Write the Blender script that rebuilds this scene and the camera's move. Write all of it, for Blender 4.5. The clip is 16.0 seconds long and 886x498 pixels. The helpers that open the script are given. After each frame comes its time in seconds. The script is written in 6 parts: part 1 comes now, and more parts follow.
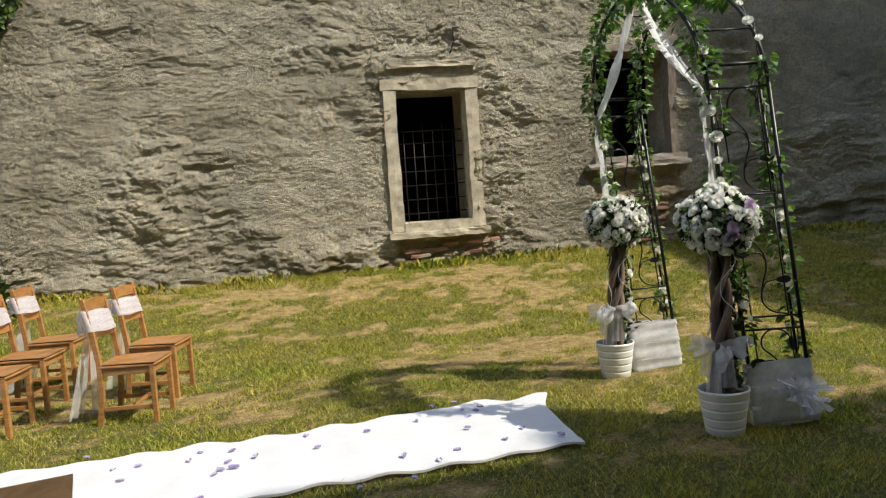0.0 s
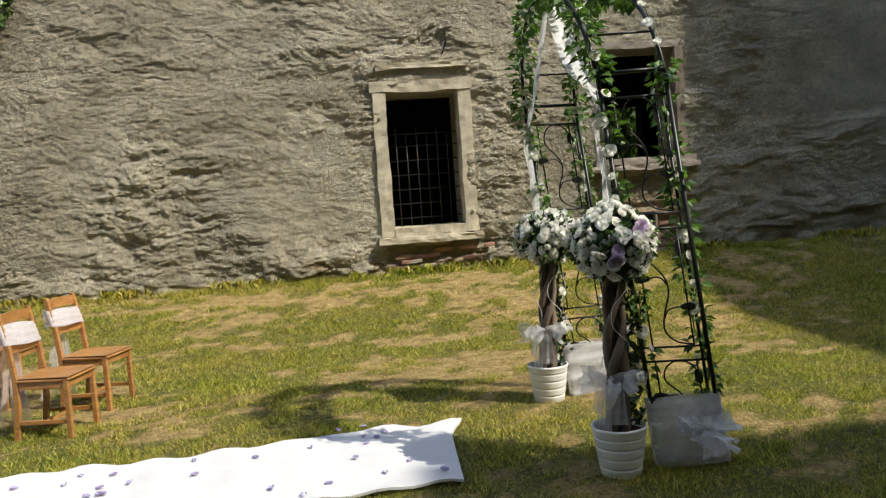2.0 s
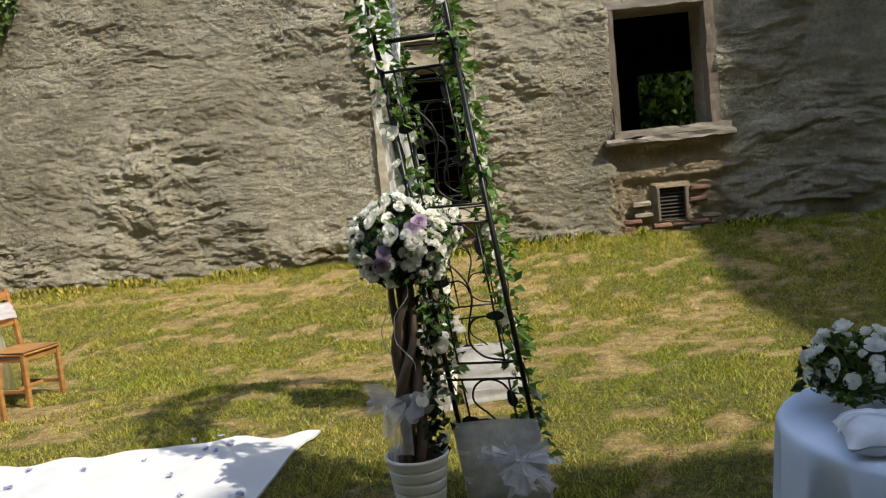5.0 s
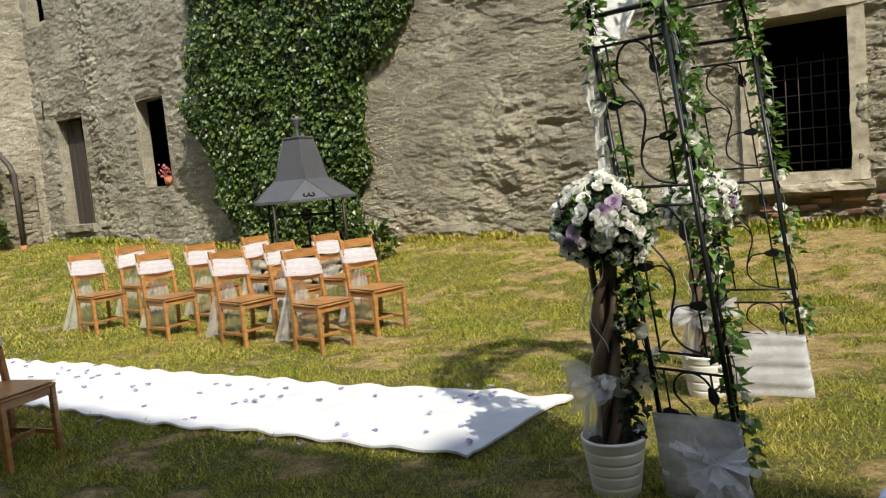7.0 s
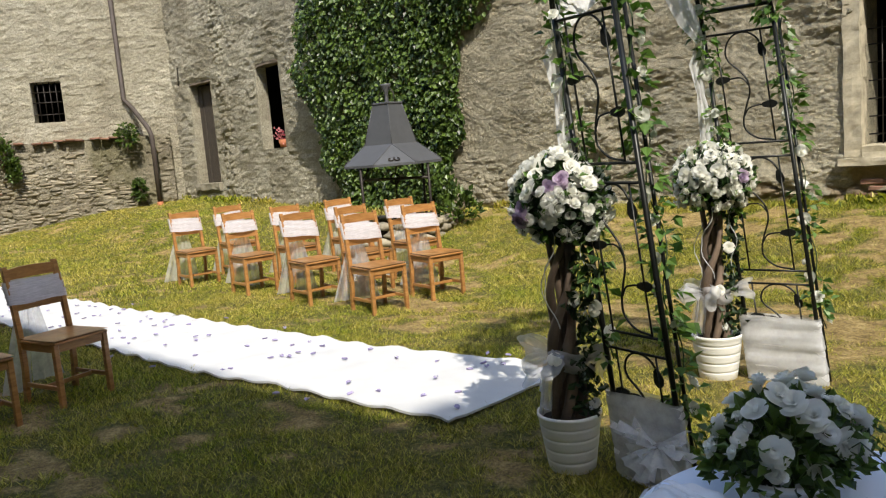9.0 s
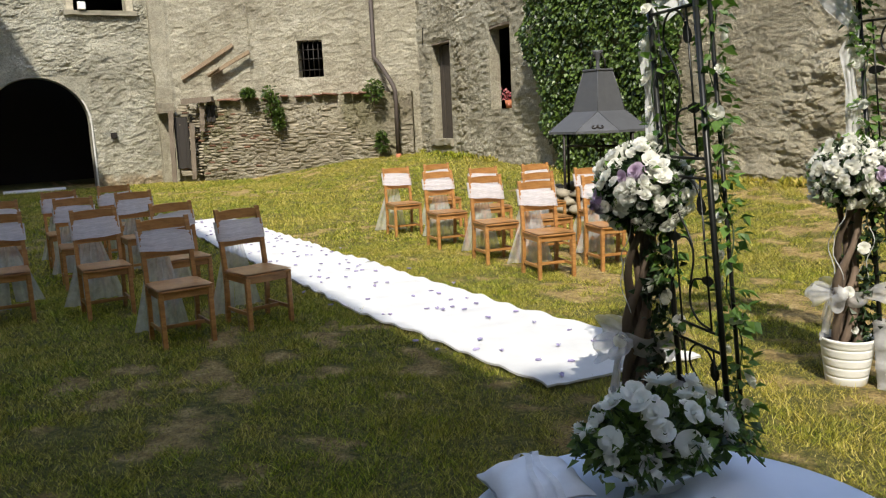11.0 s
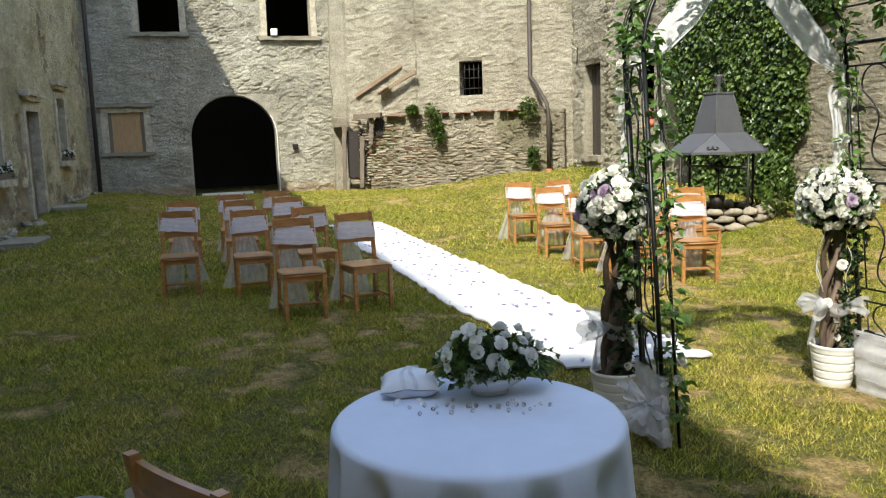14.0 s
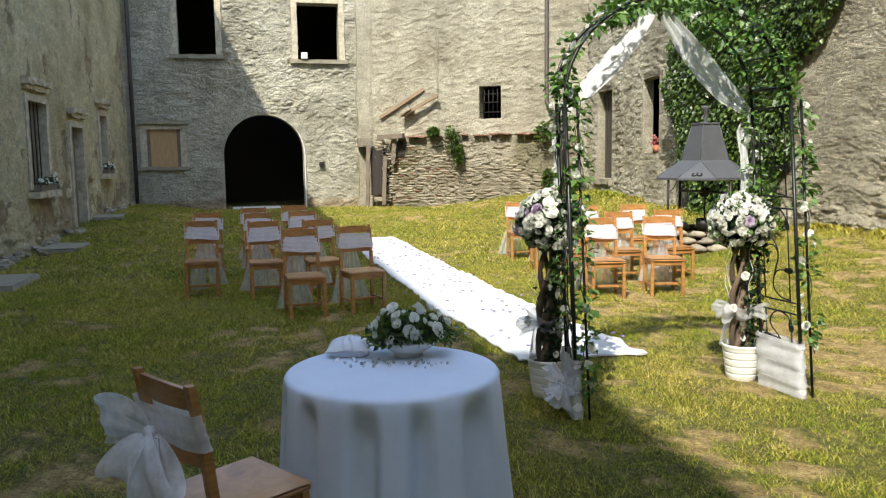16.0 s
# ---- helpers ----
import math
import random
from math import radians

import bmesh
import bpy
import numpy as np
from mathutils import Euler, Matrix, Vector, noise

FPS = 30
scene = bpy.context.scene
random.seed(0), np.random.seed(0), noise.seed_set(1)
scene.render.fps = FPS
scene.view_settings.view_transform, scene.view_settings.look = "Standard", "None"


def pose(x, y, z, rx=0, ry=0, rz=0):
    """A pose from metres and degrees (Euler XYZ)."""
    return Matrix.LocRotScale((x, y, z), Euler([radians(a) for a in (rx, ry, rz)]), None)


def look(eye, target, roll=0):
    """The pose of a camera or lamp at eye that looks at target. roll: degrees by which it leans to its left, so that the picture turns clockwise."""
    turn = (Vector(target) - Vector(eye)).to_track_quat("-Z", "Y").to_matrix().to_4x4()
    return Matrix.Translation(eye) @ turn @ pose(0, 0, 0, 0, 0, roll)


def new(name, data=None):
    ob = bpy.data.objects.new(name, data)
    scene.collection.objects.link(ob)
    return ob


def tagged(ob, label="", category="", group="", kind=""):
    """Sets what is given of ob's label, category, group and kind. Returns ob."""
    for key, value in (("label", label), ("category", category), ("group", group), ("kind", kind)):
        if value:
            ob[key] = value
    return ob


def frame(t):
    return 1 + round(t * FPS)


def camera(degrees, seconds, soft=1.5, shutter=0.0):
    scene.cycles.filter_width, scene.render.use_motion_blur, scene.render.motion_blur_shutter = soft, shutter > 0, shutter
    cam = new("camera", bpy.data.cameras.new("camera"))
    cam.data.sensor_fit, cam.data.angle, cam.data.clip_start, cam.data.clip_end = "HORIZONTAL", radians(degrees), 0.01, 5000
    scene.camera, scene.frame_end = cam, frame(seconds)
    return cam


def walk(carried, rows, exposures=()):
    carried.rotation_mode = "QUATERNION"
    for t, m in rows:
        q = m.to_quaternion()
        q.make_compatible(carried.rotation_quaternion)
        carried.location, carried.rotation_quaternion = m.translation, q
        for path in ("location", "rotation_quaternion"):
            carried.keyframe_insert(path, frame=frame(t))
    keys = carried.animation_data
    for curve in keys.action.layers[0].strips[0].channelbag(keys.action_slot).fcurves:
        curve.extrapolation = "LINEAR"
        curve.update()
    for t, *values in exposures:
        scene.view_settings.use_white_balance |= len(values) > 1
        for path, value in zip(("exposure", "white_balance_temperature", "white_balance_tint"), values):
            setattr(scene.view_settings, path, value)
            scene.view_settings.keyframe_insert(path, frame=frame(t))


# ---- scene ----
cam = camera(58.5, 16.0, 1.2)
PATH = [
    (0, (0.005, 0.036, 1.492), (0.455, 1.98, 1.345), -4.1),
    (0.5, (0.271, 0.12, 1.488), (0.741, 2.059, 1.349), -3.7),
    (1, (0.516, 0.157, 1.502), (0.94, 2.107, 1.374), -3.4),
    (1.5, (0.823, 0.108, 1.526), (1.171, 2.073, 1.391), -3.8),
    (2, (1.083, 0.114, 1.541), (1.367, 2.088, 1.394), -4.1),
    (2.5, (1.346, 0.237, 1.541), (1.632, 2.209, 1.367), -3.9),
    (3, (1.591, 0.307, 1.563), (1.825, 2.285, 1.381), -4.3),
    (3.2, (1.718, 0.333, 1.555), (1.921, 2.314, 1.371), -4.4),
    (5.3, (2.985, 0.575, 1.477), (2.821, 2.56, 1.294), -5.8),
    (5.5, (3.098, 0.59, 1.488), (2.833, 2.563, 1.296), -5.4),
    (6, (3.313, 0.693, 1.468), (2.791, 2.613, 1.266), -5.2),
    (6.5, (3.482, 0.758, 1.493), (2.691, 2.586, 1.319), -5.9),
    (6.7, (3.548, 0.756, 1.496), (2.642, 2.529, 1.312), -5.8),
    (7, (3.743, 0.753, 1.492), (2.687, 2.44, 1.295), -5.3),
    (7.5, (3.964, 0.774, 1.488), (2.801, 2.384, 1.253), -5.3),
    (8, (4.11, 0.918, 1.462), (2.872, 2.472, 1.227), -4.7),
    (8.2, (4.162, 0.965, 1.466), (2.905, 2.503, 1.233), -4.7),
    (10.3, (4.865, 1.394, 1.507), (3.325, 2.629, 1.186), -4.6),
    (10.5, (4.911, 1.411, 1.521), (3.327, 2.59, 1.203), -4.4),
    (11, (5.14, 1.504, 1.554), (3.422, 2.474, 1.228), -2.7),
    (11.3, (5.268, 1.555, 1.565), (3.474, 2.373, 1.233), -0.1),
    (11.5, (5.337, 1.57, 1.572), (3.519, 2.32, 1.212), -0.2),
    (12, (5.472, 1.584, 1.584), (3.635, 2.292, 1.228), -0.1),
    (12.5, (5.7, 1.566, 1.579), (3.853, 2.255, 1.242), -0.1),
    (13, (5.918, 1.612, 1.598), (4.056, 2.286, 1.316), -1.4),
    (13.5, (6.204, 1.766, 1.57), (4.333, 2.415, 1.292), -1.4),
    (14, (6.454, 1.822, 1.605), (4.555, 2.388, 1.328), -1.9),
    (14.5, (6.704, 1.803, 1.599), (4.8, 2.348, 1.324), -1.8),
    (15, (6.951, 1.822, 1.635), (5.04, 2.355, 1.385), -1.8),
    (15.5, (7.241, 1.947, 1.616), (5.321, 2.457, 1.386), -1.3),
    (16, (7.507, 1.996, 1.634), (5.582, 2.487, 1.407), -0.8),
]
walk(cam, [(t, look(eye, target, roll)) for t, eye, target, roll in PATH],
     [(0, 1.33, 6620, 10), (8, 1.36, 6620, 10), (10.5, 1.34, 6600, 10), (12.5, 1.44, 6560, 9), (14.5, 1.72, 6480, 8), (16, 1.72, 6480, 8)])

# ---------------------------------------------------------------- world and sun
SUN_FROM = Vector((0.73, -0.49, 1.0)).normalized()
world = bpy.data.worlds.new("sky")
scene.world = world
world.use_nodes = True
wn = world.node_tree.nodes
sky = wn.new("ShaderNodeTexSky")
sky.sky_type = 'NISHITA'
sky.sun_disc = False
sky.sun_elevation = math.asin(SUN_FROM.z)
sky.sun_rotation = math.atan2(SUN_FROM.x, SUN_FROM.y)
world.node_tree.links.new(sky.outputs[0], wn["Background"].inputs[0])
wn["Background"].inputs[1].default_value = 0.15
sun = new("sun", bpy.data.lights.new("sun", "SUN"))
sun.data.energy, sun.data.angle, sun.data.color = 2.25, radians(0.55), (1.0, 0.945, 0.83)
sun.matrix_world = look(SUN_FROM * 40, (0, 0, 0))

# ---------------------------------------------------------------- number helpers


def hash01(i, j, k=0):
    h = (np.asarray(i, np.int64) * 374761393 + np.asarray(j, np.int64) * 668265263 + np.int64(k) * 974634777) & 0x7FFFFFFF
    h = ((h ^ (h >> 13)) * 1274126177) & 0x7FFFFFFF
    return ((h ^ (h >> 16)) & 0xFFFFF) / float(0xFFFFF)


def vnoise(u, v, seed=0):
    """Smooth noise in 0..1 on arrays."""
    u, v = np.asarray(u, float), np.asarray(v, float)
    i, j = np.floor(u).astype(np.int64), np.floor(v).astype(np.int64)
    a, b = u - i, v - j
    a, b = a * a * (3 - 2 * a), b * b * (3 - 2 * b)
    return ((hash01(i, j, seed) * (1 - a) + hash01(i + 1, j, seed) * a) * (1 - b)
            + (hash01(i, j + 1, seed) * (1 - a) + hash01(i + 1, j + 1, seed) * a) * b)


def fbm(u, v, seed=0, octaves=4, gain=0.5):
    total, amp, norm = 0, 1.0, 0
    for o in range(octaves):
        total = total + amp * vnoise(u * 2 ** o + 17.3 * o, v * 2 ** o - 9.1 * o, seed + o)
        norm += amp
        amp *= gain
    return total / norm


def cells(u, v, seed=0):
    """Distance to the nearest and second cell point, and the nearest cell's own number."""
    u, v = np.asarray(u, float), np.asarray(v, float)
    i0, j0 = np.floor(u).astype(np.int64), np.floor(v).astype(np.int64)
    d1, d2, own = np.full(u.shape, 9.0), np.full(u.shape, 9.0), np.zeros(u.shape)
    for di in (-1, 0, 1):
        for dj in (-1, 0, 1):
            i, j = i0 + di, j0 + dj
            x, y = i + 0.15 + 0.7 * hash01(i, j, seed), j + 0.15 + 0.7 * hash01(i, j, seed + 5)
            d = np.hypot(u - x, v - y)
            nearer = d < d1
            d2 = np.where(nearer, d1, np.minimum(d2, d))
            own = np.where(nearer, hash01(i, j, seed + 9), own)
            d1 = np.where(nearer, d, d1)
    return d1, d2, own


def step(x):
    x = np.clip(x, 0, 1)
    return x * x * (3 - 2 * x)


def lawn(x, y):
    """Height of the ground."""
    x, y = np.asarray(x, float), np.asarray(y, float)
    base = (0.43 * step((y - 7.4) / 3.5) + 0.12 * step((-x - 5) / 12) + 0.24 * step((-x - 8) / 8) * step((1.5 - y) / 2.5)
            + 0.1 * step((-x - 7.5) / 3) * step((y - 10.5) / 1.5))
    return base + 0.03 * (fbm(x * 0.9, y * 0.9, 41, 3) - 0.5)


def rise(x, y):
    return float(lawn(x, y))


# ---------------------------------------------------------------- mesh helpers


class Shape:
    """Gathers vertices and faces for one mesh."""

    def __init__(self):
        self.v, self.f, self.s = [], [], []

    def add(self, verts, faces, smooth=False):
        n = len(self.v)
        self.v.extend(tuple(p) for p in verts)
        self.f.extend(tuple(i + n for i in f) for f in faces)
        self.s.extend([smooth] * len(faces))
        return self

    def box(self, size, m=None, bevel=0.004):
        """A box about its middle, with its edges chamfered."""
        m = m or Matrix()
        h = [s / 2 for s in size]
        b = min(bevel, *(0.45 * s for s in size))
        verts, index = [], {}
        for sx in (-1, 1):
            for sy in (-1, 1):
                for sz in (-1, 1):
                    for ax in range(3):
                        p = [sx * (h[0] - b), sy * (h[1] - b), sz * (h[2] - b)]
                        p[ax] = (sx, sy, sz)[ax] * h[ax]
                        index[sx, sy, sz, ax] = len(verts)
                        verts.append(m @ Vector(p))
        q = lambda *k: tuple(index[a] for a in k)
        faces = []
        for s in (-1, 1):
            faces += [q((s, -1, -1, 0), (s, 1, -1, 0), (s, 1, 1, 0), (s, -1, 1, 0))[::s],
                      q((-1, s, -1, 1), (-1, s, 1, 1), (1, s, 1, 1), (1, s, -1, 1))[::s],
                      q((-1, -1, s, 2), (1, -1, s, 2), (1, 1, s, 2), (-1, 1, s, 2))[::s]]
            for r in (-1, 1):
                faces += [q((s, r, -1, 0), (s, r, 1, 0), (s, r, 1, 1), (s, r, -1, 1))[::-s * r],
                          q((s, -1, r, 0), (s, 1, r, 0), (s, 1, r, 2), (s, -1, r, 2))[::s * r],
                          q((-1, s, r, 1), (1, s, r, 1), (1, s, r, 2), (-1, s, r, 2))[::-s * r]]
                for w in (-1, 1):
                    faces.append(q((s, r, w, 0), (s, r, w, 1), (s, r, w, 2))[::s * r * w])
        return self.add(verts, faces)

    def tube(self, points, radius, sides=6, caps=True):
        """A tube along points; radius: one number or one for each point."""
        pts = [Vector(p) for p in points]
        rad = radius if isinstance(radius, (list, tuple)) else [radius] * len(pts)
        verts, faces, up = [], [], None
        for k, p in enumerate(pts):
            way = (pts[min(k + 1, len(pts) - 1)] - pts[max(k - 1, 0)]).normalized()
            if up is None:
                up = way.orthogonal().normalized()
            side = way.cross(up)
            if side.length < 1e-6:
                side = way.orthogonal()
            side.normalize()
            up = side.cross(way).normalized()
            for a in range(sides):
                w = 2 * math.pi * a / sides
                verts.append(p + rad[k] * (math.cos(w) * up + math.sin(w) * side))
        for k in range(len(pts) - 1):
            for a in range(sides):
                b = (a + 1) % sides
                faces.append((k * sides + a, k * sides + b, (k + 1) * sides + b, (k + 1) * sides + a))
        if caps:
            faces += [tuple(range(sides))[::-1], tuple((len(pts) - 1) * sides + a for a in range(sides))]
        return self.add(verts, faces, True)

    def turned(self, profile, sides=32, m=None, wave=None, smooth=True, closed=False):
        """A turned body from (radius, height) pairs; wave(angle, k) scales the radius."""
        m = m or Matrix()
        verts, faces = [], []
        for k, (r, z) in enumerate(profile):
            for a in range(sides):
                w = 2 * math.pi * a / sides
                s = wave(w, k) if wave else 1
                verts.append(m @ Vector((r * s * math.cos(w), r * s * math.sin(w), z)))
        for k in range(len(profile) - 1):
            for a in range(sides):
                b = (a + 1) % sides
                faces.append((k * sides + a, k * sides + b, (k + 1) * sides + b, (k + 1) * sides + a))
        if closed:
            faces += [tuple(range(sides))[::-1], tuple((len(profile) - 1) * sides + a for a in range(sides))]
        return self.add(verts, faces, smooth)

    def grid(self, pts, smooth=True):
        """A sheet from rows of points."""
        w = len(pts[0])
        faces = [(r * w + c, r * w + c + 1, (r + 1) * w + c + 1, (r + 1) * w + c) for r in range(len(pts) - 1) for c in range(w - 1)]
        return self.add([p for row in pts for p in row], faces, smooth)

    def mesh(self, name):
        me = bpy.data.meshes.new(name)
        me.from_pydata(self.v, [], self.f)
        me.polygons.foreach_set("use_smooth", self.s)
        me.update()
        return me


def fast_mesh(name, verts, quads, smooth=True):
    """A mesh from numpy arrays of corners and quads (or triangles)."""
    me = bpy.data.meshes.new(name)
    n, k = quads.shape
    me.vertices.add(len(verts))
    me.vertices.foreach_set("co", np.ascontiguousarray(verts, np.float32).ravel())
    me.loops.add(n * k)
    me.loops.foreach_set("vertex_index", np.ascontiguousarray(quads, np.int32).ravel())
    me.polygons.add(n)
    me.polygons.foreach_set("loop_start", np.arange(0, n * k, k, dtype=np.int32))
    me.polygons.foreach_set("loop_total", np.full(n, k, np.int32))
    me.polygons.foreach_set("use_smooth", np.full(n, smooth))
    me.update(calc_edges=True)
    me.validate()
    return me


def part(name, shape, material, parent=None, label="", m=None, kind=""):
    """One mesh object under a thing or a part."""
    me = shape.mesh(name) if isinstance(shape, Shape) else shape
    if material and not me.materials:
        me.materials.append(material)
    ob = new(name, me)
    if parent:
        ob.parent = parent
    if m:
        ob.matrix_basis = m
    return tagged(ob, label, kind=kind)


def thing(name, label, category, m=None, group="", kind=""):
    ob = new(name)
    ob.empty_display_size = 0.1
    if m:
        ob.matrix_basis = m
    return tagged(ob, label, category, group, kind)


# ---------------------------------------------------------------- materials


class Nodes:
    """Short names for building a material."""

    def __init__(self, name, rough=0.8, metal=0.0):
        self.mat = bpy.data.materials.new(name)
        self.mat.use_nodes = True
        self.t = self.mat.node_tree
        self.b = self.t.nodes["Principled BSDF"]
        self.b.inputs["Roughness"].default_value = rough
        self.b.inputs["Metallic"].default_value = metal
        self.co = self.node("ShaderNodeTexCoord").outputs["Object"]

    def node(self, kind, **values):
        n = self.t.nodes.new(kind)
        for k, v in values.items():
            n.inputs[k].default_value = v
        return n

    def link(self, a, b):
        self.t.links.new(a, b)

    def scaled(self, s):
        m = self.node("ShaderNodeMapping")
        m.inputs["Scale"].default_value = s
        self.link(self.co, m.inputs[0])
        return m.outputs[0]

    def noise(self, scale, detail=5, rough=0.55, stretch=None, distortion=0.0):
        n = self.node("ShaderNodeTexNoise", Scale=scale, Detail=detail, Roughness=rough, Distortion=distortion)
        self.link(self.scaled(stretch) if stretch else self.co, n.inputs["Vector"])
        return n.outputs["Fac"]

    def cell(self, scale, stretch=None, feature='F1', out="Distance"):
        n = self.node("ShaderNodeTexVoronoi", Scale=scale)
        n.feature = feature
        self.link(self.scaled(stretch) if stretch else self.co, n.inputs["Vector"])
        return n.outputs[out]

    def ramp(self, fac, *stops):
        r = self.node("ShaderNodeValToRGB")
        e = r.color_ramp.elements
        while len(e) < len(stops):
            e.new(0.5)
        for el, (p, c) in zip(e, stops):
            el.position, el.color = p, (*c, 1) if len(c) == 3 else c
        self.link(fac, r.inputs[0])
        return r.outputs[0]

    def mix(self, fac, a, b, blend='MIX'):
        n = self.node("ShaderNodeMix")
        n.data_type, n.blend_type = 'RGBA', blend
        for src, i in ((fac, 0), (a, 6), (b, 7)):
            if hasattr(src, "is_output"):
                self.link(src, n.inputs[i])
            else:
                n.inputs[i].default_value = src if i == 0 else (*src, 1)
        return n.outputs[2]

    def random(self):
        return self.node("ShaderNodeObjectInfo").outputs["Random"]

    def island(self):
        return self.node("ShaderNodeNewGeometry").outputs["Random Per Island"]

    def color(self, c):
        if hasattr(c, "is_output"):
            self.link(c, self.b.inputs["Base Color"])
        else:
            self.b.inputs["Base Color"].default_value = (*c, 1)
        return self

    def bump(self, height, strength=0.5, distance=0.02):
        n = self.node("ShaderNodeBump", Strength=strength, Distance=distance)
        self.link(height, n.inputs["Height"])
        if self.b.inputs["Normal"].is_linked:
            self.link(self.b.inputs["Normal"].links[0].from_socket, n.inputs["Normal"])
        self.link(n.outputs[0], self.b.inputs["Normal"])
        return self


def grey(v):
    return (v, v, v)


def plaster(name, dark, mid, light, stain, grain=1.0, stain_lo=0.52, bare=(0.40, 0.30, 0.18)):
    """Old lime plaster over rubble: grain, patches, grey weathering, and ochre mortar where the plaster has fallen."""
    n = Nodes(name, 0.92)
    patches = n.ramp(n.noise(0.8, 6, 0.6), (0.32, dark), (0.5, mid), (0.68, light))
    fine = n.ramp(n.noise(22, 6, 0.7), (0.34, grey(0.68)), (0.5, grey(1.0)), (0.66, grey(1.14)))
    c = n.mix(1.0, patches, fine, 'MULTIPLY')
    c = n.mix(1.0, c, n.ramp(n.noise(85, 4, 0.85), (0.36, grey(0.72)), (0.6, grey(1.12))), 'MULTIPLY')
    c = n.mix(1.0, c, n.ramp(n.noise(3.2, 6, 0.75, (1, 1, 1.8)), (0.36, grey(0.78)), (0.62, grey(1.12))), 'MULTIPLY')
    c = n.mix(n.ramp(n.noise(0.45, 7, 0.68, (1, 1, 0.55)), (stain_lo, grey(0)), (stain_lo + 0.16, grey(0.7))), c, stain)
    earth = n.ramp(n.noise(5, 6, 0.7), (0.34, tuple(0.55 * k for k in bare)), (0.52, bare), (0.68, tuple(1.35 * k for k in bare)))
    att = n.node("ShaderNodeAttribute")
    att.attribute_name = "fallen"
    c = n.mix(n.ramp(n.mix(0.35, att.outputs["Fac"], n.noise(9, 6, 0.7)), (0.34, grey(0)), (0.62, grey(0.85))), c, earth)
    n.color(c)
    n.bump(n.noise(15, 9, 0.75, (1, 1, 1.5)), 1.0 * grain, 0.08)
    n.bump(n.noise(58, 6, 0.85), 1.0 * grain, 0.045)
    return n.mat


M_NORTH = plaster("old_lime_plaster", (0.43, 0.38, 0.265), (0.60, 0.535, 0.385), (0.70, 0.635, 0.47), (0.33, 0.315, 0.24), 1.0, 0.56)
M_WEST = plaster("limewashed_rubble", (0.39, 0.365, 0.275), (0.55, 0.515, 0.40), (0.64, 0.61, 0.49), (0.29, 0.265, 0.195), 0.85, 0.53)
M_DIAG = plaster("flaking_lime_plaster", (0.33, 0.295, 0.21), (0.455, 0.415, 0.31), (0.54, 0.50, 0.385), (0.29, 0.26, 0.19), 0.75, 0.53)
M_SOUTH = plaster("ochre_lime_plaster", (0.49, 0.41, 0.22), (0.71, 0.62, 0.37), (0.80, 0.72, 0.47), (0.36, 0.30, 0.17), 0.8, 0.54)
M_RUIN = plaster("bare_rubble_stone", (0.31, 0.265, 0.185), (0.43, 0.38, 0.275), (0.53, 0.475, 0.36), (0.16, 0.15, 0.055), 1.0, 0.46)
# Rooms are near-black: the dark of their unlit insides is in the colour.
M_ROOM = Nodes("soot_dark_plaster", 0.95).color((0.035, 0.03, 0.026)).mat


def simple(name, color, rough=0.6, metal=0.0, vary=0.15, scale=9, bump=0.15, stretch=None, per_object=0.0):
    n = Nodes(name, rough, metal)
    lo, hi = [tuple(c * f for c in color) for f in (1 - vary, 1 + vary)]
    c = n.ramp(n.noise(scale, 6, 0.65, stretch), (0.3, lo), (0.7, hi))
    if per_object:
        c = n.mix(1.0, c, n.ramp(n.random(), (0, grey(1 - per_object)), (1, grey(1 + per_object))), 'MULTIPLY')
    n.color(c)
    if bump:
        n.bump(n.noise(scale * 4, 5, 0.6, stretch), bump, 0.004)
    return n.mat


M_FRAME = simple("weathered_sandstone", (0.44, 0.39, 0.285), 0.85, 0, 0.36, 7, 0.9)
M_OLDWOOD = simple("grey_weathered_timber", (0.17, 0.135, 0.10), 0.85, 0, 0.35, 6, 0.6, (8, 8, 1))
M_SILLWOOD = simple("grey_weathered_sill", (0.27, 0.235, 0.19), 0.85, 0, 0.35, 6, 0.7, (1, 8, 8))
M_BEAM = simple("bleached_orange_timber", (0.26, 0.19, 0.12), 0.8, 0, 0.3, 5, 0.5, (1, 6, 6))
M_BOARD = simple("tan_boarding", (0.42, 0.27, 0.13), 0.75, 0, 0.15, 4, 0.3, (6, 6, 1))
M_DARKWOOD = simple("dark_old_planks", (0.05, 0.039, 0.029), 0.85, 0, 0.35, 6, 0.6, (8, 8, 1))
M_IRON = simple("rusty_black_iron", (0.035, 0.03, 0.027), 0.55, 0.6, 0.4, 20, 0.2)
M_BLACK = simple("black_powder_coated_steel", (0.012, 0.013, 0.012), 0.38, 0.3, 0.3, 30, 0.05)
M_PIPE = simple("brown_painted_downpipe", (0.06, 0.046, 0.038), 0.7, 0.0, 0.25, 6, 0.1)
M_CLAY = simple("terracotta", (0.42, 0.15, 0.07), 0.8, 0, 0.2, 10, 0.3)
M_SLAB = simple("grey_stone_slab", (0.25, 0.225, 0.165), 0.85, 0, 0.2, 4, 0.5)
M_STONE = simple("field_stone", (0.27, 0.235, 0.17), 0.9, 0, 0.35, 9, 0.9, None, 0.2)
M_BRICK = simple("old_red_brick", (0.23, 0.125, 0.085), 0.9, 0, 0.3, 7, 0.7, None, 0.3)
M_POT = simple("white_enamelled_pot", (0.78, 0.77, 0.73), 0.32, 0, 0.03, 3, 0.02)
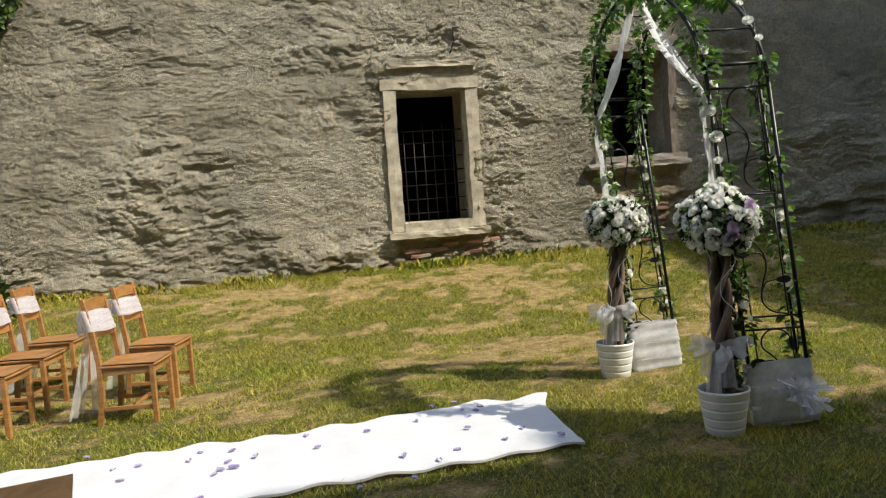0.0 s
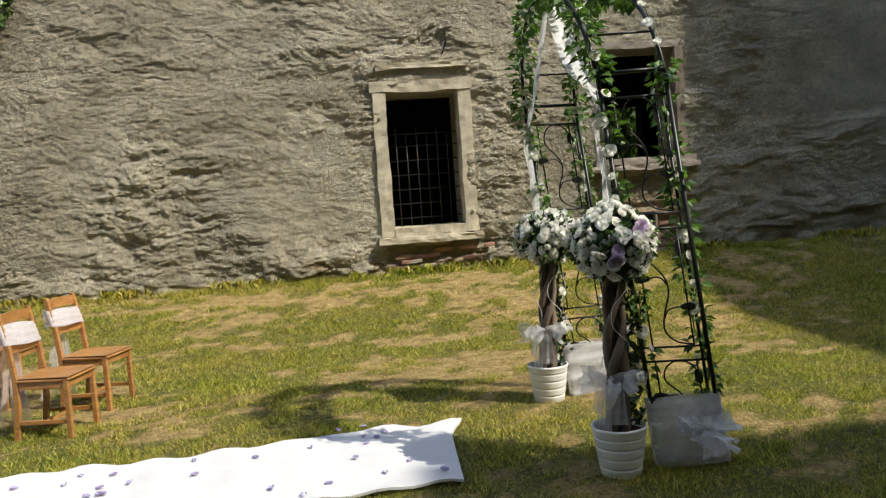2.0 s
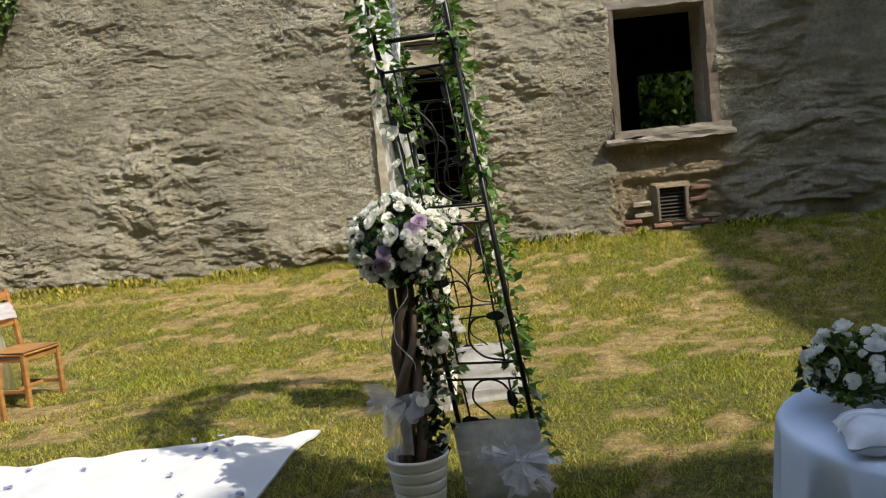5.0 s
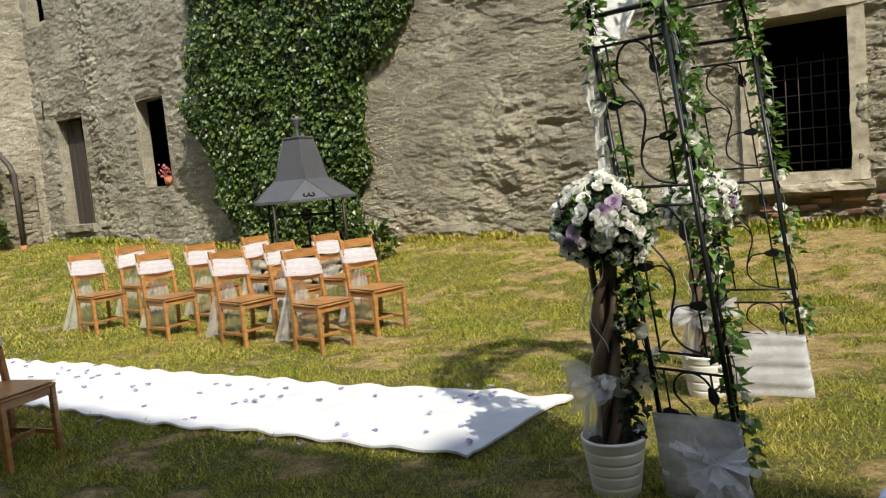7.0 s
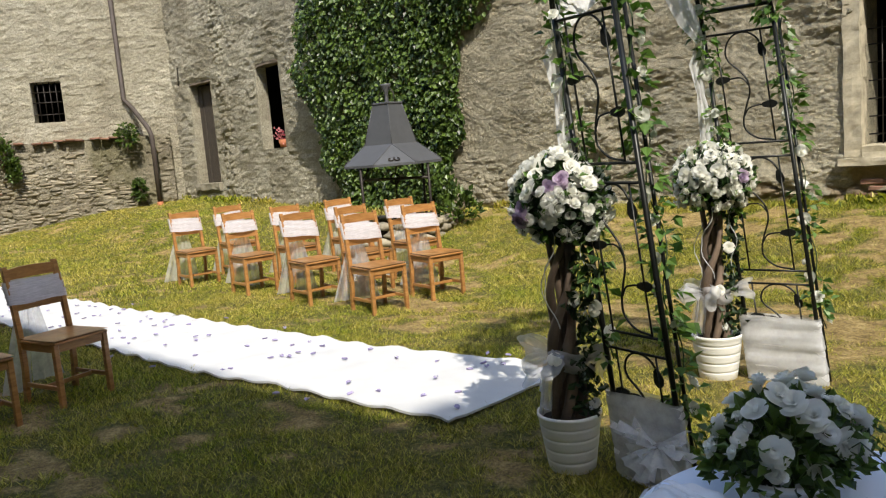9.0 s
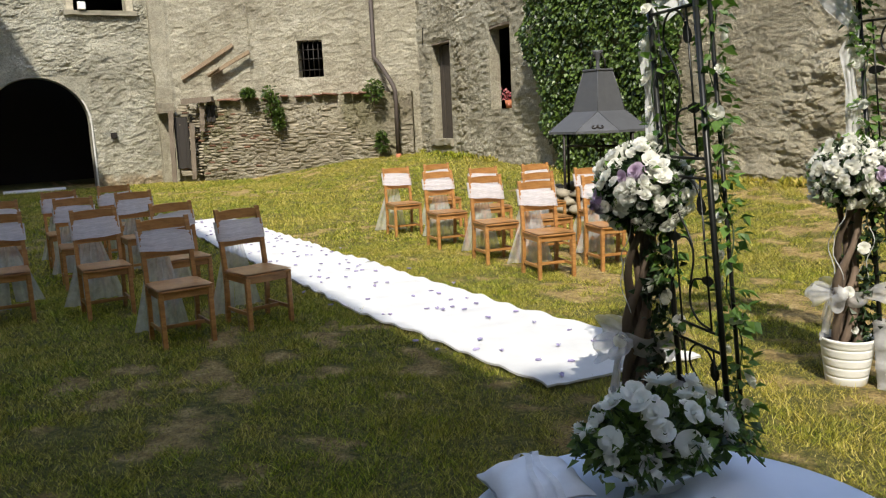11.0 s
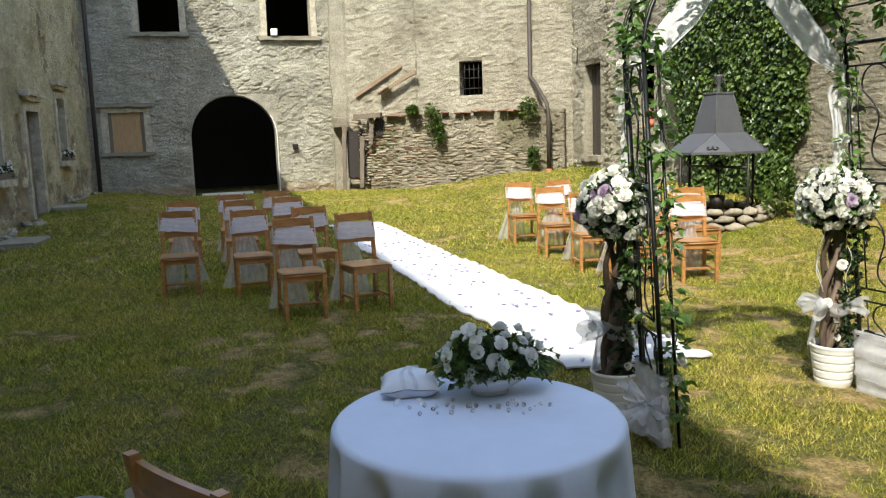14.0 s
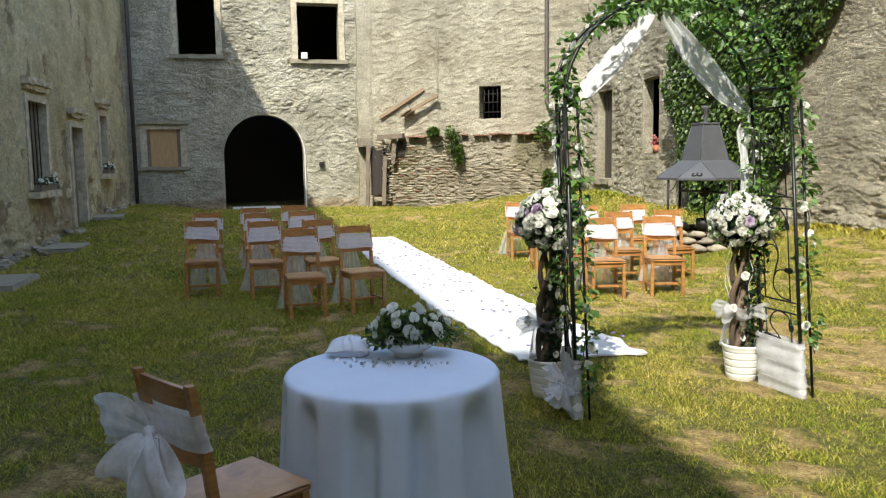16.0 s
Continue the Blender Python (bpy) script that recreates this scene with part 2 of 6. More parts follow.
M_SOIL = simple("dark_potting_soil", (0.05, 0.035, 0.025), 0.95, 0, 0.4, 30, 0.9)
M_TWIG = simple("twisted_brown_branch", (0.14, 0.10, 0.072), 0.8, 0, 0.6, 8, 0.8, (1, 1, 0.3))
M_HOOD = simple("dark_grey_painted_sheet_metal", (0.075, 0.078, 0.085), 0.62, 0.1, 0.15, 5, 0.06)
M_VASE = simple("white_glazed_bowl", (0.80, 0.80, 0.78), 0.2, 0, 0.03, 3, 0)


def wood_material():
    n = Nodes("honey_stained_pine", 0.34)
    c = n.ramp(n.noise(3.0, 6, 0.6, (3, 3, 14), 0.6), (0.28, (0.25, 0.108, 0.034)), (0.52, (0.385, 0.185, 0.06)), (0.75, (0.48, 0.25, 0.09)))
    c = n.mix(1.0, c, n.ramp(n.random(), (0, grey(0.88)), (1, grey(1.1))), 'MULTIPLY')
    n.color(c)
    n.b.inputs["Coat Weight"].default_value = 0.25
    n.b.inputs["Coat Roughness"].default_value = 0.25
    return n.bump(n.noise(8, 6, 0.6, (6, 6, 20)), 0.12, 0.003).mat


M_WOOD = wood_material()


def cloth(name, color, opacity=1.0, weave=260, through_light=0.3, fold=9, drawn=None):
    """White cloth that lets light through; below one, opacity makes it a net."""
    n = Nodes(name, 0.75)
    n.color(n.mix(n.ramp(n.noise(fold, 5, 0.6, drawn), (0.3, grey(0)), (0.7, grey(1))), tuple(c * (0.72 if drawn else 0.9) for c in color), color))
    n.bump(n.noise(fold * 2, 5, 0.6), 0.25, 0.01)
    n.bump(n.noise(weave, 2, 0.5), 0.15, 0.001)
    tl = n.node("ShaderNodeBsdfTranslucent")
    tl.inputs["Color"].default_value = (*color, 1)
    m1 = n.node("ShaderNodeMixShader", Fac=through_light)
    n.link(n.b.outputs[0], m1.inputs[1])
    n.link(tl.outputs[0], m1.inputs[2])
    out = m1.outputs[0]
    if opacity < 1:
        tr = n.node("ShaderNodeBsdfTransparent")
        m2 = n.node("ShaderNodeMixShader")
        op = n.ramp(n.noise(fold * 1.4, 6, 0.7, drawn or (1, 1, 1)), (0.3, grey(opacity * 0.75)), (0.7, grey(min(1, opacity * 1.25))))
        n.link(op, m2.inputs[0])
        n.link(tr.outputs[0], m2.inputs[1])
        n.link(out, m2.inputs[2])
        out = m2.outputs[0]
    n.link(out, n.t.nodes["Material Output"].inputs[0])
    return n.mat


M_TULLE = cloth("white_tulle", (0.88, 0.88, 0.90), 0.42, 300, 0.4)
M_SASH = cloth("gathered_white_tulle", (0.78, 0.745, 0.775), 0.9, 300, 0.25, 9, (1, 1.2, 14))
M_WRAP = cloth("layered_white_tulle", (0.88, 0.88, 0.90), 0.74, 300, 0.3, 12)
M_RUNNER = cloth("white_fleece", (0.72, 0.72, 0.715), 1.0, 160, 0.12, 5)
M_TABLE = cloth("white_damask_tablecloth", (0.78, 0.86, 0.99), 1.0, 400, 0.12, 4)
M_SATIN = cloth("white_satin", (0.80, 0.82, 0.86), 1.0, 400, 0.1, 16)
M_SATIN.node_tree.nodes["Principled BSDF"].inputs["Roughness"].default_value = 0.4
M_RIBBON = cloth("white_organza_ribbon", (0.88, 0.89, 0.91), 0.72, 300, 0.35, 10)


def leafy(name, a, b, rough=0.5, through_light=0.3, tint=(1.3, 1.5, 0.6)):
    n = Nodes(name, rough)
    c = n.ramp(n.island(), (0.0, a), (1.0, b))
    n.color(c)
    tl = n.node("ShaderNodeBsdfTranslucent")
    n.link(n.mix(1.0, c, tint, 'MULTIPLY'), tl.inputs["Color"])
    m1 = n.node("ShaderNodeMixShader", Fac=through_light)
    n.link(n.b.outputs[0], m1.inputs[1])
    n.link(tl.outputs[0], m1.inputs[2])
    n.link(m1.outputs[0], n.t.nodes["Material Output"].inputs[0])
    return n.mat


M_IVY = leafy("ivy_leaf", (0.010, 0.026, 0.005), (0.125, 0.195, 0.034), 0.40, 0.2)
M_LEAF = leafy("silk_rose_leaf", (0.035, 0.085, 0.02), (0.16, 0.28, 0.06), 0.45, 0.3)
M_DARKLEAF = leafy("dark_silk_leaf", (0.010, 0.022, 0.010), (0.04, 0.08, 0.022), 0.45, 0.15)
M_ROSE = leafy("cream_rose_petal", (0.86, 0.85, 0.79), (0.94, 0.94, 0.91), 0.6, 0.42, (1, 1, 0.95))
M_LILAC = leafy("lilac_rose_petal", (0.47, 0.36, 0.50), (0.60, 0.48, 0.62), 0.6, 0.3, (1, 1, 1))
M_PETAL = leafy("purple_petal", (0.29, 0.24, 0.47), (0.46, 0.41, 0.58), 0.6, 0.2, (1, 1, 1))
M_PINK = leafy("red_flower", (0.35, 0.03, 0.05), (0.55, 0.25, 0.25), 0.6, 0.2, (1, 1, 1))


def grass_material():
    n = Nodes("grass_blade", 0.6)
    dry = n.ramp(n.mix(0.5, n.noise(0.6, 4, 0.6), n.noise(5.0, 5, 0.7)), (0.42, grey(0)), (0.57, grey(1)))
    fresh = n.ramp(n.island(), (0, (0.04, 0.065, 0.005)), (0.5, (0.205, 0.255, 0.014)), (0.85, (0.42, 0.44, 0.035)), (1, (0.62, 0.56, 0.12)))
    straw = n.ramp(n.island(), (0, (0.09, 0.085, 0.012)), (0.5, (0.40, 0.35, 0.05)), (0.85, (0.64, 0.52, 0.13)), (1, (0.78, 0.63, 0.24)))
    c = n.mix(dry, fresh, straw)
    n.color(c)
    tl = n.node("ShaderNodeBsdfTranslucent")
    n.link(n.mix(1.0, c, (1.25, 1.35, 0.7), 'MULTIPLY'), tl.inputs["Color"])
    m1 = n.node("ShaderNodeMixShader", Fac=0.3)
    n.link(n.b.outputs[0], m1.inputs[1])
    n.link(tl.outputs[0], m1.inputs[2])
    n.link(m1.outputs[0], n.t.nodes["Material Output"].inputs[0])
    return n.mat


def ground_material():
    n = Nodes("patchy_lawn_soil", 0.95)
    soil = n.ramp(n.noise(8, 7, 0.75), (0.34, (0.20, 0.135, 0.042)), (0.5, (0.38, 0.265, 0.092)), (0.66, (0.57, 0.425, 0.18)))
    soil = n.mix(1.0, soil, n.ramp(n.noise(48, 5, 0.8), (0.38, grey(0.45)), (0.56, grey(1.15))), 'MULTIPLY')
    thatch = n.ramp(n.noise(26, 7, 0.8), (0.36, (0.03, 0.035, 0.005)), (0.5, (0.12, 0.115, 0.016)), (0.66, (0.34, 0.27, 0.07)))
    att = n.node("ShaderNodeAttribute")
    att.attribute_name = "bare"
    where = n.ramp(n.mix(0.5, att.outputs["Fac"], n.noise(13, 8, 0.8)), (0.36, grey(0)), (0.62, grey(1)))
    n.color(n.mix(where, thatch, soil))
    n.bump(n.noise(34, 7, 0.8), 1.0, 0.035)
    return n.mat


M_GRASS = grass_material()
M_GROUND = ground_material()


def glass_material():
    n = Nodes("clear_crystal", 0.03)
    n.b.inputs["Transmission Weight"].default_value = 1.0
    n.b.inputs["IOR"].default_value = 1.5
    return n.mat


M_GLASS = glass_material()

# ---------------------------------------------------------------- walls


def lines(a, b, marks, size):
    """Grid lines from a to b through all marks, about size apart."""
    marks = sorted({a, b, *(m for m in marks if a < m < b)})
    out = []
    for p, q in zip(marks, marks[1:]):
        n = max(1, int(math.ceil((q - p) / size)))
        out += [p + (q - p) * k / n for k in range(n)]
    return np.array(out + [b])


def wall(name, p, q, inward, zlo, zfine, ztop, openings, thick, size, relief, material, label, smooth=True, wear=None):
    """A wall from p to q with a rough face towards the court; openings: (u0, u1, z0, z1). ztop: height at both ends."""
    p, q = Vector((*p, 0)), Vector((*q, 0))
    along = (q - p).normalized()
    length = (q - p).length
    out = Vector((*inward, 0))
    out = (out - out.dot(along) * along).normalized()
    us = lines(0, length, [o for op in openings for o in op[:2]], size)
    zs = lines(zlo, zfine, [o for op in openings for o in op[2:4]], size)
    U, Z = np.meshgrid(us, zs)
    keep = np.ones_like(U)
    for u0, u1, z0, z1 in openings:
        gap = np.maximum(np.maximum(u0 - U, U - u1), np.maximum(z0 - Z, Z - z1))
        keep = np.minimum(keep, step(gap / 0.09))
    D = relief(U, Z) * keep
    top = np.array([[ztop[0] + (ztop[1] - ztop[0]) * u / length for u in us]])
    U, Z, D = np.vstack([U, us[None]]), np.vstack([Z, top]), np.vstack([D, D[-1:]])
    W = len(us)
    base, al, ou = np.array(p), np.array(along), np.array(out)
    front = base + U[..., None] * al + D[..., None] * ou
    front[..., 2] = Z
    verts = [front.reshape(-1, 3)]
    r, c = np.meshgrid(np.arange(len(zs)), np.arange(W - 1), indexing="ij")
    um, zm = (us[c] + us[c + 1]) / 2, np.where(r + 1 < len(zs), (zs[r] + zs[np.minimum(r + 1, len(zs) - 1)]) / 2, 1e3)
    solid = np.ones(r.shape, bool)
    for u0, u1, z0, z1 in openings:
        solid &= ~((um > u0) & (um < u1) & (zm > z0) & (zm < z1))
    r, c = r[solid], c[solid]
    quads = np.stack([r * W + c, r * W + c + 1, (r + 1) * W + c + 1, (r + 1) * W + c], 1)
    if along.cross(Vector((0, 0, 1))).dot(out) < 0:
        quads = quads[:, ::-1]
    more, extra = [], []

    def quad(*pts):
        n = len(verts[0]) + len(extra)
        extra.extend(pts)
        more.append((n, n + 1, n + 2, n + 3))

    def at(u, z, d):
        v = base + u * al - d * ou
        return (v[0], v[1], z)

    for u0, u1, z0, z1 in openings:
        for (a, b), (e, f) in (((u0, z0), (u0, z1)), ((u0, z1), (u1, z1)), ((u1, z1), (u1, z0)), ((u1, z0), (u0, z0))):
            quad(at(a, b, 0), at(e, f, 0), at(e, f, thick), at(a, b, thick))
    cu = sorted({0, length, *(o for op in openings for o in op[:2])})
    cz = sorted({zlo, zfine, *(o for op in openings for o in op[2:4])})
    for a, b in zip(cu, cu[1:]):
        for e, f in zip(cz, cz[1:]):
            if not any(u0 < (a + b) / 2 < u1 and z0 < (e + f) / 2 < z1 for u0, u1, z0, z1 in openings):
                quad(at(a, e, thick), at(b, e, thick), at(b, f, thick), at(a, f, thick))
    t0, t1 = ztop
    quad(at(0, zfine, thick), at(length, zfine, thick), at(length, t1, thick), at(0, t0, thick))
    quad(at(0, t0, 0), at(length, t1, 0), at(length, t1, thick), at(0, t0, thick))
    quad(at(0, zlo, -0.03), at(0, t0, -0.03), at(0, t0, thick), at(0, zlo, thick))
    quad(at(length, zlo, -0.03), at(length, t1, -0.03), at(length, t1, thick), at(length, zlo, thick))
    allv = np.vstack([verts[0], np.array(extra)])
    me = fast_mesh(name, allv, np.vstack([quads, np.array(more)]), smooth)
    if wear:
        att = me.attributes.new("fallen", 'FLOAT', 'POINT')
        att.data.foreach_set("value", np.concatenate([wear(U, np.minimum(Z, zfine)).ravel(), np.zeros(len(extra))]).astype(np.float32))
    ob = part(name, me, material)
    return tagged(ob, label, "wall", kind="structure"), (base, al, ou)


def lumps(u, z, su, sz, seed, warp=0.6):
    """Rounded stones under plaster."""
    wu = u * su + warp * (fbm(u * 1.7, z * 1.7, seed + 3, 3) - 0.5) * 2
    wz = z * sz + warp * (fbm(u * 1.3, z * 1.9, seed + 6, 3) - 0.5) * 2
    d1, d2, own = cells(wu, wz, seed)
    return step((d2 - d1) * 2.2) * (0.55 + 0.45 * own)


def ridge(u, z, seed, octaves=4, gain=0.55):
    """Sharp crests between soft hollows."""
    return (1 - np.abs(2 * fbm(u, z, seed, octaves, gain) - 1)) ** 3


def fallen_north(u, z):
    """1 where the plaster of the north wall has come off."""
    low = step((1.25 - z) / 1.0)
    f = fbm(u * 1.0 + 3, z * 1.9, 211, 5, 0.6)
    edge = 0.22 * (fbm(u * 3.1, z * 3.7, 215, 4, 0.6) - 0.5)
    by_vent = step((0.78 - np.abs(u - 12.55) + edge * 2) / 0.1) * step((1.62 - z + edge) / 0.08)
    by_sill = step((0.85 - np.abs(u - 9.6) + edge * 3) / 0.12) * step((0.86 - z + edge) / 0.08)
    return np.maximum(np.maximum(step((f + 0.30 * low - 0.84) / 0.025), by_vent), by_sill)


def relief_north(u, z):
    low = step((1.7 - z + 1.4 * (fbm(u * 0.5, z * 0.5, 77, 3) - 0.5)) / 1.6)
    wu = u + 0.5 * (fbm(u * 0.8, z * 0.9, 201, 3) - 0.5) + 0.25 * z
    wz = z + 0.35 * (fbm(u * 0.9, z * 0.8, 202, 3) - 0.5) - 0.06 * u
    rough = 0.25 + 0.75 * step((fbm(u * 0.5, z * 0.6, 55, 3) + 0.18 * low - 0.42) / 0.2)
    big = fbm(wu * 0.8, wz * 1.2, 1, 3) - 0.5
    lump = fbm(wu * 1.9, wz * 3.9, 203, 4, 0.58) - 0.5
    crease = np.abs(2 * fbm(wu * 1.3, wz * 3.6, 205, 4, 0.55) - 1)
    coat = fbm(wu * 0.9, wz * 2.4, 207, 5, 0.62)
    layers = 0.024 * step((coat - 0.47) / 0.02) + 0.03 * step((coat - 0.58) / 0.018)
    pick = fbm(u * 7, z * 12, 9, 4, 0.75) - 0.5
    grain = fbm(u * 27, z * 33, 11, 2, 0.8) - 0.5
    off = fallen_north(u, z)
    dent = 0.06 * step((0.66 - np.abs(u - 12.55)) / 0.1) * step((1.2 - z) / 0.1)
    ledge = 0.07 * step((0.58 + 0.09 * (u - 13.2) + 0.3 * (fbm(u * 1.7, u * 0, 221, 3) - 0.5) - z) / 0.03) * step((u - 13.1) / 0.3)
    return (0.06 * big + rough * (0.14 * lump + 0.11 * np.minimum(crease, 0.28) + 1.0 * layers) + (0.022 + 0.032 * rough) * pick + 0.02 * grain
            + (0.03 * low + 0.07 * step((1.0 - z) / 0.7)) * lumps(u, z, 2.1, 4.6, 21) * (0.55 + 0.45 * off) - 0.05 * off - dent - ledge
            + 0.05 * step((0.5 - z) / 0.3) * fbm(u * 2, z, 31, 3))


def fallen_west(u, z):
    edge = 0.5 * (fbm(u * 1.6, z * 1.9, 231, 4, 0.6) - 0.5)
    return np.maximum(0.75 * step((0.55 - z + edge) / 0.3), step((fbm(u * 0.9, z * 1.1, 233, 5, 0.6) - 0.80) / 0.04))


def relief_west(u, z):
    wu, wz = u + 0.3 * (fbm(u * 1.1, z * 1.3, 23, 3) - 0.5), z + 0.3 * (fbm(u * 0.9, z * 1.2, 27, 3) - 0.5)
    d1, d2, own = cells(wu * 3.6, wz * 9.5, 33)
    stones = step((d2 - d1) * 3.6) * (0.2 + 0.8 * own)
    show = step((fbm(u * 0.8, z * 0.9, 28, 3) - 0.34) / 0.3)
    chips = step((fbm(wu * 2.4, wz * 4.2, 35, 4, 0.6) - 0.52) / 0.05)
    return (0.05 * (fbm(u * 0.8, z * 1.1, 2, 3) - 0.5) + 0.034 * stones * show + 0.06 * (fbm(wu * 2.3, wz * 3.6, 45, 4, 0.6) - 0.5)
            + 0.022 * chips + 0.06 * (fbm(u * 7, z * 11, 46, 3, 0.75) - 0.5) + 0.012 * (hash01(np.round(u * 997), np.round(z * 991), 4) - 0.5))


def relief_diag(u, z):
    chip = 1.5 * ridge(u * 2.0, z * 4.4, 66)
    return 0.04 * (fbm(u * 0.7, z * 0.9, 6, 3) - 0.5) + 0.024 * chip + 0.045 * (fbm(u * 5, z * 8, 3, 4, 0.7) - 0.5) + 0.05 * (u < 2.3) + 0.01 * (hash01(np.round(u * 997), np.round(z * 991), 6) - 0.5)


def relief_slit(u, z):
    chip = 1.3 * ridge(u * 2.2, z * 4.6, 65)
    strip = step((0.35 - np.abs(u - 2.85) + 0.9 * (fbm(u * 1.6, z * 1.1, 71, 3) - 0.5)) / 0.2)
    foot = step((1.1 - z + 1.2 * (fbm(u * 1.1, z, 74, 3) - 0.5)) / 0.5)
    bare = np.maximum(strip, 0.8 * foot)
    return 0.09 * (fbm(u * 0.9, z * 1.1, 16, 4) - 0.5) + (0.014 + 0.02 * bare) * chip + 0.05 * bare * lumps(u, z, 3.6, 6.5, 43) + 0.025 * (1 - 0.6 * bare) * ridge(u * 2.1, z * 6.5, 47, 3) + 0.03 * (fbm(u * 7, z * 11, 19, 3) - 0.5) + 0.012 * (hash01(np.round(u * 997), np.round(z * 991), 7) - 0.5)


def fallen_south(u, z):
    low = step((1.4 - z) / 1.2)
    return step((fbm(u * 1.3, z * 1.1, 63, 5, 0.62) + 0.12 * low - 0.60) / 0.035)


def relief_south(u, z):
    return (0.07 * (fbm(u * 0.9, z * 0.9, 26, 4) - 0.5) + 0.075 * (fbm(u * 3.4, z * 4.2, 29, 5, 0.72) - 0.5) - 0.045 * fallen_south(u, z)
            + 0.07 * step((0.55 - z + 0.5 * (fbm(u * 1.5, z, 64, 3) - 0.5)) / 0.15) * lumps(u, z, 2.2, 4.2, 66))


def relief_ruin(u, z):
    wu, wz = u + 0.25 * (fbm(u * 1.4, z * 1.6, 136, 3) - 0.5), z + 0.16 * (fbm(u * 1.2, z * 1.7, 137, 3) - 0.5)
    d1, d2, own = cells(wu * 3.4, wz * 9.0, 53)
    bare = step((fbm(u * 0.8, z * 0.9, 138, 4) + 0.25 * step((2.6 - u) / 1.2) - 0.48) / 0.12)
    return (0.12 * (fbm(u * 0.8, z * 1.2, 36, 3) - 0.5) + 0.075 * bare * step((d2 - d1) * 3.0) * (0.25 + 0.75 * own)
            + 0.05 * (1 - bare) * step((fbm(wu * 2.2, wz * 3.4, 58, 4, 0.6) - 0.48) / 0.06) + 0.06 * (fbm(u * 6, z * 10, 39, 4, 0.7) - 0.5))


def room(name, lo, hi, back_hole=None, axis="y"):
    """A dark room behind a wall, open towards the wall (the low side of its axis for y, the high side for x)."""
    (x0, y0, z0), (x1, y1, z1) = lo, hi
    s = Shape()
    c = [(x, y, z) for x in (x0, x1) for y in (y0, y1) for z in (z0, z1)]
    faces = {"x0": (0, 1, 3, 2), "x1": (4, 6, 7, 5), "y0": (0, 4, 5, 1), "y1": (2, 3, 7, 6), "z0": (0, 2, 6, 4), "z1": (1, 5, 7, 3)}
    skip = {"y": {"y0"}, "x": {"x1"}, "-y": {"y1"}}[axis]
    if back_hole:
        skip = skip | {"y1"}
        a, b, e, f = back_hole
        for u0, u1, w0, w1 in ((x0, a, z0, z1), (b, x1, z0, z1), (a, b, z0, e), (a, b, f, z1)):
            s.add([(u0, y1, w0), (u1, y1, w0), (u1, y1, w1), (u0, y1, w1)], [(0, 1, 2, 3)])
            s.add([(u0, y1 + 0.3, w0), (u1, y1 + 0.3, w0), (u1, y1 + 0.3, w1), (u0, y1 + 0.3, w1)], [(0, 1, 2, 3)])
    s.add(c, [f for k, f in faces.items() if k not in skip])
    return tagged(part(name, s, M_ROOM), "bare room behind the wall, near-black to stand for its unlit inside", "room", kind="structure")


NY = 10.88
DOOR = (1.98, 2.98, 1.07, 2.88)
WIN = (4.95, 6.14, 1.80, 3.34)
VENT = (5.38, 5.74, 0.60, 1.03)
X0 = -7.0
wall("wall_north", (X0, NY), (12.4, NY), (0, -1), -0.4, 5.4, (10.5, 10.5),
     [(o[0] - X0, o[1] - X0, o[2], o[3]) for o in (DOOR, WIN)] + [(VENT[0] - X0, VENT[1] - X0, VENT[2], VENT[3])],
     0.7, 0.02, relief_north, M_NORTH, "thick rubble wall under crumbling grey-beige lime plaster", False, fallen_north)
wall("wall_northeast", (12.4, NY), (16.6, NY), (0, -1), -0.4, 5.4, (10.5, 10.5), [], 0.7, 0.08, relief_south, M_NORTH, "thick plastered wall closing the courtyard")
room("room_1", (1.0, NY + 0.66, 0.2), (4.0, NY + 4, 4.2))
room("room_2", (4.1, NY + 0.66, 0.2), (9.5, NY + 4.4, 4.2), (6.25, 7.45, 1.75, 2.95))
NWP, NWQ = Vector((-14.6, 12.15)), Vector((-6.4, 11.02))
NW = Matrix.Translation((*NWP, 0)) @ Matrix.Rotation(math.atan2(NWQ.y - NWP.y, NWQ.x - NWP.x), 4, 'Z')
wall("wall_northwest", NWP, NWQ, (0, -1), -0.4, 7.2, (10.5, 10.5),
     [(1.02, 2.25, 1.02, 3.5), (4.56, 5.58, 1.7, 3.52), (0.35, 1.15, 5.75, 7.0)],
     0.26, 0.04, relief_slit, M_DIAG, "uneven plastered wall with two slit windows", False)
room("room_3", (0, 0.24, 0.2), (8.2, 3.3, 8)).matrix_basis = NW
wall("wall_diagonal", (-18.3, 6.25), (-14.5, 12.25), (0.85, -0.53), -0.4, 7.2, (10.5, 10.5),
     [(3.62, 4.32, 2.85, 3.85)], 0.5, 0.045, relief_diag, M_DIAG, "tall pale plastered wall with a small barred window", False)
wall("wall_low", (-17.55, 6.75), (-14.35, 11.75), (0.85, -0.53), -0.4, 2.28, (2.34, 2.34),
     [], 0.45, 0.035, relief_ruin, M_RUIN, "low ruined rubble wall with bare stones and tile coping", False)
ARCH_Y, ARCH_R, ARCH_Z = 2.80, 1.25, 1.85
WY0 = -1.6
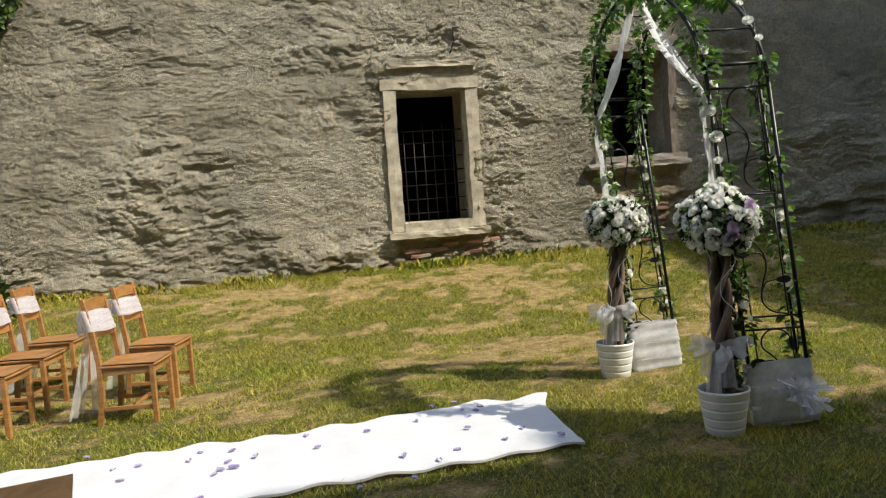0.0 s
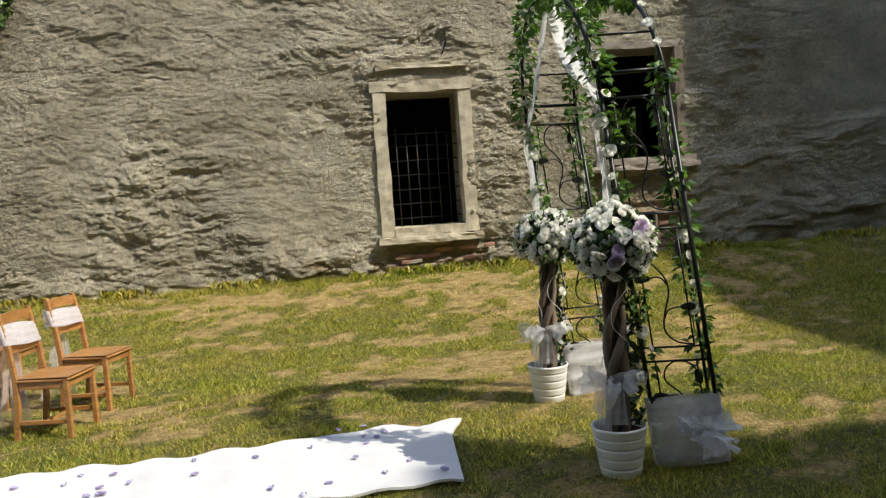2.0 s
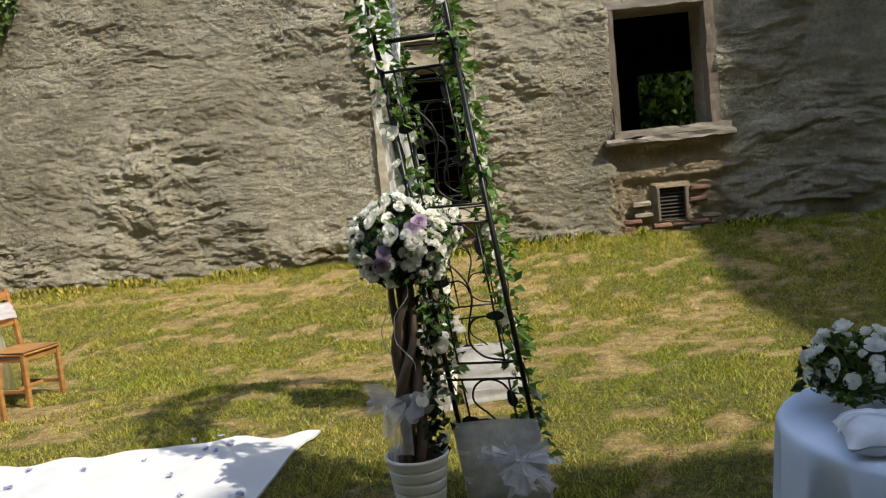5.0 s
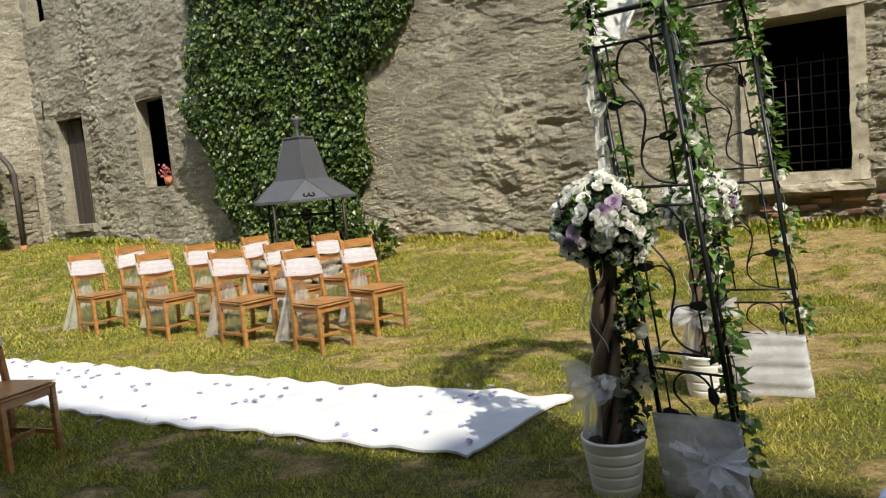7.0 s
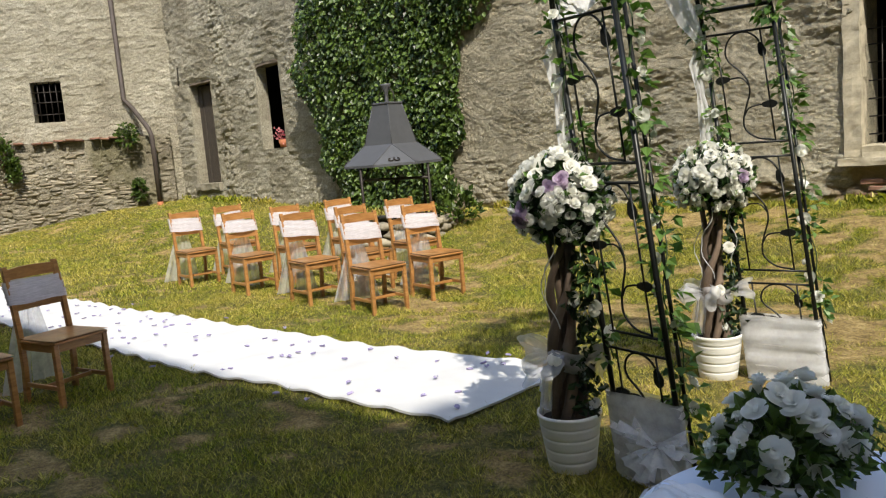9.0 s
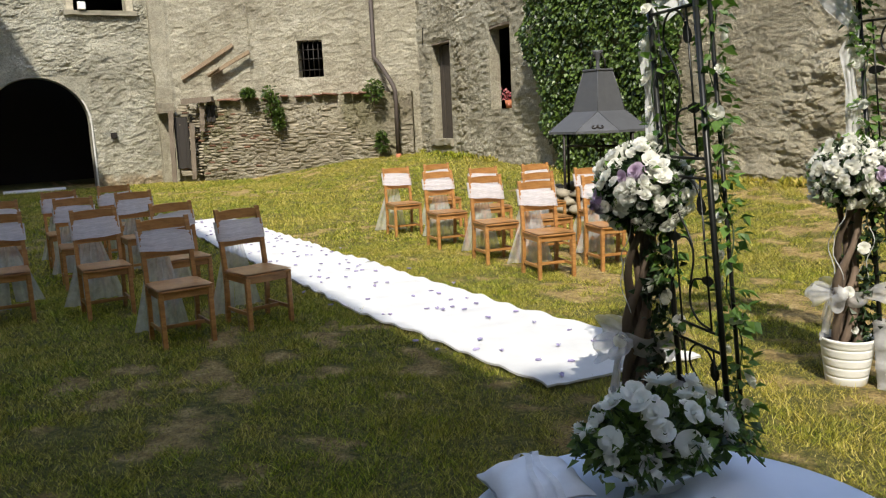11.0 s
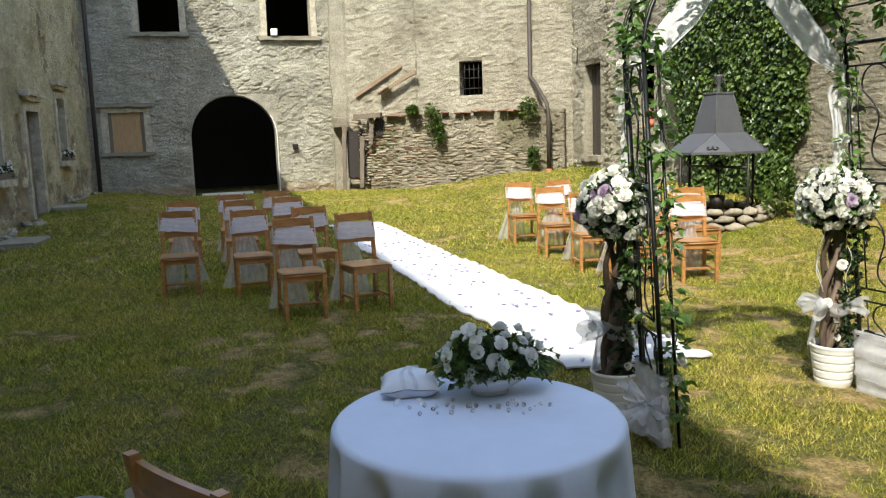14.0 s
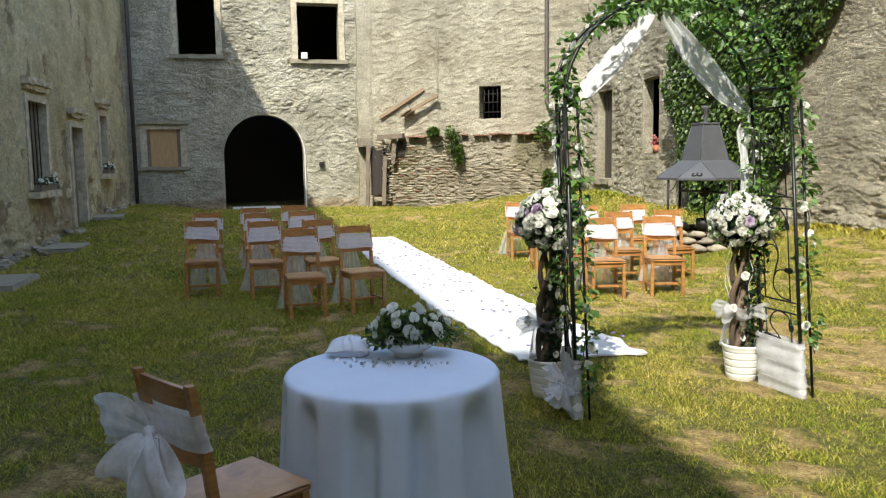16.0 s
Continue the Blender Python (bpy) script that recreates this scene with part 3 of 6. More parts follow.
wall("wall_west", (-18.5, WY0), (-18.5, 6.35), (1, 0), -0.4, 7.6, (11.0, 11.0),
     [(-0.72 - WY0, 0.28 - WY0, 1.5, 2.66), (0.33 - WY0, 1.47 - WY0, 4.92, 6.75), (3.95 - WY0, 5.28 - WY0, 4.82, 6.6),
      (ARCH_Y - ARCH_R - WY0, ARCH_Y + ARCH_R - WY0, -0.35, ARCH_Z + ARCH_R)],
     0.6, 0.03, relief_west, M_WEST, "limewashed rubble wall with a vaulted gateway and upper windows", False, fallen_west)
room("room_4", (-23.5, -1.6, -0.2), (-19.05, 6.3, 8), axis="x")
SP, SQ = Vector((-18.5, -1.25)), Vector((16.6, -3.5))
S_OPEN = [(8.3, 9.45, 1.15, 2.85), (5.5, 6.5, 0.0, 2.48), (2.95, 3.75, 1.4, 2.88)]
SM = SP + (SQ - SP).normalized() * 31.3
wall("wall_south", SP, SM, (0, 1), -0.4, 7.0, (12.0, 14.8), S_OPEN, 0.45, 0.05, relief_south, M_SOUTH,
     "ochre-grey plastered house wall with carved window heads", False, fallen_south)
# Out of view; the raised top is added to push the shade edge northwards.
wall("wall_southeast", SM, SQ, (0, 1), -0.4, 7.0, (15.5, 15.85), [], 0.45, 0.4, relief_diag, M_SOUTH,
     "unseen plain wall piece, raised a step to move the shade edge")
room("room_5", (-18.5, -6.0, -0.2), (-6.0, -2.2, 5), axis="-y")
# Never in view; its height sets where the shade ends on the lawn.
wall("wall_east", (16.4, -4.5), (16.4, 4.1), (-1, 0), -0.4, 6.5, (15.15, 15.15), [], 0.4, 0.4, relief_diag, M_SOUTH,
     "unseen plain wall closing the courtyard, its height set to shade the lawn")
# Added out of view: its edge casts the upright shade line on the north wall.
wall("wall_tower", (16.38, 4.1), (16.38, 12), (-1, 0), -0.4, 6.5, (18.5, 18.5), [], 0.4, 0.4, relief_diag, M_SOUTH,
     "unseen tall plain wall added to shade the north wall's right end")


def gate_arch():
    """The rounded head of the gateway and its plaster rim."""
    s = Shape()
    n = 28
    front, back = -18.5 + 0.012, -19.1
    for k in range(n):
        w0, w1 = math.pi * k / n, math.pi * (k + 1) / n
        pts = []
        for w in (w0, w1):
            y, z = ARCH_Y - ARCH_R * math.cos(w), ARCH_Z + ARCH_R * math.sin(w)
            f = min(1 / max(abs(math.cos(w)), 1e-6), 1 / max(math.sin(w), 1e-6))
            pts.append((y, z, ARCH_Y - ARCH_R * math.cos(w) * f * 1.01, ARCH_Z + ARCH_R * math.sin(w) * f * 1.01))
        (ya, za, yA, zA), (yb, zb, yB, zB) = pts
        s.add([(front, ya, za), (front, yb, zb), (front, yB, zB), (front, yA, zA)], [(0, 1, 2, 3)])
        s.add([(front, ya, za), (front, yb, zb), (back, yb, zb), (back, ya, za)], [(3, 2, 1, 0)], True)
        s.add([(back, ya, za), (back, yb, zb), (back, yB, zB), (back, yA, zA)], [(3, 2, 1, 0)])
    part_ob = tagged(part("gateway_head", s, M_WEST), "rounded limewashed gateway vault", "archway", kind="structure")
    rim = Shape()
    path = [(ARCH_Y - ARCH_R * math.cos(math.pi * k / 24), ARCH_Z + ARCH_R * math.sin(math.pi * k / 24)) for k in range(20, 25)]
    path += [(ARCH_Y + ARCH_R, 0.8), (ARCH_Y + ARCH_R, -0.3)]
    for k in range(len(path) - 1):
        (a, b), (e, f) = path[k], path[k + 1]
        w = Vector((e - a, f - b)).normalized()
        o = Vector((-w.y, w.x)) * 0.04
        x = -18.5 + 0.03 + 0.02 * random.random()
        rim.add([(x, a, b), (x, e, f), (x, e + o.x, f + o.y), (x, a + o.x, b + o.y),
                 (x - 0.2, a, b), (x - 0.2, e, f), (x - 0.2, e + o.x, f + o.y), (x - 0.2, a + o.x, b + o.y)],
                [(0, 1, 2, 3), (0, 4, 5, 1), (3, 2, 6, 7)])
    tagged(part("gateway_rim", rim, simple("white_limewash_rim", (0.66, 0.64, 0.58), 0.9, 0, 0.12, 6, 0.4)), "worn white limewash rim of the gateway", "trim", kind="structure")


gate_arch()

# ---------------------------------------------------------------- ground


def bareness(x, y):
    """0 for thick grass to 1 for bare earth."""
    b = 0.40 * fbm(x * 0.7, y * 0.9, 61, 3) + 0.60 * fbm(x * 3.4, y * 4.6, 67, 4, 0.68) + 0.16 * (fbm(x * 15, y * 19, 69, 3) - 0.5)
    sunny = step((y - 4.6) / 2.0) * step((x + 7) / 4) * step((11.5 - y) / 1.5)
    return step((b - 0.555 + 0.08 * sunny) / 0.11)


def ground():
    xs = np.concatenate([[-400, -120, -45, -26], np.arange(-21, 18.01, 0.12), [26, 45, 120, 400]])
    ys = np.concatenate([[-400, -120, -45, -14], np.arange(-6, 15.01, 0.12), [24, 45, 120, 400]])
    X, Y = np.meshgrid(xs, ys)
    Z = lawn(np.clip(X, -19, 17), np.clip(Y, -5, 13)) + 0.035 * (fbm(X * 4.5, Y * 4.5, 71, 3) - 0.5)
    W = len(xs)
    r, c = np.meshgrid(np.arange(len(ys) - 1), np.arange(W - 1), indexing="ij")
    q = np.stack([r * W + c, r * W + c + 1, (r + 1) * W + c + 1, (r + 1) * W + c], -1).reshape(-1, 4)
    me = fast_mesh("ground", np.stack([X, Y, Z], -1).reshape(-1, 3), q)
    att = me.attributes.new("bare", 'FLOAT', 'POINT')
    att.data.foreach_set("value", bareness(X, Y).ravel().astype(np.float32))
    ob = part("ground", me, M_GROUND)
    return tagged(ob, "patchy sun-dried courtyard lawn with bare earth", "ground", kind="structure")


ground()


def blades(name, n, x0, x1, y0, y1, height, width, seed):
    rng = np.random.default_rng(seed)
    x, y = rng.uniform(x0, x1, n), rng.uniform(y0, y1, n)
    bare = bareness(x, y)
    tuft = fbm(x * 7, y * 7, 83, 4, 0.65)
    keep = (rng.random(n) > bare * 0.92) & (rng.random(n) < 0.3 + 1.4 * tuft)
    keep &= (y > -1.25 - 0.064 * (x + 18.5) + 0.05) & (y < np.where(x > -7, NY - 0.02, 12.1 - 0.138 * (x + 14.6)))
    f = (1.72 - x) / 10.1
    keep &= ~((np.abs(y - (4.61 - 0.11 * step(f * 4))) < 0.50) & (x < 1.72) & (x > -8.37))
    keep &= (x > -18.2) & ((y - 6.9) * 3.2 - (x + 17.4) * 5.0 < 0)
    x, y, bare, tuft = x[keep], y[keep], bare[keep], tuft[keep]
    n = len(x)
    edge = step((y - 10.1) / 0.7) * (x > -7)
    h = height * rng.uniform(0.45, 1.3, n) * (0.45 + 1.1 * tuft) * (1 - 0.45 * bare) * (1 + 1.1 * edge)
    a, lean, turn = rng.uniform(0, 6.283, n), rng.uniform(0.3, 1.5, n) * h, rng.uniform(0, 6.283, n)
    z = lawn(x, y) - 0.01
    w = width * rng.uniform(0.7, 1.5, n) / 2
    cx, cy = np.cos(a) * w, np.sin(a) * w
    lx, ly = np.cos(turn) * lean, np.sin(turn) * lean
    v = np.stack([np.stack([x - cx, y - cy, z], 1), np.stack([x + cx, y + cy, z], 1), np.stack([x + lx, y + ly, z + h], 1)], 1)
    ob = part(name, fast_mesh(name, v.reshape(-1, 3), np.arange(3 * n).reshape(n, 3)), M_GRASS)
    return tagged(ob, "short patchy yellow-green grass on dry earth", "grass", kind="stuff")


blades("grass", 600000, 0.5, 8.2, -0.5, 7.5, 0.036, 0.0055, 5)
blades("grass", 430000, -4, 0.5, -2.5, 10.9, 0.042, 0.007, 7)
blades("grass", 200000, 0.5, 8.2, 7.5, 10.9, 0.042, 0.0075, 8)
blades("grass", 260000, -18.3, -4, -1.6, 12.2, 0.055, 0.013, 6)
blades("grass", 60000, 8.2, 15, -3.3, 10.9, 0.05, 0.012, 9)

# ---------------------------------------------------------------- chairs
CHAIR_MESH = {}


def chair_meshes():
    w, d = 0.40, 0.41
    rec = 0.075
    s = Shape()
    pts = []
    for r in range(7):
        row = []
        for c in range(7):
            u, v = -d / 2 + d * r / 6, (-w / 2 + w * c / 6) * (1 - 0.06 * (1 - r / 6))
            row.append((u, v, 0.452 - 0.012 * (1 - (2 * c / 6 - 1) ** 2) * math.sin(math.pi * min(1, r / 6 + 0.05))))
        pts.append(row)
    s.grid(pts)
    s.box((d - 0.004, w - 0.01, 0.02), pose(0, 0, 0.432), 0.006)
    CHAIR_MESH["seat"] = s.mesh("seat")
    legs = []
    for sy in (-1, 1):
        y = sy * (w / 2 - 0.022)
        f = Shape()
        f.box((0.036, 0.036, 0.43), Matrix.Translation((d / 2 - 0.03, y, 0.212)), 0.004)
        legs.append(f.mesh("front_leg"))
        b = Shape()
        x = -d / 2 + 0.012
        prof = [(x - 0.03, 0.0), (x, 0.24), (x, 0.46), (x - 0.03, 0.70), (x - rec, 0.925)]
        rows = []
        for px, pz in prof:
            t = 0.017 if pz < 0.9 else 0.014
            rows.append([(px - t, y - 0.016, pz), (px + t, y - 0.016, pz), (px + t, y + 0.016, pz), (px - t, y + 0.016, pz)])
        verts = [p for row in rows for p in row]
        faces = [(4 * k + i, 4 * k + (i + 1) % 4, 4 * k + 4 + (i + 1) % 4, 4 * k + 4 + i) for k in range(4) for i in range(4)]
        b.add(verts, faces + [(3, 2, 1, 0), (16, 17, 18, 19)])
        legs.append(b.mesh("back_post"))
    CHAIR_MESH["legs"] = legs

    def slat(zc, h, x, bow=0.018):
        s = Shape()
        rows = []
        for k in range(9):
            y = (w / 2 - 0.036) * (2 * k / 8 - 1)
            e = 1 - (2 * k / 8 - 1) ** 2
            xx, crown = x - bow * e, 0.008 * e
            rows.append([(xx - 0.009, y, zc - h / 2), (xx + 0.009, y, zc - h / 2), (xx + 0.007, y, zc + h / 2 + crown), (xx - 0.011, y, zc + h / 2 + crown)])
        verts = [p for r in rows for p in r]
        faces = [(4 * k + i, 4 * k + 4 + i, 4 * k + 4 + (i + 1) % 4, 4 * k + (i + 1) % 4) for k in range(8) for i in range(4)]
        return s.add(verts, faces + [(0, 1, 2, 3), (35, 34, 33, 32)])
    xb = -d / 2 + 0.012
    CHAIR_MESH["top_rail"] = slat(0.872, 0.07, xb - rec + 0.012).mesh("top_rail")
    CHAIR_MESH["back_slat"] = slat(0.655, 0.055, xb - 0.026).mesh("back_slat")
    CHAIR_MESH["aprons"] = []
    for size, m in (((0.018, w - 0.07, 0.05), pose(d / 2 - 0.03, 0, 0.397)), ((0.018, w - 0.07, 0.05), pose(-d / 2 + 0.02, 0, 0.397)),
                    ((d - 0.07, 0.018, 0.05), pose(0, w / 2 - 0.024, 0.397)), ((d - 0.07, 0.018, 0.05), pose(0, -w / 2 + 0.024, 0.397))):
        CHAIR_MESH["aprons"].append(Shape().box(size, m, 0.003).mesh("apron"))
    CHAIR_MESH["stretchers"] = []
    for size, m in (((d - 0.06, 0.016, 0.03), pose(-0.01, w / 2 - 0.022, 0.135)), ((d - 0.06, 0.016, 0.03), pose(-0.01, -w / 2 + 0.022, 0.135)),
                    ((0.016, w - 0.05, 0.03), pose(-0.01, 0, 0.13))):
        CHAIR_MESH["stretchers"].append(Shape().box(size, m, 0.003).mesh("stretcher"))
    for me in [CHAIR_MESH["seat"], CHAIR_MESH["top_rail"], CHAIR_MESH["back_slat"], *legs, *CHAIR_MESH["aprons"], *CHAIR_MESH["stretchers"]]:
        me.materials.append(M_WOOD)


chair_meshes()


def sheet(top, bottom, rows, cols, ripple, waves, seed, sag=0.0):
    """A hanging cloth between two edges of points, with folds across."""
    rng = random.Random(seed)
    ph = [rng.uniform(0, 6.28) for _ in range(3)]
    pts = []
    for r in range(rows + 1):
        f = r / rows
        row = []
        for c in range(cols + 1):
            g = c / cols
            a = Vector(top[0]).lerp(Vector(top[1]), g)
            b = Vector(bottom[0]).lerp(Vector(bottom[1]), g)
            p = a.lerp(b, f)
            n = (Vector(top[1]) - Vector(top[0])).cross(b - a)
            n = n.normalized() if n.length > 1e-6 else Vector((1, 0, 0))
            k = ripple * (0.3 + 0.7 * f)
            p += n * k * (math.sin(waves * 6.28 * g + ph[0] + 0.9 * f) + 0.5 * math.sin(waves * 13.1 * g + ph[1] + 2 * f) + 0.3 * math.sin(5 * f + ph[2]))
            p.z -= sag * math.sin(math.pi * g) * (1 - f)
            row.append(p)
        pts.append(row)
    return pts


def sash_band(seed):
    """Tulle wound in creases round the chair's back."""
    rng = random.Random(seed)
    z0, z1 = 0.68 + rng.uniform(-0.01, 0.02), 0.83 + rng.uniform(-0.01, 0.015)
    wv = [rng.uniform(0, 6.28) for _ in range(6)]
    tilt = rng.uniform(-0.02, 0.02)
    s = Shape()
    rows = []
    n = 40
    for r in range(15):
        f = r / 14
        row = []
        for k in range(n + 1):
            a = 2 * math.pi * k / n
            cx, cy = math.cos(a), math.sin(a)
            x = -0.243 + 0.034 * math.copysign(abs(cx) ** 0.6, cx)
            y = 0.208 * math.copysign(abs(cy) ** 0.5, cy)
            z = z0 + (z1 - z0) * f + tilt * y * 5 + 0.004 * math.sin(4 * y * 5 + wv[0] + f * 3)
            crease = 0.0014 * math.sin(19 * f + wv[1] + 5 * y) + 0.0010 * math.sin(37 * f + wv[2] - 8 * y)
            x += crease * (1 if cx > 0 else -1) - 0.045 * (z - 0.76) / 0.1 * 0.6
            y += 0.5 * crease * (1 if cy > 0 else -1)
            row.append((x, y, z))
        rows.append(row)
    return s.grid(rows)


def ribbon_loop(knot, reach, across, width, depth, seed):
    """One soft loop of a gauze bow, out from the knot and back to it."""
    rng = random.Random(seed)
    knot, reach, across = Vector(knot), Vector(reach), Vector(across).normalized()
    bulge = reach.cross(across).normalized()
    ph = [rng.uniform(0, 6.28) for _ in range(3)]
    rows = []
    for k in range(25):
        w = 2 * math.pi * k / 24
        f = (1 - math.cos(w)) / 2
        mid = knot + reach * f + bulge * depth * math.sin(w) * (0.6 + 0.4 * f) + Vector((0, 0, -0.25 * reach.length * f * f))
        half = 0.014 + width / 2 * f ** 0.7
        row = []
        for c in range(11):
            g = c / 5 - 1
            row.append(mid + across * half * g + bulge * (0.010 * math.sin(4.4 * g + ph[0] + 2 * f) + 0.005 * math.sin(10 * g + ph[1])) * (0.3 + f)
                       + reach.normalized() * 0.018 * f * math.sin(3.3 * g + ph[2]))
        rows.append(row)
    return Shape().grid(rows)


def chair_bow(seed, big=1.0):
    """The bow behind the chair: two loops, a knot."""
    rng = random.Random(seed)
    s = Shape()
    for side in (-1, 1):
        rows = []
        up = rng.uniform(-0.02, 0.05)
        for r in range(9):
            f = r / 8
            wdt = 0.02 + 0.055 * big * math.sin(math.pi * min(1, f * 1.1)) ** 0.7
            cx, cy, cz = -0.285 - 0.06 * math.sin(math.pi * f), side * 0.17 * big * f, 0.745 + up * f - 0.05 * f * f
            rows.append([(cx - 0.02 * math.cos(6.28 * c / 6 + side) , cy + 0.012 * math.sin(9 * c), cz + wdt * (2 * c / 6 - 1) + 0.008 * math.sin(c * 2.1 + f * 5)) for c in range(7)])
        s.grid(rows)
    return s


def chair_tails(seed):
    rng = random.Random(seed)
    out = []
    y0 = rng.uniform(-0.05, 0.05)
    for side in (-1, 1):
        s = Shape()
        yb = side * rng.uniform(0.06, 0.16) + y0
        wd = rng.uniform(0.10, 0.15)
        zb = rng.uniform(0.02, 0.12)
        xb = -0.31 - rng.uniform(0.02, 0.12)
        pts = sheet(((-0.28, side * 0.02 + y0 - 0.03, 0.75), (-0.28, side * 0.02 + y0 + 0.03, 0.75)),
                    ((xb, yb - wd, zb), (xb, yb + wd, zb - 0.01)), 14, 16, 0.012, 2.6, seed + side)
        out.append(s.grid(pts))
    return out


def chair(x, y, turn, seed, group, label, sash=True, back=-0.275):
    """A chair whose top rail's middle stands over (x, y), facing turn degrees."""
    a = radians(turn)
    bx, by = x - back * math.cos(a), y - back * math.sin(a)
    ob = thing("dining_chair", label, "chair", pose(bx, by, rise(bx, by) - 0.01, 0, 0, turn), group)
    for key in ("seat", "top_rail", "back_slat"):
        part(key, CHAIR_MESH[key], None, ob)
    for me in CHAIR_MESH["legs"]:
        part(me.name.split(".")[0], me, None, ob)
    for me in CHAIR_MESH["aprons"]:
        part("apron", me, None, ob)
    for me in CHAIR_MESH["stretchers"]:
        part("stretcher", me, None, ob)
    if sash:
        band = part("sash", sash_band(seed), M_SASH, ob, "creased white tulle sash")
        part("bow", chair_bow(seed), M_RIBBON, band, "sheer white bow")
        for s in chair_tails(seed):
            part("sash_tail", s, M_TULLE, band, "sheer hanging tulle end")
    return ob


CHAIR_LABEL = "honey-stained pine chair with a white tulle sash, in the sun"
rng = random.Random(11)
for k, (x, y, turn) in enumerate([(-1.21, 6.17, -12), (-1.12, 6.90, -15), (-2.19, 6.20, -10), (-2.10, 6.85, -10), (-2.05, 7.55, -8),
                                  (-3.42, 6.30, -9), (-3.50, 7.02, -10), (-3.30, 7.70, -8), (-4.78, 6.40, -8), (-4.87, 7.10, -10)]):
    chair(x, y, turn, 100 + k, "sunny block of guest chairs", CHAIR_LABEL)
for k, (x, y, turn) in enumerate([(-1.13, 2.60, 4), (-1.25, 3.20, 11), (-2.83, 1.51, 0), (-2.52, 2.26, 2), (-2.49, 2.92, 5),
                                  (-4.36, 1.53, 2), (-4.06, 2.23, 0), (-4.25, 2.86, 3), (-5.42, 2.19, 2), (-5.65, 2.84, 0)]):
    chair(x, y, turn, 200 + k, "shaded block of guest chairs", "honey-stained pine chair with a sheer white sash, in the shade")

# ---------------------------------------------------------------- aisle runner


def runner_mid(f):
    x = 1.72 - 10.1 * f
    return x, 4.61 - 0.11 * float(step(f * 4))


def aisle_runner():
    """Two lengths of fleece laid end to end."""
    t = thing("aisle_runner", "long white fleece aisle runner strewn with petals on the lawn", "runner")
    n = 150
    for first, last, raise_by in ((0, 66, 0.006), (65, n, 0.0)):
        rows = []
        for k in range(first, last + 1):
            f = k / n
            x, y = runner_mid(f)
            half = 0.515 + 0.015 * math.sin(f * 31)
            row = []
            for c in range(17):
                g = 2 * c / 16 - 1
                px, py = x + (0.04 * g + 0.22 * max(0, g - 0.45) ** 1.5) * (1 - f) ** 8, y + half * g + 0.012 * math.sin(f * 140 + c * 0.05) * abs(g) ** 3
                if k == last and last < n:
                    px += 0.05 * math.sin(c * 0.9) + 0.1 * g
                lift = 0.028 + raise_by + 0.014 * (fbm(px * 2.2, py * 3, 90, 3) - 0.5) * 2 + 0.006 * math.sin(px * 14 + 3 * float(vnoise(px, py, 5)))
                lift += 0.02 * abs(g) ** 4 * (0.5 + 0.5 * math.sin(f * 180 + 2 * c))
                row.append((px, py, rise(px, py) + lift))
            rows.append(row)
        s = Shape().grid(rows)
        edge = [Vector(p) for p in [r[0] for r in rows] + rows[-1][1:] + [r[-1] for r in rows[::-1]][1:] + rows[0][::-1][1:]]
        n0 = len(edge)
        low = [Vector((p.x, p.y, p.z - 0.014)) for p in edge]
        s.add(edge + low, [(k, k + 1, n0 + k + 1, n0 + k) for k in range(n0 - 1)], True)
        part("runner_length", s, M_RUNNER, t)


aisle_runner()

PETAL_MESH = []
for k in range(4):
    r = random.Random(k)
    s = Shape()
    rows = []
    for a in range(4):
        rows.append([((a / 3 - 0.5) * 0.045, (c / 3 - 0.5) * 0.034 * math.sin(math.pi * (0.15 + 0.75 * a / 3)), 0.004 + 0.012 * ((c / 3 - 0.5) ** 2 * 4) + 0.006 * r.random()) for c in range(4)])
    me = s.grid(rows).mesh("petal")
    me.materials.append(M_PETAL)
    PETAL_MESH.append(me)
rng = random.Random(3)
for k in range(130):
    f = rng.random() ** 0.9
    x, y = runner_mid(f)
    y += rng.uniform(-0.45, 0.45) if k % 14 else rng.choice((-0.62, 0.64))
    on = abs(y - runner_mid(f)[1]) < 0.5
    me = PETAL_MESH[k % 4]
    ob = new("petal", me)
    lift = 0.028 + 0.014 * (float(fbm(x * 2.2, y * 3, 90, 3)) - 0.5) * 2 if on else 0.02
    ob.matrix_basis = pose(x, y, rise(x, y) + lift + 0.004, rng.uniform(-8, 8), rng.uniform(-8, 8), rng.uniform(0, 360))
    tagged(ob, "purple flower petal lying on the white runner" if on else "purple flower petal lying in the grass", "petal", "strewn petals")

# ---------------------------------------------------------------- leaves and roses


def leaf_cloud(name, P, axis, up, size, width=0.62, fold=0.22):
    """Many folded leaves in one mesh: base points, pointing ways, upper sides and lengths."""
    axis = axis / np.linalg.norm(axis, axis=1, keepdims=True)
    side = np.cross(axis, up)
    side /= np.linalg.norm(side, axis=1, keepdims=True) + 1e-9
    nrm = np.cross(side, axis)
    L = size[:, None]
    n = len(P)
    v = np.stack([P, P + axis * L * 0.45 + side * L * width / 2 + nrm * L * fold, P + axis * L - nrm * L * 0.12,
                  P + axis * L * 0.45 - side * L * width / 2 + nrm * L * fold], 1)
    k = np.arange(n)[:, None] * 4
    f = np.concatenate([k + np.array([[0, 1, 2]]), k + np.array([[0, 2, 3]])])
    return fast_mesh(name, v.reshape(-1, 3), f, False)


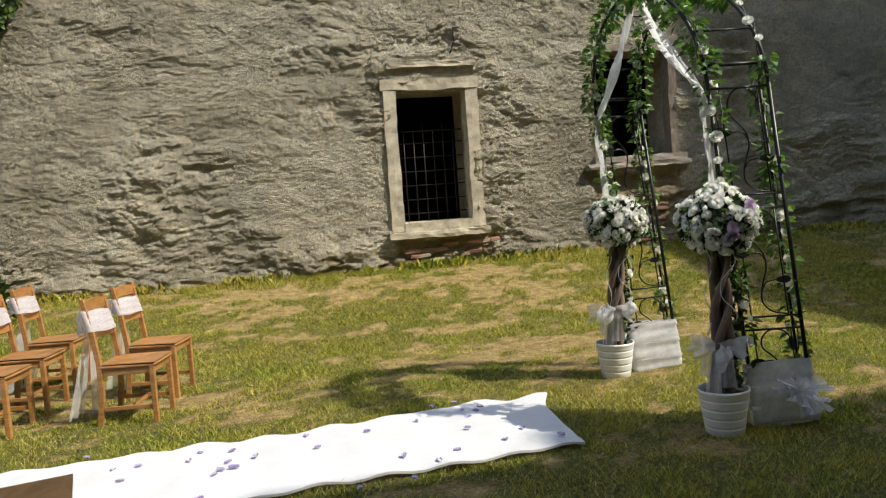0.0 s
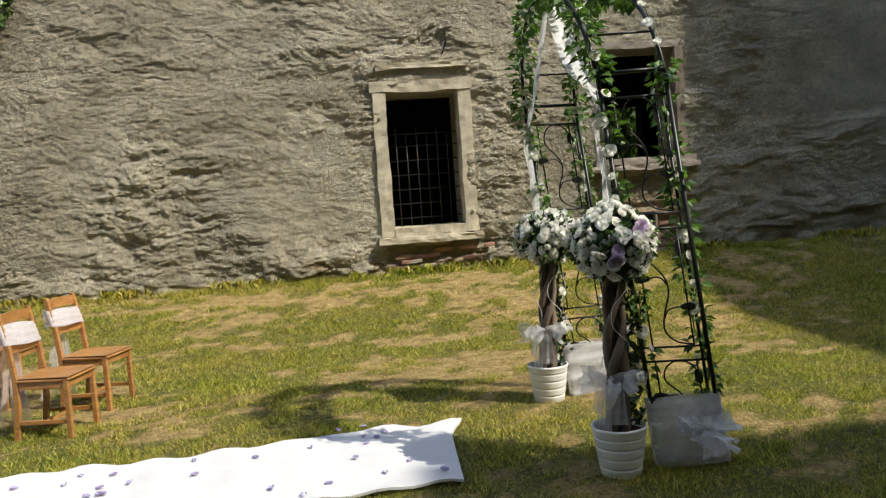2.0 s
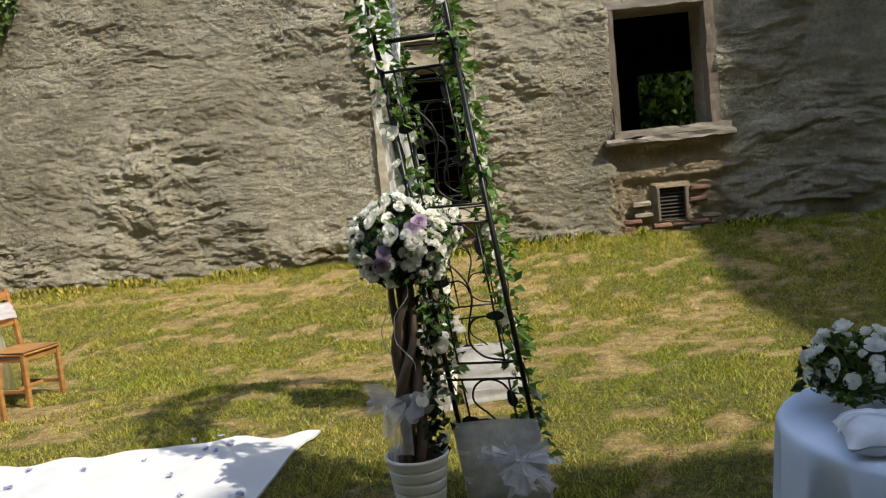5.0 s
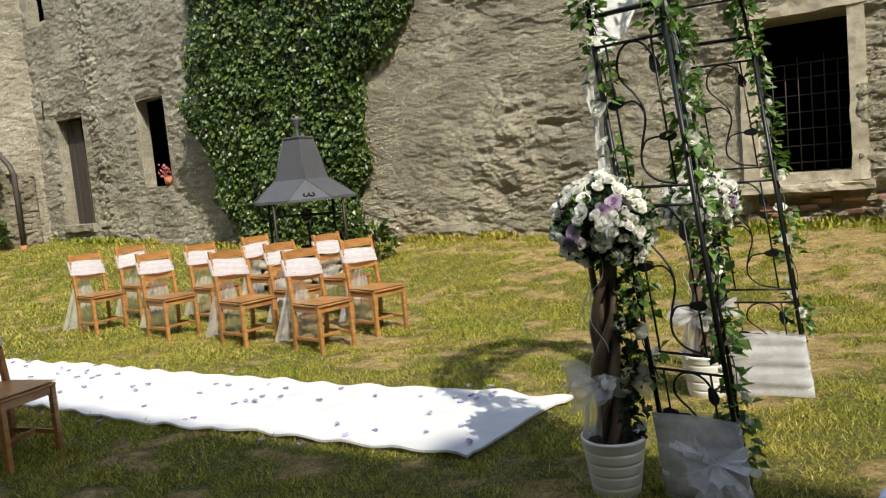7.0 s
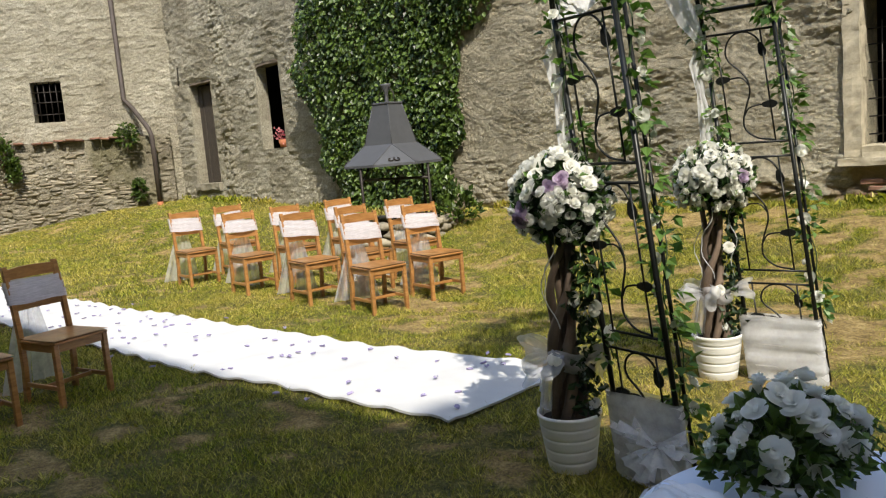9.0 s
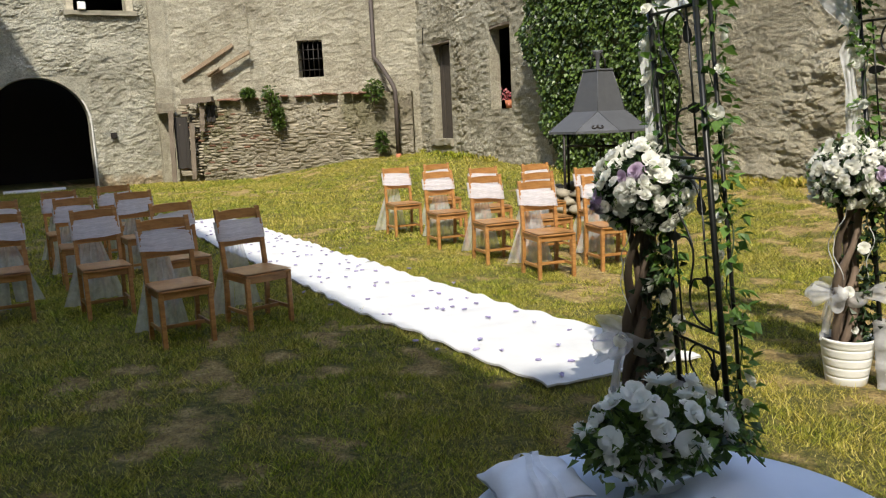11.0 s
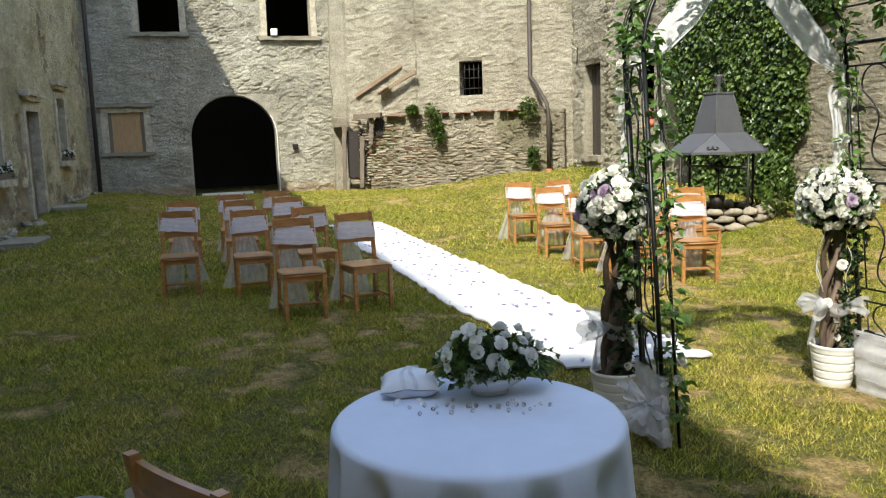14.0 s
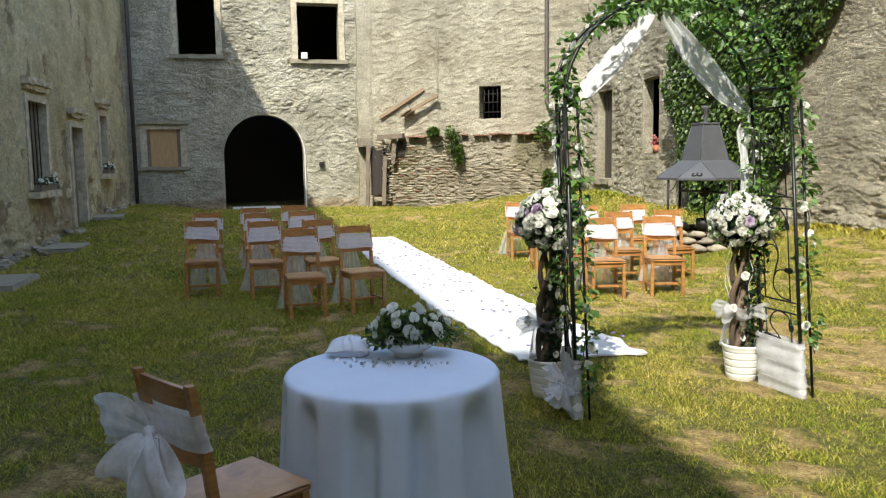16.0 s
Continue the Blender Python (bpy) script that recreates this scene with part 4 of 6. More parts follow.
def rose_mesh(name, material, seed, openness=1.0):
    """A rose of about 4 cm radius, facing up: a closed bud within rings of cupped petals with curled rims."""
    r = random.Random(seed)
    verts, faces = [(0, 0, -0.006)], []
    for ring, (count, foot, flare, high, span) in enumerate(((3, 0.003, 0.007, 0.036, 1.25), (4, 0.007, 0.014, 0.034, 0.95), (5, 0.010, 0.024, 0.027, 0.80), (6, 0.011, 0.034, 0.017, 0.66))):
        for k in range(count):
            a0 = 6.283 * (k + 0.5 * ring) / count + r.uniform(-0.2, 0.2)
            op, hh = openness * r.uniform(0.85, 1.12), high * r.uniform(0.9, 1.1)
            base = len(verts)
            for i in range(1, 4):
                v = i / 3
                for j in range(5):
                    u = j / 2 - 1
                    rad = foot + flare * op * v ** 1.3 * (1 - 0.10 * u * u) + (0.004 * op if i == 3 else 0)
                    a = a0 + u * span * (0.55 + 0.45 * math.sin(math.pi * min(1, 0.2 + 0.6 * v)))
                    z = hh * (v - (0.10 if i == 3 else 0) * ring * 0.5) * (1 - 0.16 * u * u * v) - 0.004 + r.uniform(-0.0008, 0.0008)
                    verts.append((rad * math.cos(a), rad * math.sin(a), z))
            for j in range(4):
                faces.append((0, base + j + 1, base + j))
                faces += [(base + 5 * i + j, base + 5 * i + j + 1, base + 5 * i + j + 6, base + 5 * i + j + 5) for i in range(2)]
    me = Shape().add(verts, faces, True).mesh(name)
    me.materials.append(material)
    return me


ROSES = [rose_mesh("rose", M_ROSE, k, 0.6 + 0.18 * k) for k in range(3)]
LILAC = rose_mesh("rose", M_LILAC, 9, 0.9)


def facing(p, way, spin, size):
    """A pose at p whose upper side looks along way."""
    q = Vector(way).to_track_quat('Z', 'Y').to_matrix().to_4x4()
    return Matrix.Translation(p) @ q @ Matrix.Rotation(spin, 4, 'Z') @ Matrix.Diagonal((size, size, size, 1))


def unit(rng, n):
    v = rng.normal(size=(n, 3))
    return v / np.linalg.norm(v, axis=1, keepdims=True)


# ---------------------------------------------------------------- window dressing
def box_part(name, lo, hi, material, parent, label="", bevel=0.01, wobble=0.0):
    size = [b - a for a, b in zip(lo, hi)]
    mid = [(a + b) / 2 for a, b in zip(lo, hi)]
    s = Shape().box(size, pose(*mid), bevel)
    return part(name, s, material, parent, label)


def carved(name, lo, hi, material, parent, axis, label="", seed=0, rough=0.012):
    """A worn stone or timber bar: a box cut along its length, its edges eaten away."""
    rng = random.Random(seed)
    lo, hi = list(lo), list(hi)
    n = max(3, int((hi[axis] - lo[axis]) / 0.07))
    others = [a for a in range(3) if a != axis]
    s, rows = Shape(), []
    for k in range(n + 1):
        c = lo[axis] + (hi[axis] - lo[axis]) * k / n
        ring = []
        for i, j in ((0, 0), (0.5, 0), (1, 0), (1, 0.5), (1, 1), (0.5, 1), (0, 1), (0, 0.5)):
            p = [0, 0, 0]
            p[axis] = c
            for a, f in zip(others, (i, j)):
                wear = float(fbm(c * 5 + seed * 3.3, 7 * i + 3 * j + 11 * a, 14, 3)) - 0.5
                p[a] = lo[a] + (hi[a] - lo[a]) * f + 3 * rough * wear + rng.uniform(-0.15, 0.15) * rough
            ring.append(tuple(p))
        rows.append(ring)
    verts = [p for r in rows for p in r]
    faces = [(8 * k + i, 8 * k + (i + 1) % 8, 8 * k + 8 + (i + 1) % 8, 8 * k + 8 + i) for k in range(n) for i in range(8)]
    s.add(verts, faces + [tuple(range(8))[::-1], tuple(8 * n + i for i in range(8))])
    return part(name, s, material, parent, label)


def grilled_window():
    w = thing("window_1", "tall stone-framed window with an iron grille, dark inside", "window", kind="structure")
    x0, x1, z0, z1 = DOOR
    f = NY - 0.055
    carved("jamb", (x0 - 0.17, f, 0.96), (x0 + 0.005, NY + 0.2, z1 + 0.02), M_FRAME, w, 2, "", 1, 0.011)
    carved("jamb", (x1 - 0.005, f, 0.96), (x1 + 0.17, NY + 0.2, z1 + 0.02), M_FRAME, w, 2, "", 2, 0.011)
    carved("lintel", (x0 - 0.20, f - 0.01, z1 + 0.02), (x1 + 0.20, NY + 0.2, z1 + 0.17), M_FRAME, w, 0, "", 3, 0.011)
    carved("cornice", (x0 - 0.10, f - 0.05, z1 + 0.32), (x1 + 0.16, NY + 0.05, z1 + 0.39), M_FRAME, w, 0, "broken stone ledge", 4, 0.012)
    carved("frieze", (x0 - 0.02, f + 0.02, z1 + 0.18), (x1 + 0.10, NY + 0.05, z1 + 0.31), M_NORTH, w, 0, "", 6, 0.01)
    carved("window_sill", (x0 + 0.01, NY - 0.06, z0 - 0.13), (x1 - 0.01, NY + 0.5, z0 + 0.005), M_FRAME, w, 0, "", 5, 0.008)
    carved("sill_ledge", (x0 - 0.22, NY - 0.13, 0.86), (x1 + 0.22, NY + 0.1, 0.945), M_FRAME, w, 0, "worn stone ledge", 7, 0.014)
    g = part("grille", Shape().tube([(x0, NY + 0.3, 2.36), (x1, NY + 0.3, 2.36)], 0.009), M_IRON, w, "iron window grille")
    for k in range(1, 7):
        x = x0 + (x1 - x0) * k / 7
        part("bar", Shape().tube([(x, NY + 0.3, z0), (x, NY + 0.3, 2.36 + 0.08 * (k % 2))], 0.008), M_IRON, g)
    for k in range(6):
        z = z0 + 0.12 + 0.2 * k
        part("bar", Shape().tube([(x0, NY + 0.31, z), (x1, NY + 0.31, z)], 0.008), M_IRON, g)


grilled_window()


def wooden_window():
    w = thing("window_2", "glassless window opening with grey weathered timber frame", "window", kind="structure")
    x0, x1, z0, z1 = WIN
    y0, y1 = NY - 0.02, NY + 0.16
    carved("window_frame", (x0 - 0.06, y0, z0), (x0 + 0.02, y1, z1), M_OLDWOOD, w, 2, "", 11, 0.006)
    carved("window_frame", (x1 - 0.02, y0 - 0.03, z0), (x1 + 0.10, y1, z1), M_OLDWOOD, w, 2, "", 12, 0.016)
    carved("window_frame", (x0 - 0.1, y0, z1), (x1 + 0.14, y1, z1 + 0.10), M_SILLWOOD, w, 0, "", 13, 0.01)
    carved("window_sill", (x0 - 0.08, NY - 0.09, z0 - 0.085), (x1 + 0.22, NY + 0.35, z0 + 0.01), M_SILLWOOD, w, 0, "grey split timber sill", 14, 0.01)
    carved("sill_board", (x0 - 0.2, NY - 0.12, z0 - 0.165), (x1 + 0.26, NY + 0.05, z0 - 0.095), M_SILLWOOD, w, 0, "rotten lower sill board", 15, 0.018)
    v = thing("air_vent", "small slatted wooden vent in a brick surround", "vent", kind="structure")
    x0, x1, z0, z1 = VENT
    box_part("backing", (x0, NY + 0.1, z0), (x1, NY + 0.12, z1), M_DARKWOOD, v)
    for k in range(9):
        z = z0 + (z1 - z0) * (k + 0.5) / 9
        s = Shape().box((x1 - x0, 0.05, 0.012), pose((x0 + x1) / 2, NY + 0.07, z, 35), 0.002)
        part("slat", s, M_DARKWOOD, v)
    for a, b in (((x0 - 0.02, z0), (x0 + 0.015, z1)), ((x1 - 0.015, z0), (x1 + 0.02, z1))):
        box_part("frame", (a[0], NY - 0.01, a[1]), (b[0], NY + 0.1, b[1]), M_OLDWOOD, v, "", 0.004)
    # bricks and stones laid bare round the vent
    rng = random.Random(4)
    bricks = thing("bare_masonry", "bare old bricks and stones round the vent", "masonry", kind="structure")
    meshes = []
    for k in range(5):
        s = Shape()
        s.box((0.23, 0.09, 0.062), None, 0.012)
        s.v = [(x + rng.uniform(-0.008, 0.008), y + rng.uniform(-0.008, 0.008), z + rng.uniform(-0.006, 0.006)) for x, y, z in s.v]
        me = s.mesh("brick")
        me.materials.append(M_BRICK if k < 3 else M_STONE)
        meshes.append(me)
    for row in range(10):
        z = 0.40 + row * 0.074
        x = 4.92 + (row % 2) * 0.11
        while x < 6.1:
            hole = VENT[0] - 0.11 < x + 0.0 < VENT[1] + 0.11 and z > 0.56
            fade = (row > 3 and (x < 5.12 or x > 5.95)) or (row > 7 and rng.random() < 0.5)
            if not hole and not fade and rng.random() < 0.9:
                ob = new("brick", meshes[rng.randrange(5) if row > 2 else rng.randrange(4)])
                ob.parent = bricks
                ob.matrix_basis = pose(x, NY + 0.052 + rng.uniform(-0.018, 0.012), z, rng.uniform(-3, 3), rng.uniform(-3, 3), rng.uniform(-4, 4))
            x += 0.245 + rng.uniform(-0.01, 0.02)
    for k in range(16):
        ob = new("brick", meshes[rng.randrange(4)])
        ob.parent = bricks
        ob.matrix_basis = pose(1.9 + rng.random() * 1.5, NY + 0.03 + rng.uniform(-0.02, 0.012), 0.52 + 0.075 * (k % 4) + rng.uniform(-0.01, 0.01), 0, rng.uniform(-6, 6), rng.uniform(-6, 6))


wooden_window()


def wall_hook(x, y, z):
    s = Shape().tube([(x + 0.12, y - 0.02, z + 0.01), (x, y - 0.06, z), (x, y - 0.06, z - 0.2), (x - 0.09, y - 0.03, z - 0.43)], 0.012)
    tagged(part("wall_hook", s, M_IRON), "bent rusty iron hook in the plaster wall", "hook")


wall_hook(2.86, NY, 3.73)
wall_hook(-14.05, 12.08, 3.95)

# ---------------------------------------------------------------- far walls
ROOM6 = Shape().add([(-19, 6, 0), (-15, 12.6, 0), (-19, 12.6, 0), (-19, 6, 8), (-15, 12.6, 8), (-19, 12.6, 8)],
                    [(0, 2, 5, 3), (1, 4, 5, 2), (0, 1, 2), (3, 5, 4)])
tagged(part("room_6", ROOM6, M_ROOM), "dark space behind the barred window", "room", kind="structure")
DA, DB = Vector((-18.3, 6.25, 0)), Vector((-14.5, 12.25, 0))
DU = (DB - DA).normalized()
DN = Vector((DU.y, -DU.x, 0))


def on_diag(u, z, d=0.0):
    p = DA + DU * u + DN * d
    return Vector((p.x, p.y, z))


def barred_window():
    w = thing("window_3", "small square window with iron bars, dark inside", "window", kind="structure")
    g = part("grille", Shape().tube([on_diag(3.62, 3.35, -0.1), on_diag(4.32, 3.35, -0.1)], 0.014), M_IRON, w)
    for k in range(1, 5):
        u = 3.62 + 0.7 * k / 5
        part("bar", Shape().tube([on_diag(u, 2.85, -0.11), on_diag(u, 3.85, -0.11)], 0.013), M_IRON, g)
    for z in (3.05, 3.6):
        part("bar", Shape().tube([on_diag(3.62, z, -0.1), on_diag(4.32, z, -0.1)], 0.013), M_IRON, g)


barred_window()


def bar_between(a, b, w, h, seed=0, rough=0.008):
    """A rough timber from a to b."""
    rng = random.Random(seed)
    a, b = Vector(a), Vector(b)
    way = (b - a).normalized()
    side = way.cross(Vector((0, 0, 1))).normalized()
    up = side.cross(way)
    s, n = Shape(), 8
    verts = []
    for k in range(n + 1):
        c = a.lerp(b, k / n)
        for i, j in ((-1, -1), (1, -1), (1, 1), (-1, 1)):
            verts.append(c + side * (i * w / 2 + rng.uniform(-rough, rough)) + up * (j * h / 2 + rng.uniform(-rough, rough)))
    faces = [(4 * k + i, 4 * k + (i + 1) % 4, 4 * k + 4 + (i + 1) % 4, 4 * k + 4 + i) for k in range(n) for i in range(4)]
    return s.add(verts, faces + [(3, 2, 1, 0), (4 * n, 4 * n + 1, 4 * n + 2, 4 * n + 3)])


def lean_to():
    t = thing("lean_to_remnant", "remains of a lean-to roof, two bleached sloping rafters", "rafters")
    part("rafter", bar_between(on_diag(0.35, 2.98, 0.12), on_diag(1.85, 3.82, 0.1), 0.1, 0.1, 1), M_BEAM, t)
    part("rafter", bar_between(on_diag(1.15, 3.0, 0.3), on_diag(2.35, 3.6, 0.28), 0.1, 0.1, 2), M_BEAM, t)
    part("board", bar_between(on_diag(1.15, 3.0, 0.2), on_diag(1.5, 3.2, 0.2), 0.45, 0.03, 3), M_BEAM, t, "faded sloping roof board")
    part("post", bar_between(on_diag(0.45, 3.0, 0.14), on_diag(0.45, 2.3, 0.14), 0.11, 0.11, 5), M_OLDWOOD, t)
    part("post", bar_between(on_diag(1.25, 3.05, 0.34), on_diag(1.25, 2.4, 0.34), 0.09, 0.09, 6), M_OLDWOOD, t)
    part("beam", bar_between(on_diag(0.5, 2.33, 0.7), on_diag(1.35, 2.36, 0.7), 0.22, 0.14, 7), M_OLDWOOD, t, "grey stub of a floor beam")
    # upright pilaster in the corner between the two walls
    s = Shape()
    rows = []
    for k in range(60):
        z = -0.3 + k * 0.125
        w = 0.22 + 0.05 * float(fbm(z * 1.3, 2.2, 5, 3))
        off = 0.12 * (float(fbm(z * 0.8, 7.1, 15, 4)) - 0.5)
        rows.append([(-18.55, 6.05 + off - w, z), (-18.28 + off, 6.05 + off - w, z), (-18.18 + off, 6.2 + off, z), (-18.25 + off, 6.3 + w + off, z), (-18.6, 6.3 + w + off, z)])
    s.grid(rows, False)
    tagged(part("pilaster", s, M_DIAG), "crumbling plastered corner pilaster", "pilaster", kind="structure")
    c = thing("stone_corbel", "projecting broken stone corbel on the corner", "corbel", kind="structure")
    carved("bracket", (-18.35, 5.75, 2.05), (-17.85, 6.15, 2.32), M_STONE, c, 0, "", 3, 0.03)
    carved("shaft", (-18.3, 6.3, -0.1), (-17.95, 6.62, 2.0), M_DIAG, c, 2, "", 8, 0.03)
    for k, (u, z0, z1) in enumerate(((0.05, 0.1, 2.1), (0.62, 0.2, 1.75), (0.95, 1.5, 2.3))):
        part("prop", bar_between(on_diag(u, z0, 0.62), on_diag(u + 0.06, z1, 0.6), 0.13, 0.12, 40 + k, 0.015), M_OLDWOOD, t, "grey split upright prop")
    # Solid near-black blocks stand for the shade between the props.
    for k, (u0, u1, z0, z1) in enumerate(((0.12, 0.5, 0.5, 1.9), (1.05, 1.3, 1.75, 2.2))):
        part("hollow", bar_between(on_diag(u0, (z0 + z1) / 2, 0.40), on_diag(u1, (z0 + z1) / 2, 0.40), 0.12, z1 - z0, 50 + k, 0.02), M_ROOM, t, "near-black block standing for the shaded recess behind the props")
    bare = thing("bare_stonework", "bare flat stones and bricks of the ruined low wall", "masonry", kind="structure")
    rng = random.Random(17)
    kinds = []
    for k in range(6):
        s = Shape().box((0.30 - 0.025 * k, 0.12, 0.062 - 0.004 * k), None, 0.014)
        s.v = [(p[0] + rng.uniform(-0.018, 0.018), p[1] + rng.uniform(-0.012, 0.012), p[2] + rng.uniform(-0.01, 0.01)) for p in s.v]
        me = s.mesh("stone")
        me.materials.append(M_BRICK if k == 5 else M_STONE)
        kinds.append(me)
    turn = math.atan2(DU.y, DU.x)
    for row in range(26):
        u = 0.3 + rng.uniform(0, 0.2)
        while u < 5.9:
            z = 0.33 + row * 0.077
            dense = float(fbm(u * 0.9, z * 1.4, 23, 3))
            if dense > (0.42 if u < 2.6 else 0.58):
                ob = new("stone", kinds[rng.randrange(6) if u < 2.8 else rng.randrange(5)])
                ob.parent = bare
                ob.matrix_basis = Matrix.Translation(on_diag(u, z + rng.uniform(-0.012, 0.012), 0.34 + rng.uniform(0.0, 0.045))) @ Matrix.Rotation(turn + rng.uniform(-0.1, 0.1), 4, 'Z') @ Matrix.Rotation(rng.uniform(-0.08, 0.08), 4, 'Y')
            u += rng.uniform(0.27, 0.40)
    tile = thing("wall_coping", "broken red tile coping on the low wall", "coping", kind="structure")
    rng = random.Random(9)
    for k in range(26):
        u = 0.75 + k * 0.205
        if rng.random() < 0.22:
            continue
        p = on_diag(u + rng.uniform(-0.05, 0.05), 2.35 + rng.uniform(-0.045, 0.03), 0.28 + rng.uniform(-0.05, 0.05))
        ob = part("tile", Shape().box((0.22, 0.62, 0.045), None, 0.01), M_BRICK, tile)
        ob.matrix_basis = Matrix.Translation(p) @ Matrix.Rotation(math.atan2(DU.y, DU.x) + rng.uniform(-0.3, 0.3), 4, 'Z') @ Matrix.Rotation(rng.uniform(-0.1, 0.1), 4, 'X') @ Matrix.Rotation(rng.uniform(-0.12, 0.12), 4, 'Y')


lean_to()


def downpipe(name_label, pts, shoe=True):
    t = thing("downpipe", name_label, "downpipe")
    part("pipe", Shape().tube(pts, 0.06, 10), M_PIPE, t)
    if shoe:
        p = Vector(pts[-1])
        part("pipe_foot", Shape().tube([p, (p.x, p.y, p.z - 0.28)], 0.075, 10), M_CLAY, t, "orange clay pipe foot")


downpipe("brown metal downpipe with a kink over the low wall", [on_diag(5.75, 9, 0.1), on_diag(5.75, 3.3, 0.1), on_diag(5.95, 3.05, 0.3), on_diag(6.3, 2.5, 0.75), on_diag(6.36, 2.3, 0.8), on_diag(6.36, 0.66, 0.8)])
downpipe("dark brown downpipe in the corner of two walls", [(-18.32, -1.06, 9.5), (-18.32, -1.06, 0.3)], False)


def framed(name, label, y0, y1, z0, z1, sill=0.12, head=0.0, board=False, x=-18.5):
    w = thing(name, label, "window", kind="structure")
    carved("window_frame", (x - 0.1, y0 - 0.17, z0), (x + 0.05, y0 + 0.01, z1 + 0.1), M_FRAME, w, 2, "", 21, 0.005)
    carved("window_frame", (x - 0.1, y1 - 0.01, z0), (x + 0.05, y1 + 0.17, z1 + 0.1), M_FRAME, w, 2, "", 22, 0.005)
    carved("window_frame", (x - 0.1, y0, z1 - 0.01), (x + 0.05, y1, z1 + 0.14), M_FRAME, w, 1, "", 23, 0.005)
    carved("window_sill", (x - 0.1, y0 - 0.25, z0 - sill), (x + 0.14, y1 + 0.25, z0), M_SLAB, w, 1, "grey stone sill", 24)
    if head:
        carved("cornice", (x - 0.05, y0 - 0.25, z1 + 0.15), (x + 0.16, y1 + 0.25, z1 + 0.15 + head), M_SLAB, w, 1, "", 25)
    if board:
        for k in range(4):
            a, b = y0 + (y1 - y0) * k / 4, y0 + (y1 - y0) * (k + 1) / 4
            box_part("board", (x - 0.09, a + 0.002, z0), (x - 0.05, b - 0.002, z1), M_BOARD, w, "", 0.003)
        for y in (y0 + 0.06, y1 - 0.06):
            box_part("batten", (x - 0.05, y - 0.05, z0), (x - 0.02, y + 0.05, z1), M_OLDWOOD, w, "", 0.004)
    return w


framed("window_4", "small window boarded up with tan planks", -0.72, 0.28, 1.5, 2.66, 0.1, 0.1, True)
framed("window_5", "tall stone-framed upper window, dark inside", 0.33, 1.47, 4.92, 6.75)
# White material puts the brightness of the lit paving into the slab's colour.
slab = Shape().box((0.3, 1.5, 0.12), pose(-18.62, 2.5, 0.13), 0.01)
tagged(part("threshold", slab, M_VASE), "gateway threshold slab, white to stand for the lit paving", "threshold", kind="structure")
framed("window_6", "tall stone-framed upper window without glass", 3.95, 5.28, 4.82, 6.6)
tagged(box_part("paint_can", (-18.45, 4.05, 4.825), (-18.3, 4.25, 5.03), M_POT, None, "", 0.02), "small white can on the upper window sill", "can")
SD = (SQ - SP).normalized()


def on_south(u, z, d=0.0):
    p = SP + SD * u + Vector((-SD.y, SD.x)) * d
    return Vector((p.x, p.y, z))


def south_frame(name, label, u0, u1, z0, z1, sill=True, bars=False):
    m = Matrix.Translation(on_south(0, 0)) @ Matrix.Rotation(math.atan2(SD.y, SD.x), 4, 'Z')
    w = thing(name, label, "door" if not sill else "window", m, kind="structure")
    for a, b in ((u0 - 0.13, u0 + 0.01), (u1 - 0.01, u1 + 0.13)):
        carved("frame", (a, -0.2, z0), (b, 0.045, z1 + 0.12), M_FRAME, w, 2, "", 31)
    carved("frame", (u0, -0.2, z1 - 0.01), (u1, 0.045, z1 + 0.13), M_FRAME, w, 0, "", 32)
    carved("cornice", (u0 - 0.2, -0.05, z1 + 0.3), (u1 + 0.2, 0.16, z1 + 0.42), M_FRAME, w, 0, "crumbling carved cornice", 33, 0.03)
    carved("cornice", (u0 - 0.12, -0.05, z1 + 0.2), (u1 + 0.12, 0.09, z1 + 0.31), M_FRAME, w, 0, "", 34, 0.02)
    n = max(3, int((u1 - u0) / 0.18))
    for k in range(n):
        a, b = u0 + (u1 - u0) * k / n, u0 + (u1 - u0) * (k + 1) / n
        box_part("board", (a + 0.002, -0.2, z0), (b - 0.002, -0.16, z1), M_OLDWOOD, w, "", 0.004)
    if sill:
        carved("window_sill", (u0 - 0.15, -0.1, z0 - 0.16), (u1 + 0.15, 0.2, z0 - 0.04), M_FRAME, w, 0, "", 35)
    if bars:
        for k in range(1, 5):
            u = u0 + (u1 - u0) * k / 5
            part("bar", Shape().tube([(u, -0.06, z0), (u, -0.06, z1)], 0.012), M_IRON, w)
    return w


south_frame("window_7", "tall barred window with a carved stone head", 8.3, 9.45, 1.15, 2.85, True, True)
south_frame("door_1", "narrow old wooden door in a stone frame", 5.5, 6.5, 0.05, 2.48, False)
south_frame("window_8", "narrow shuttered window with a carved stone head", 2.95, 3.75, 1.4, 2.88)


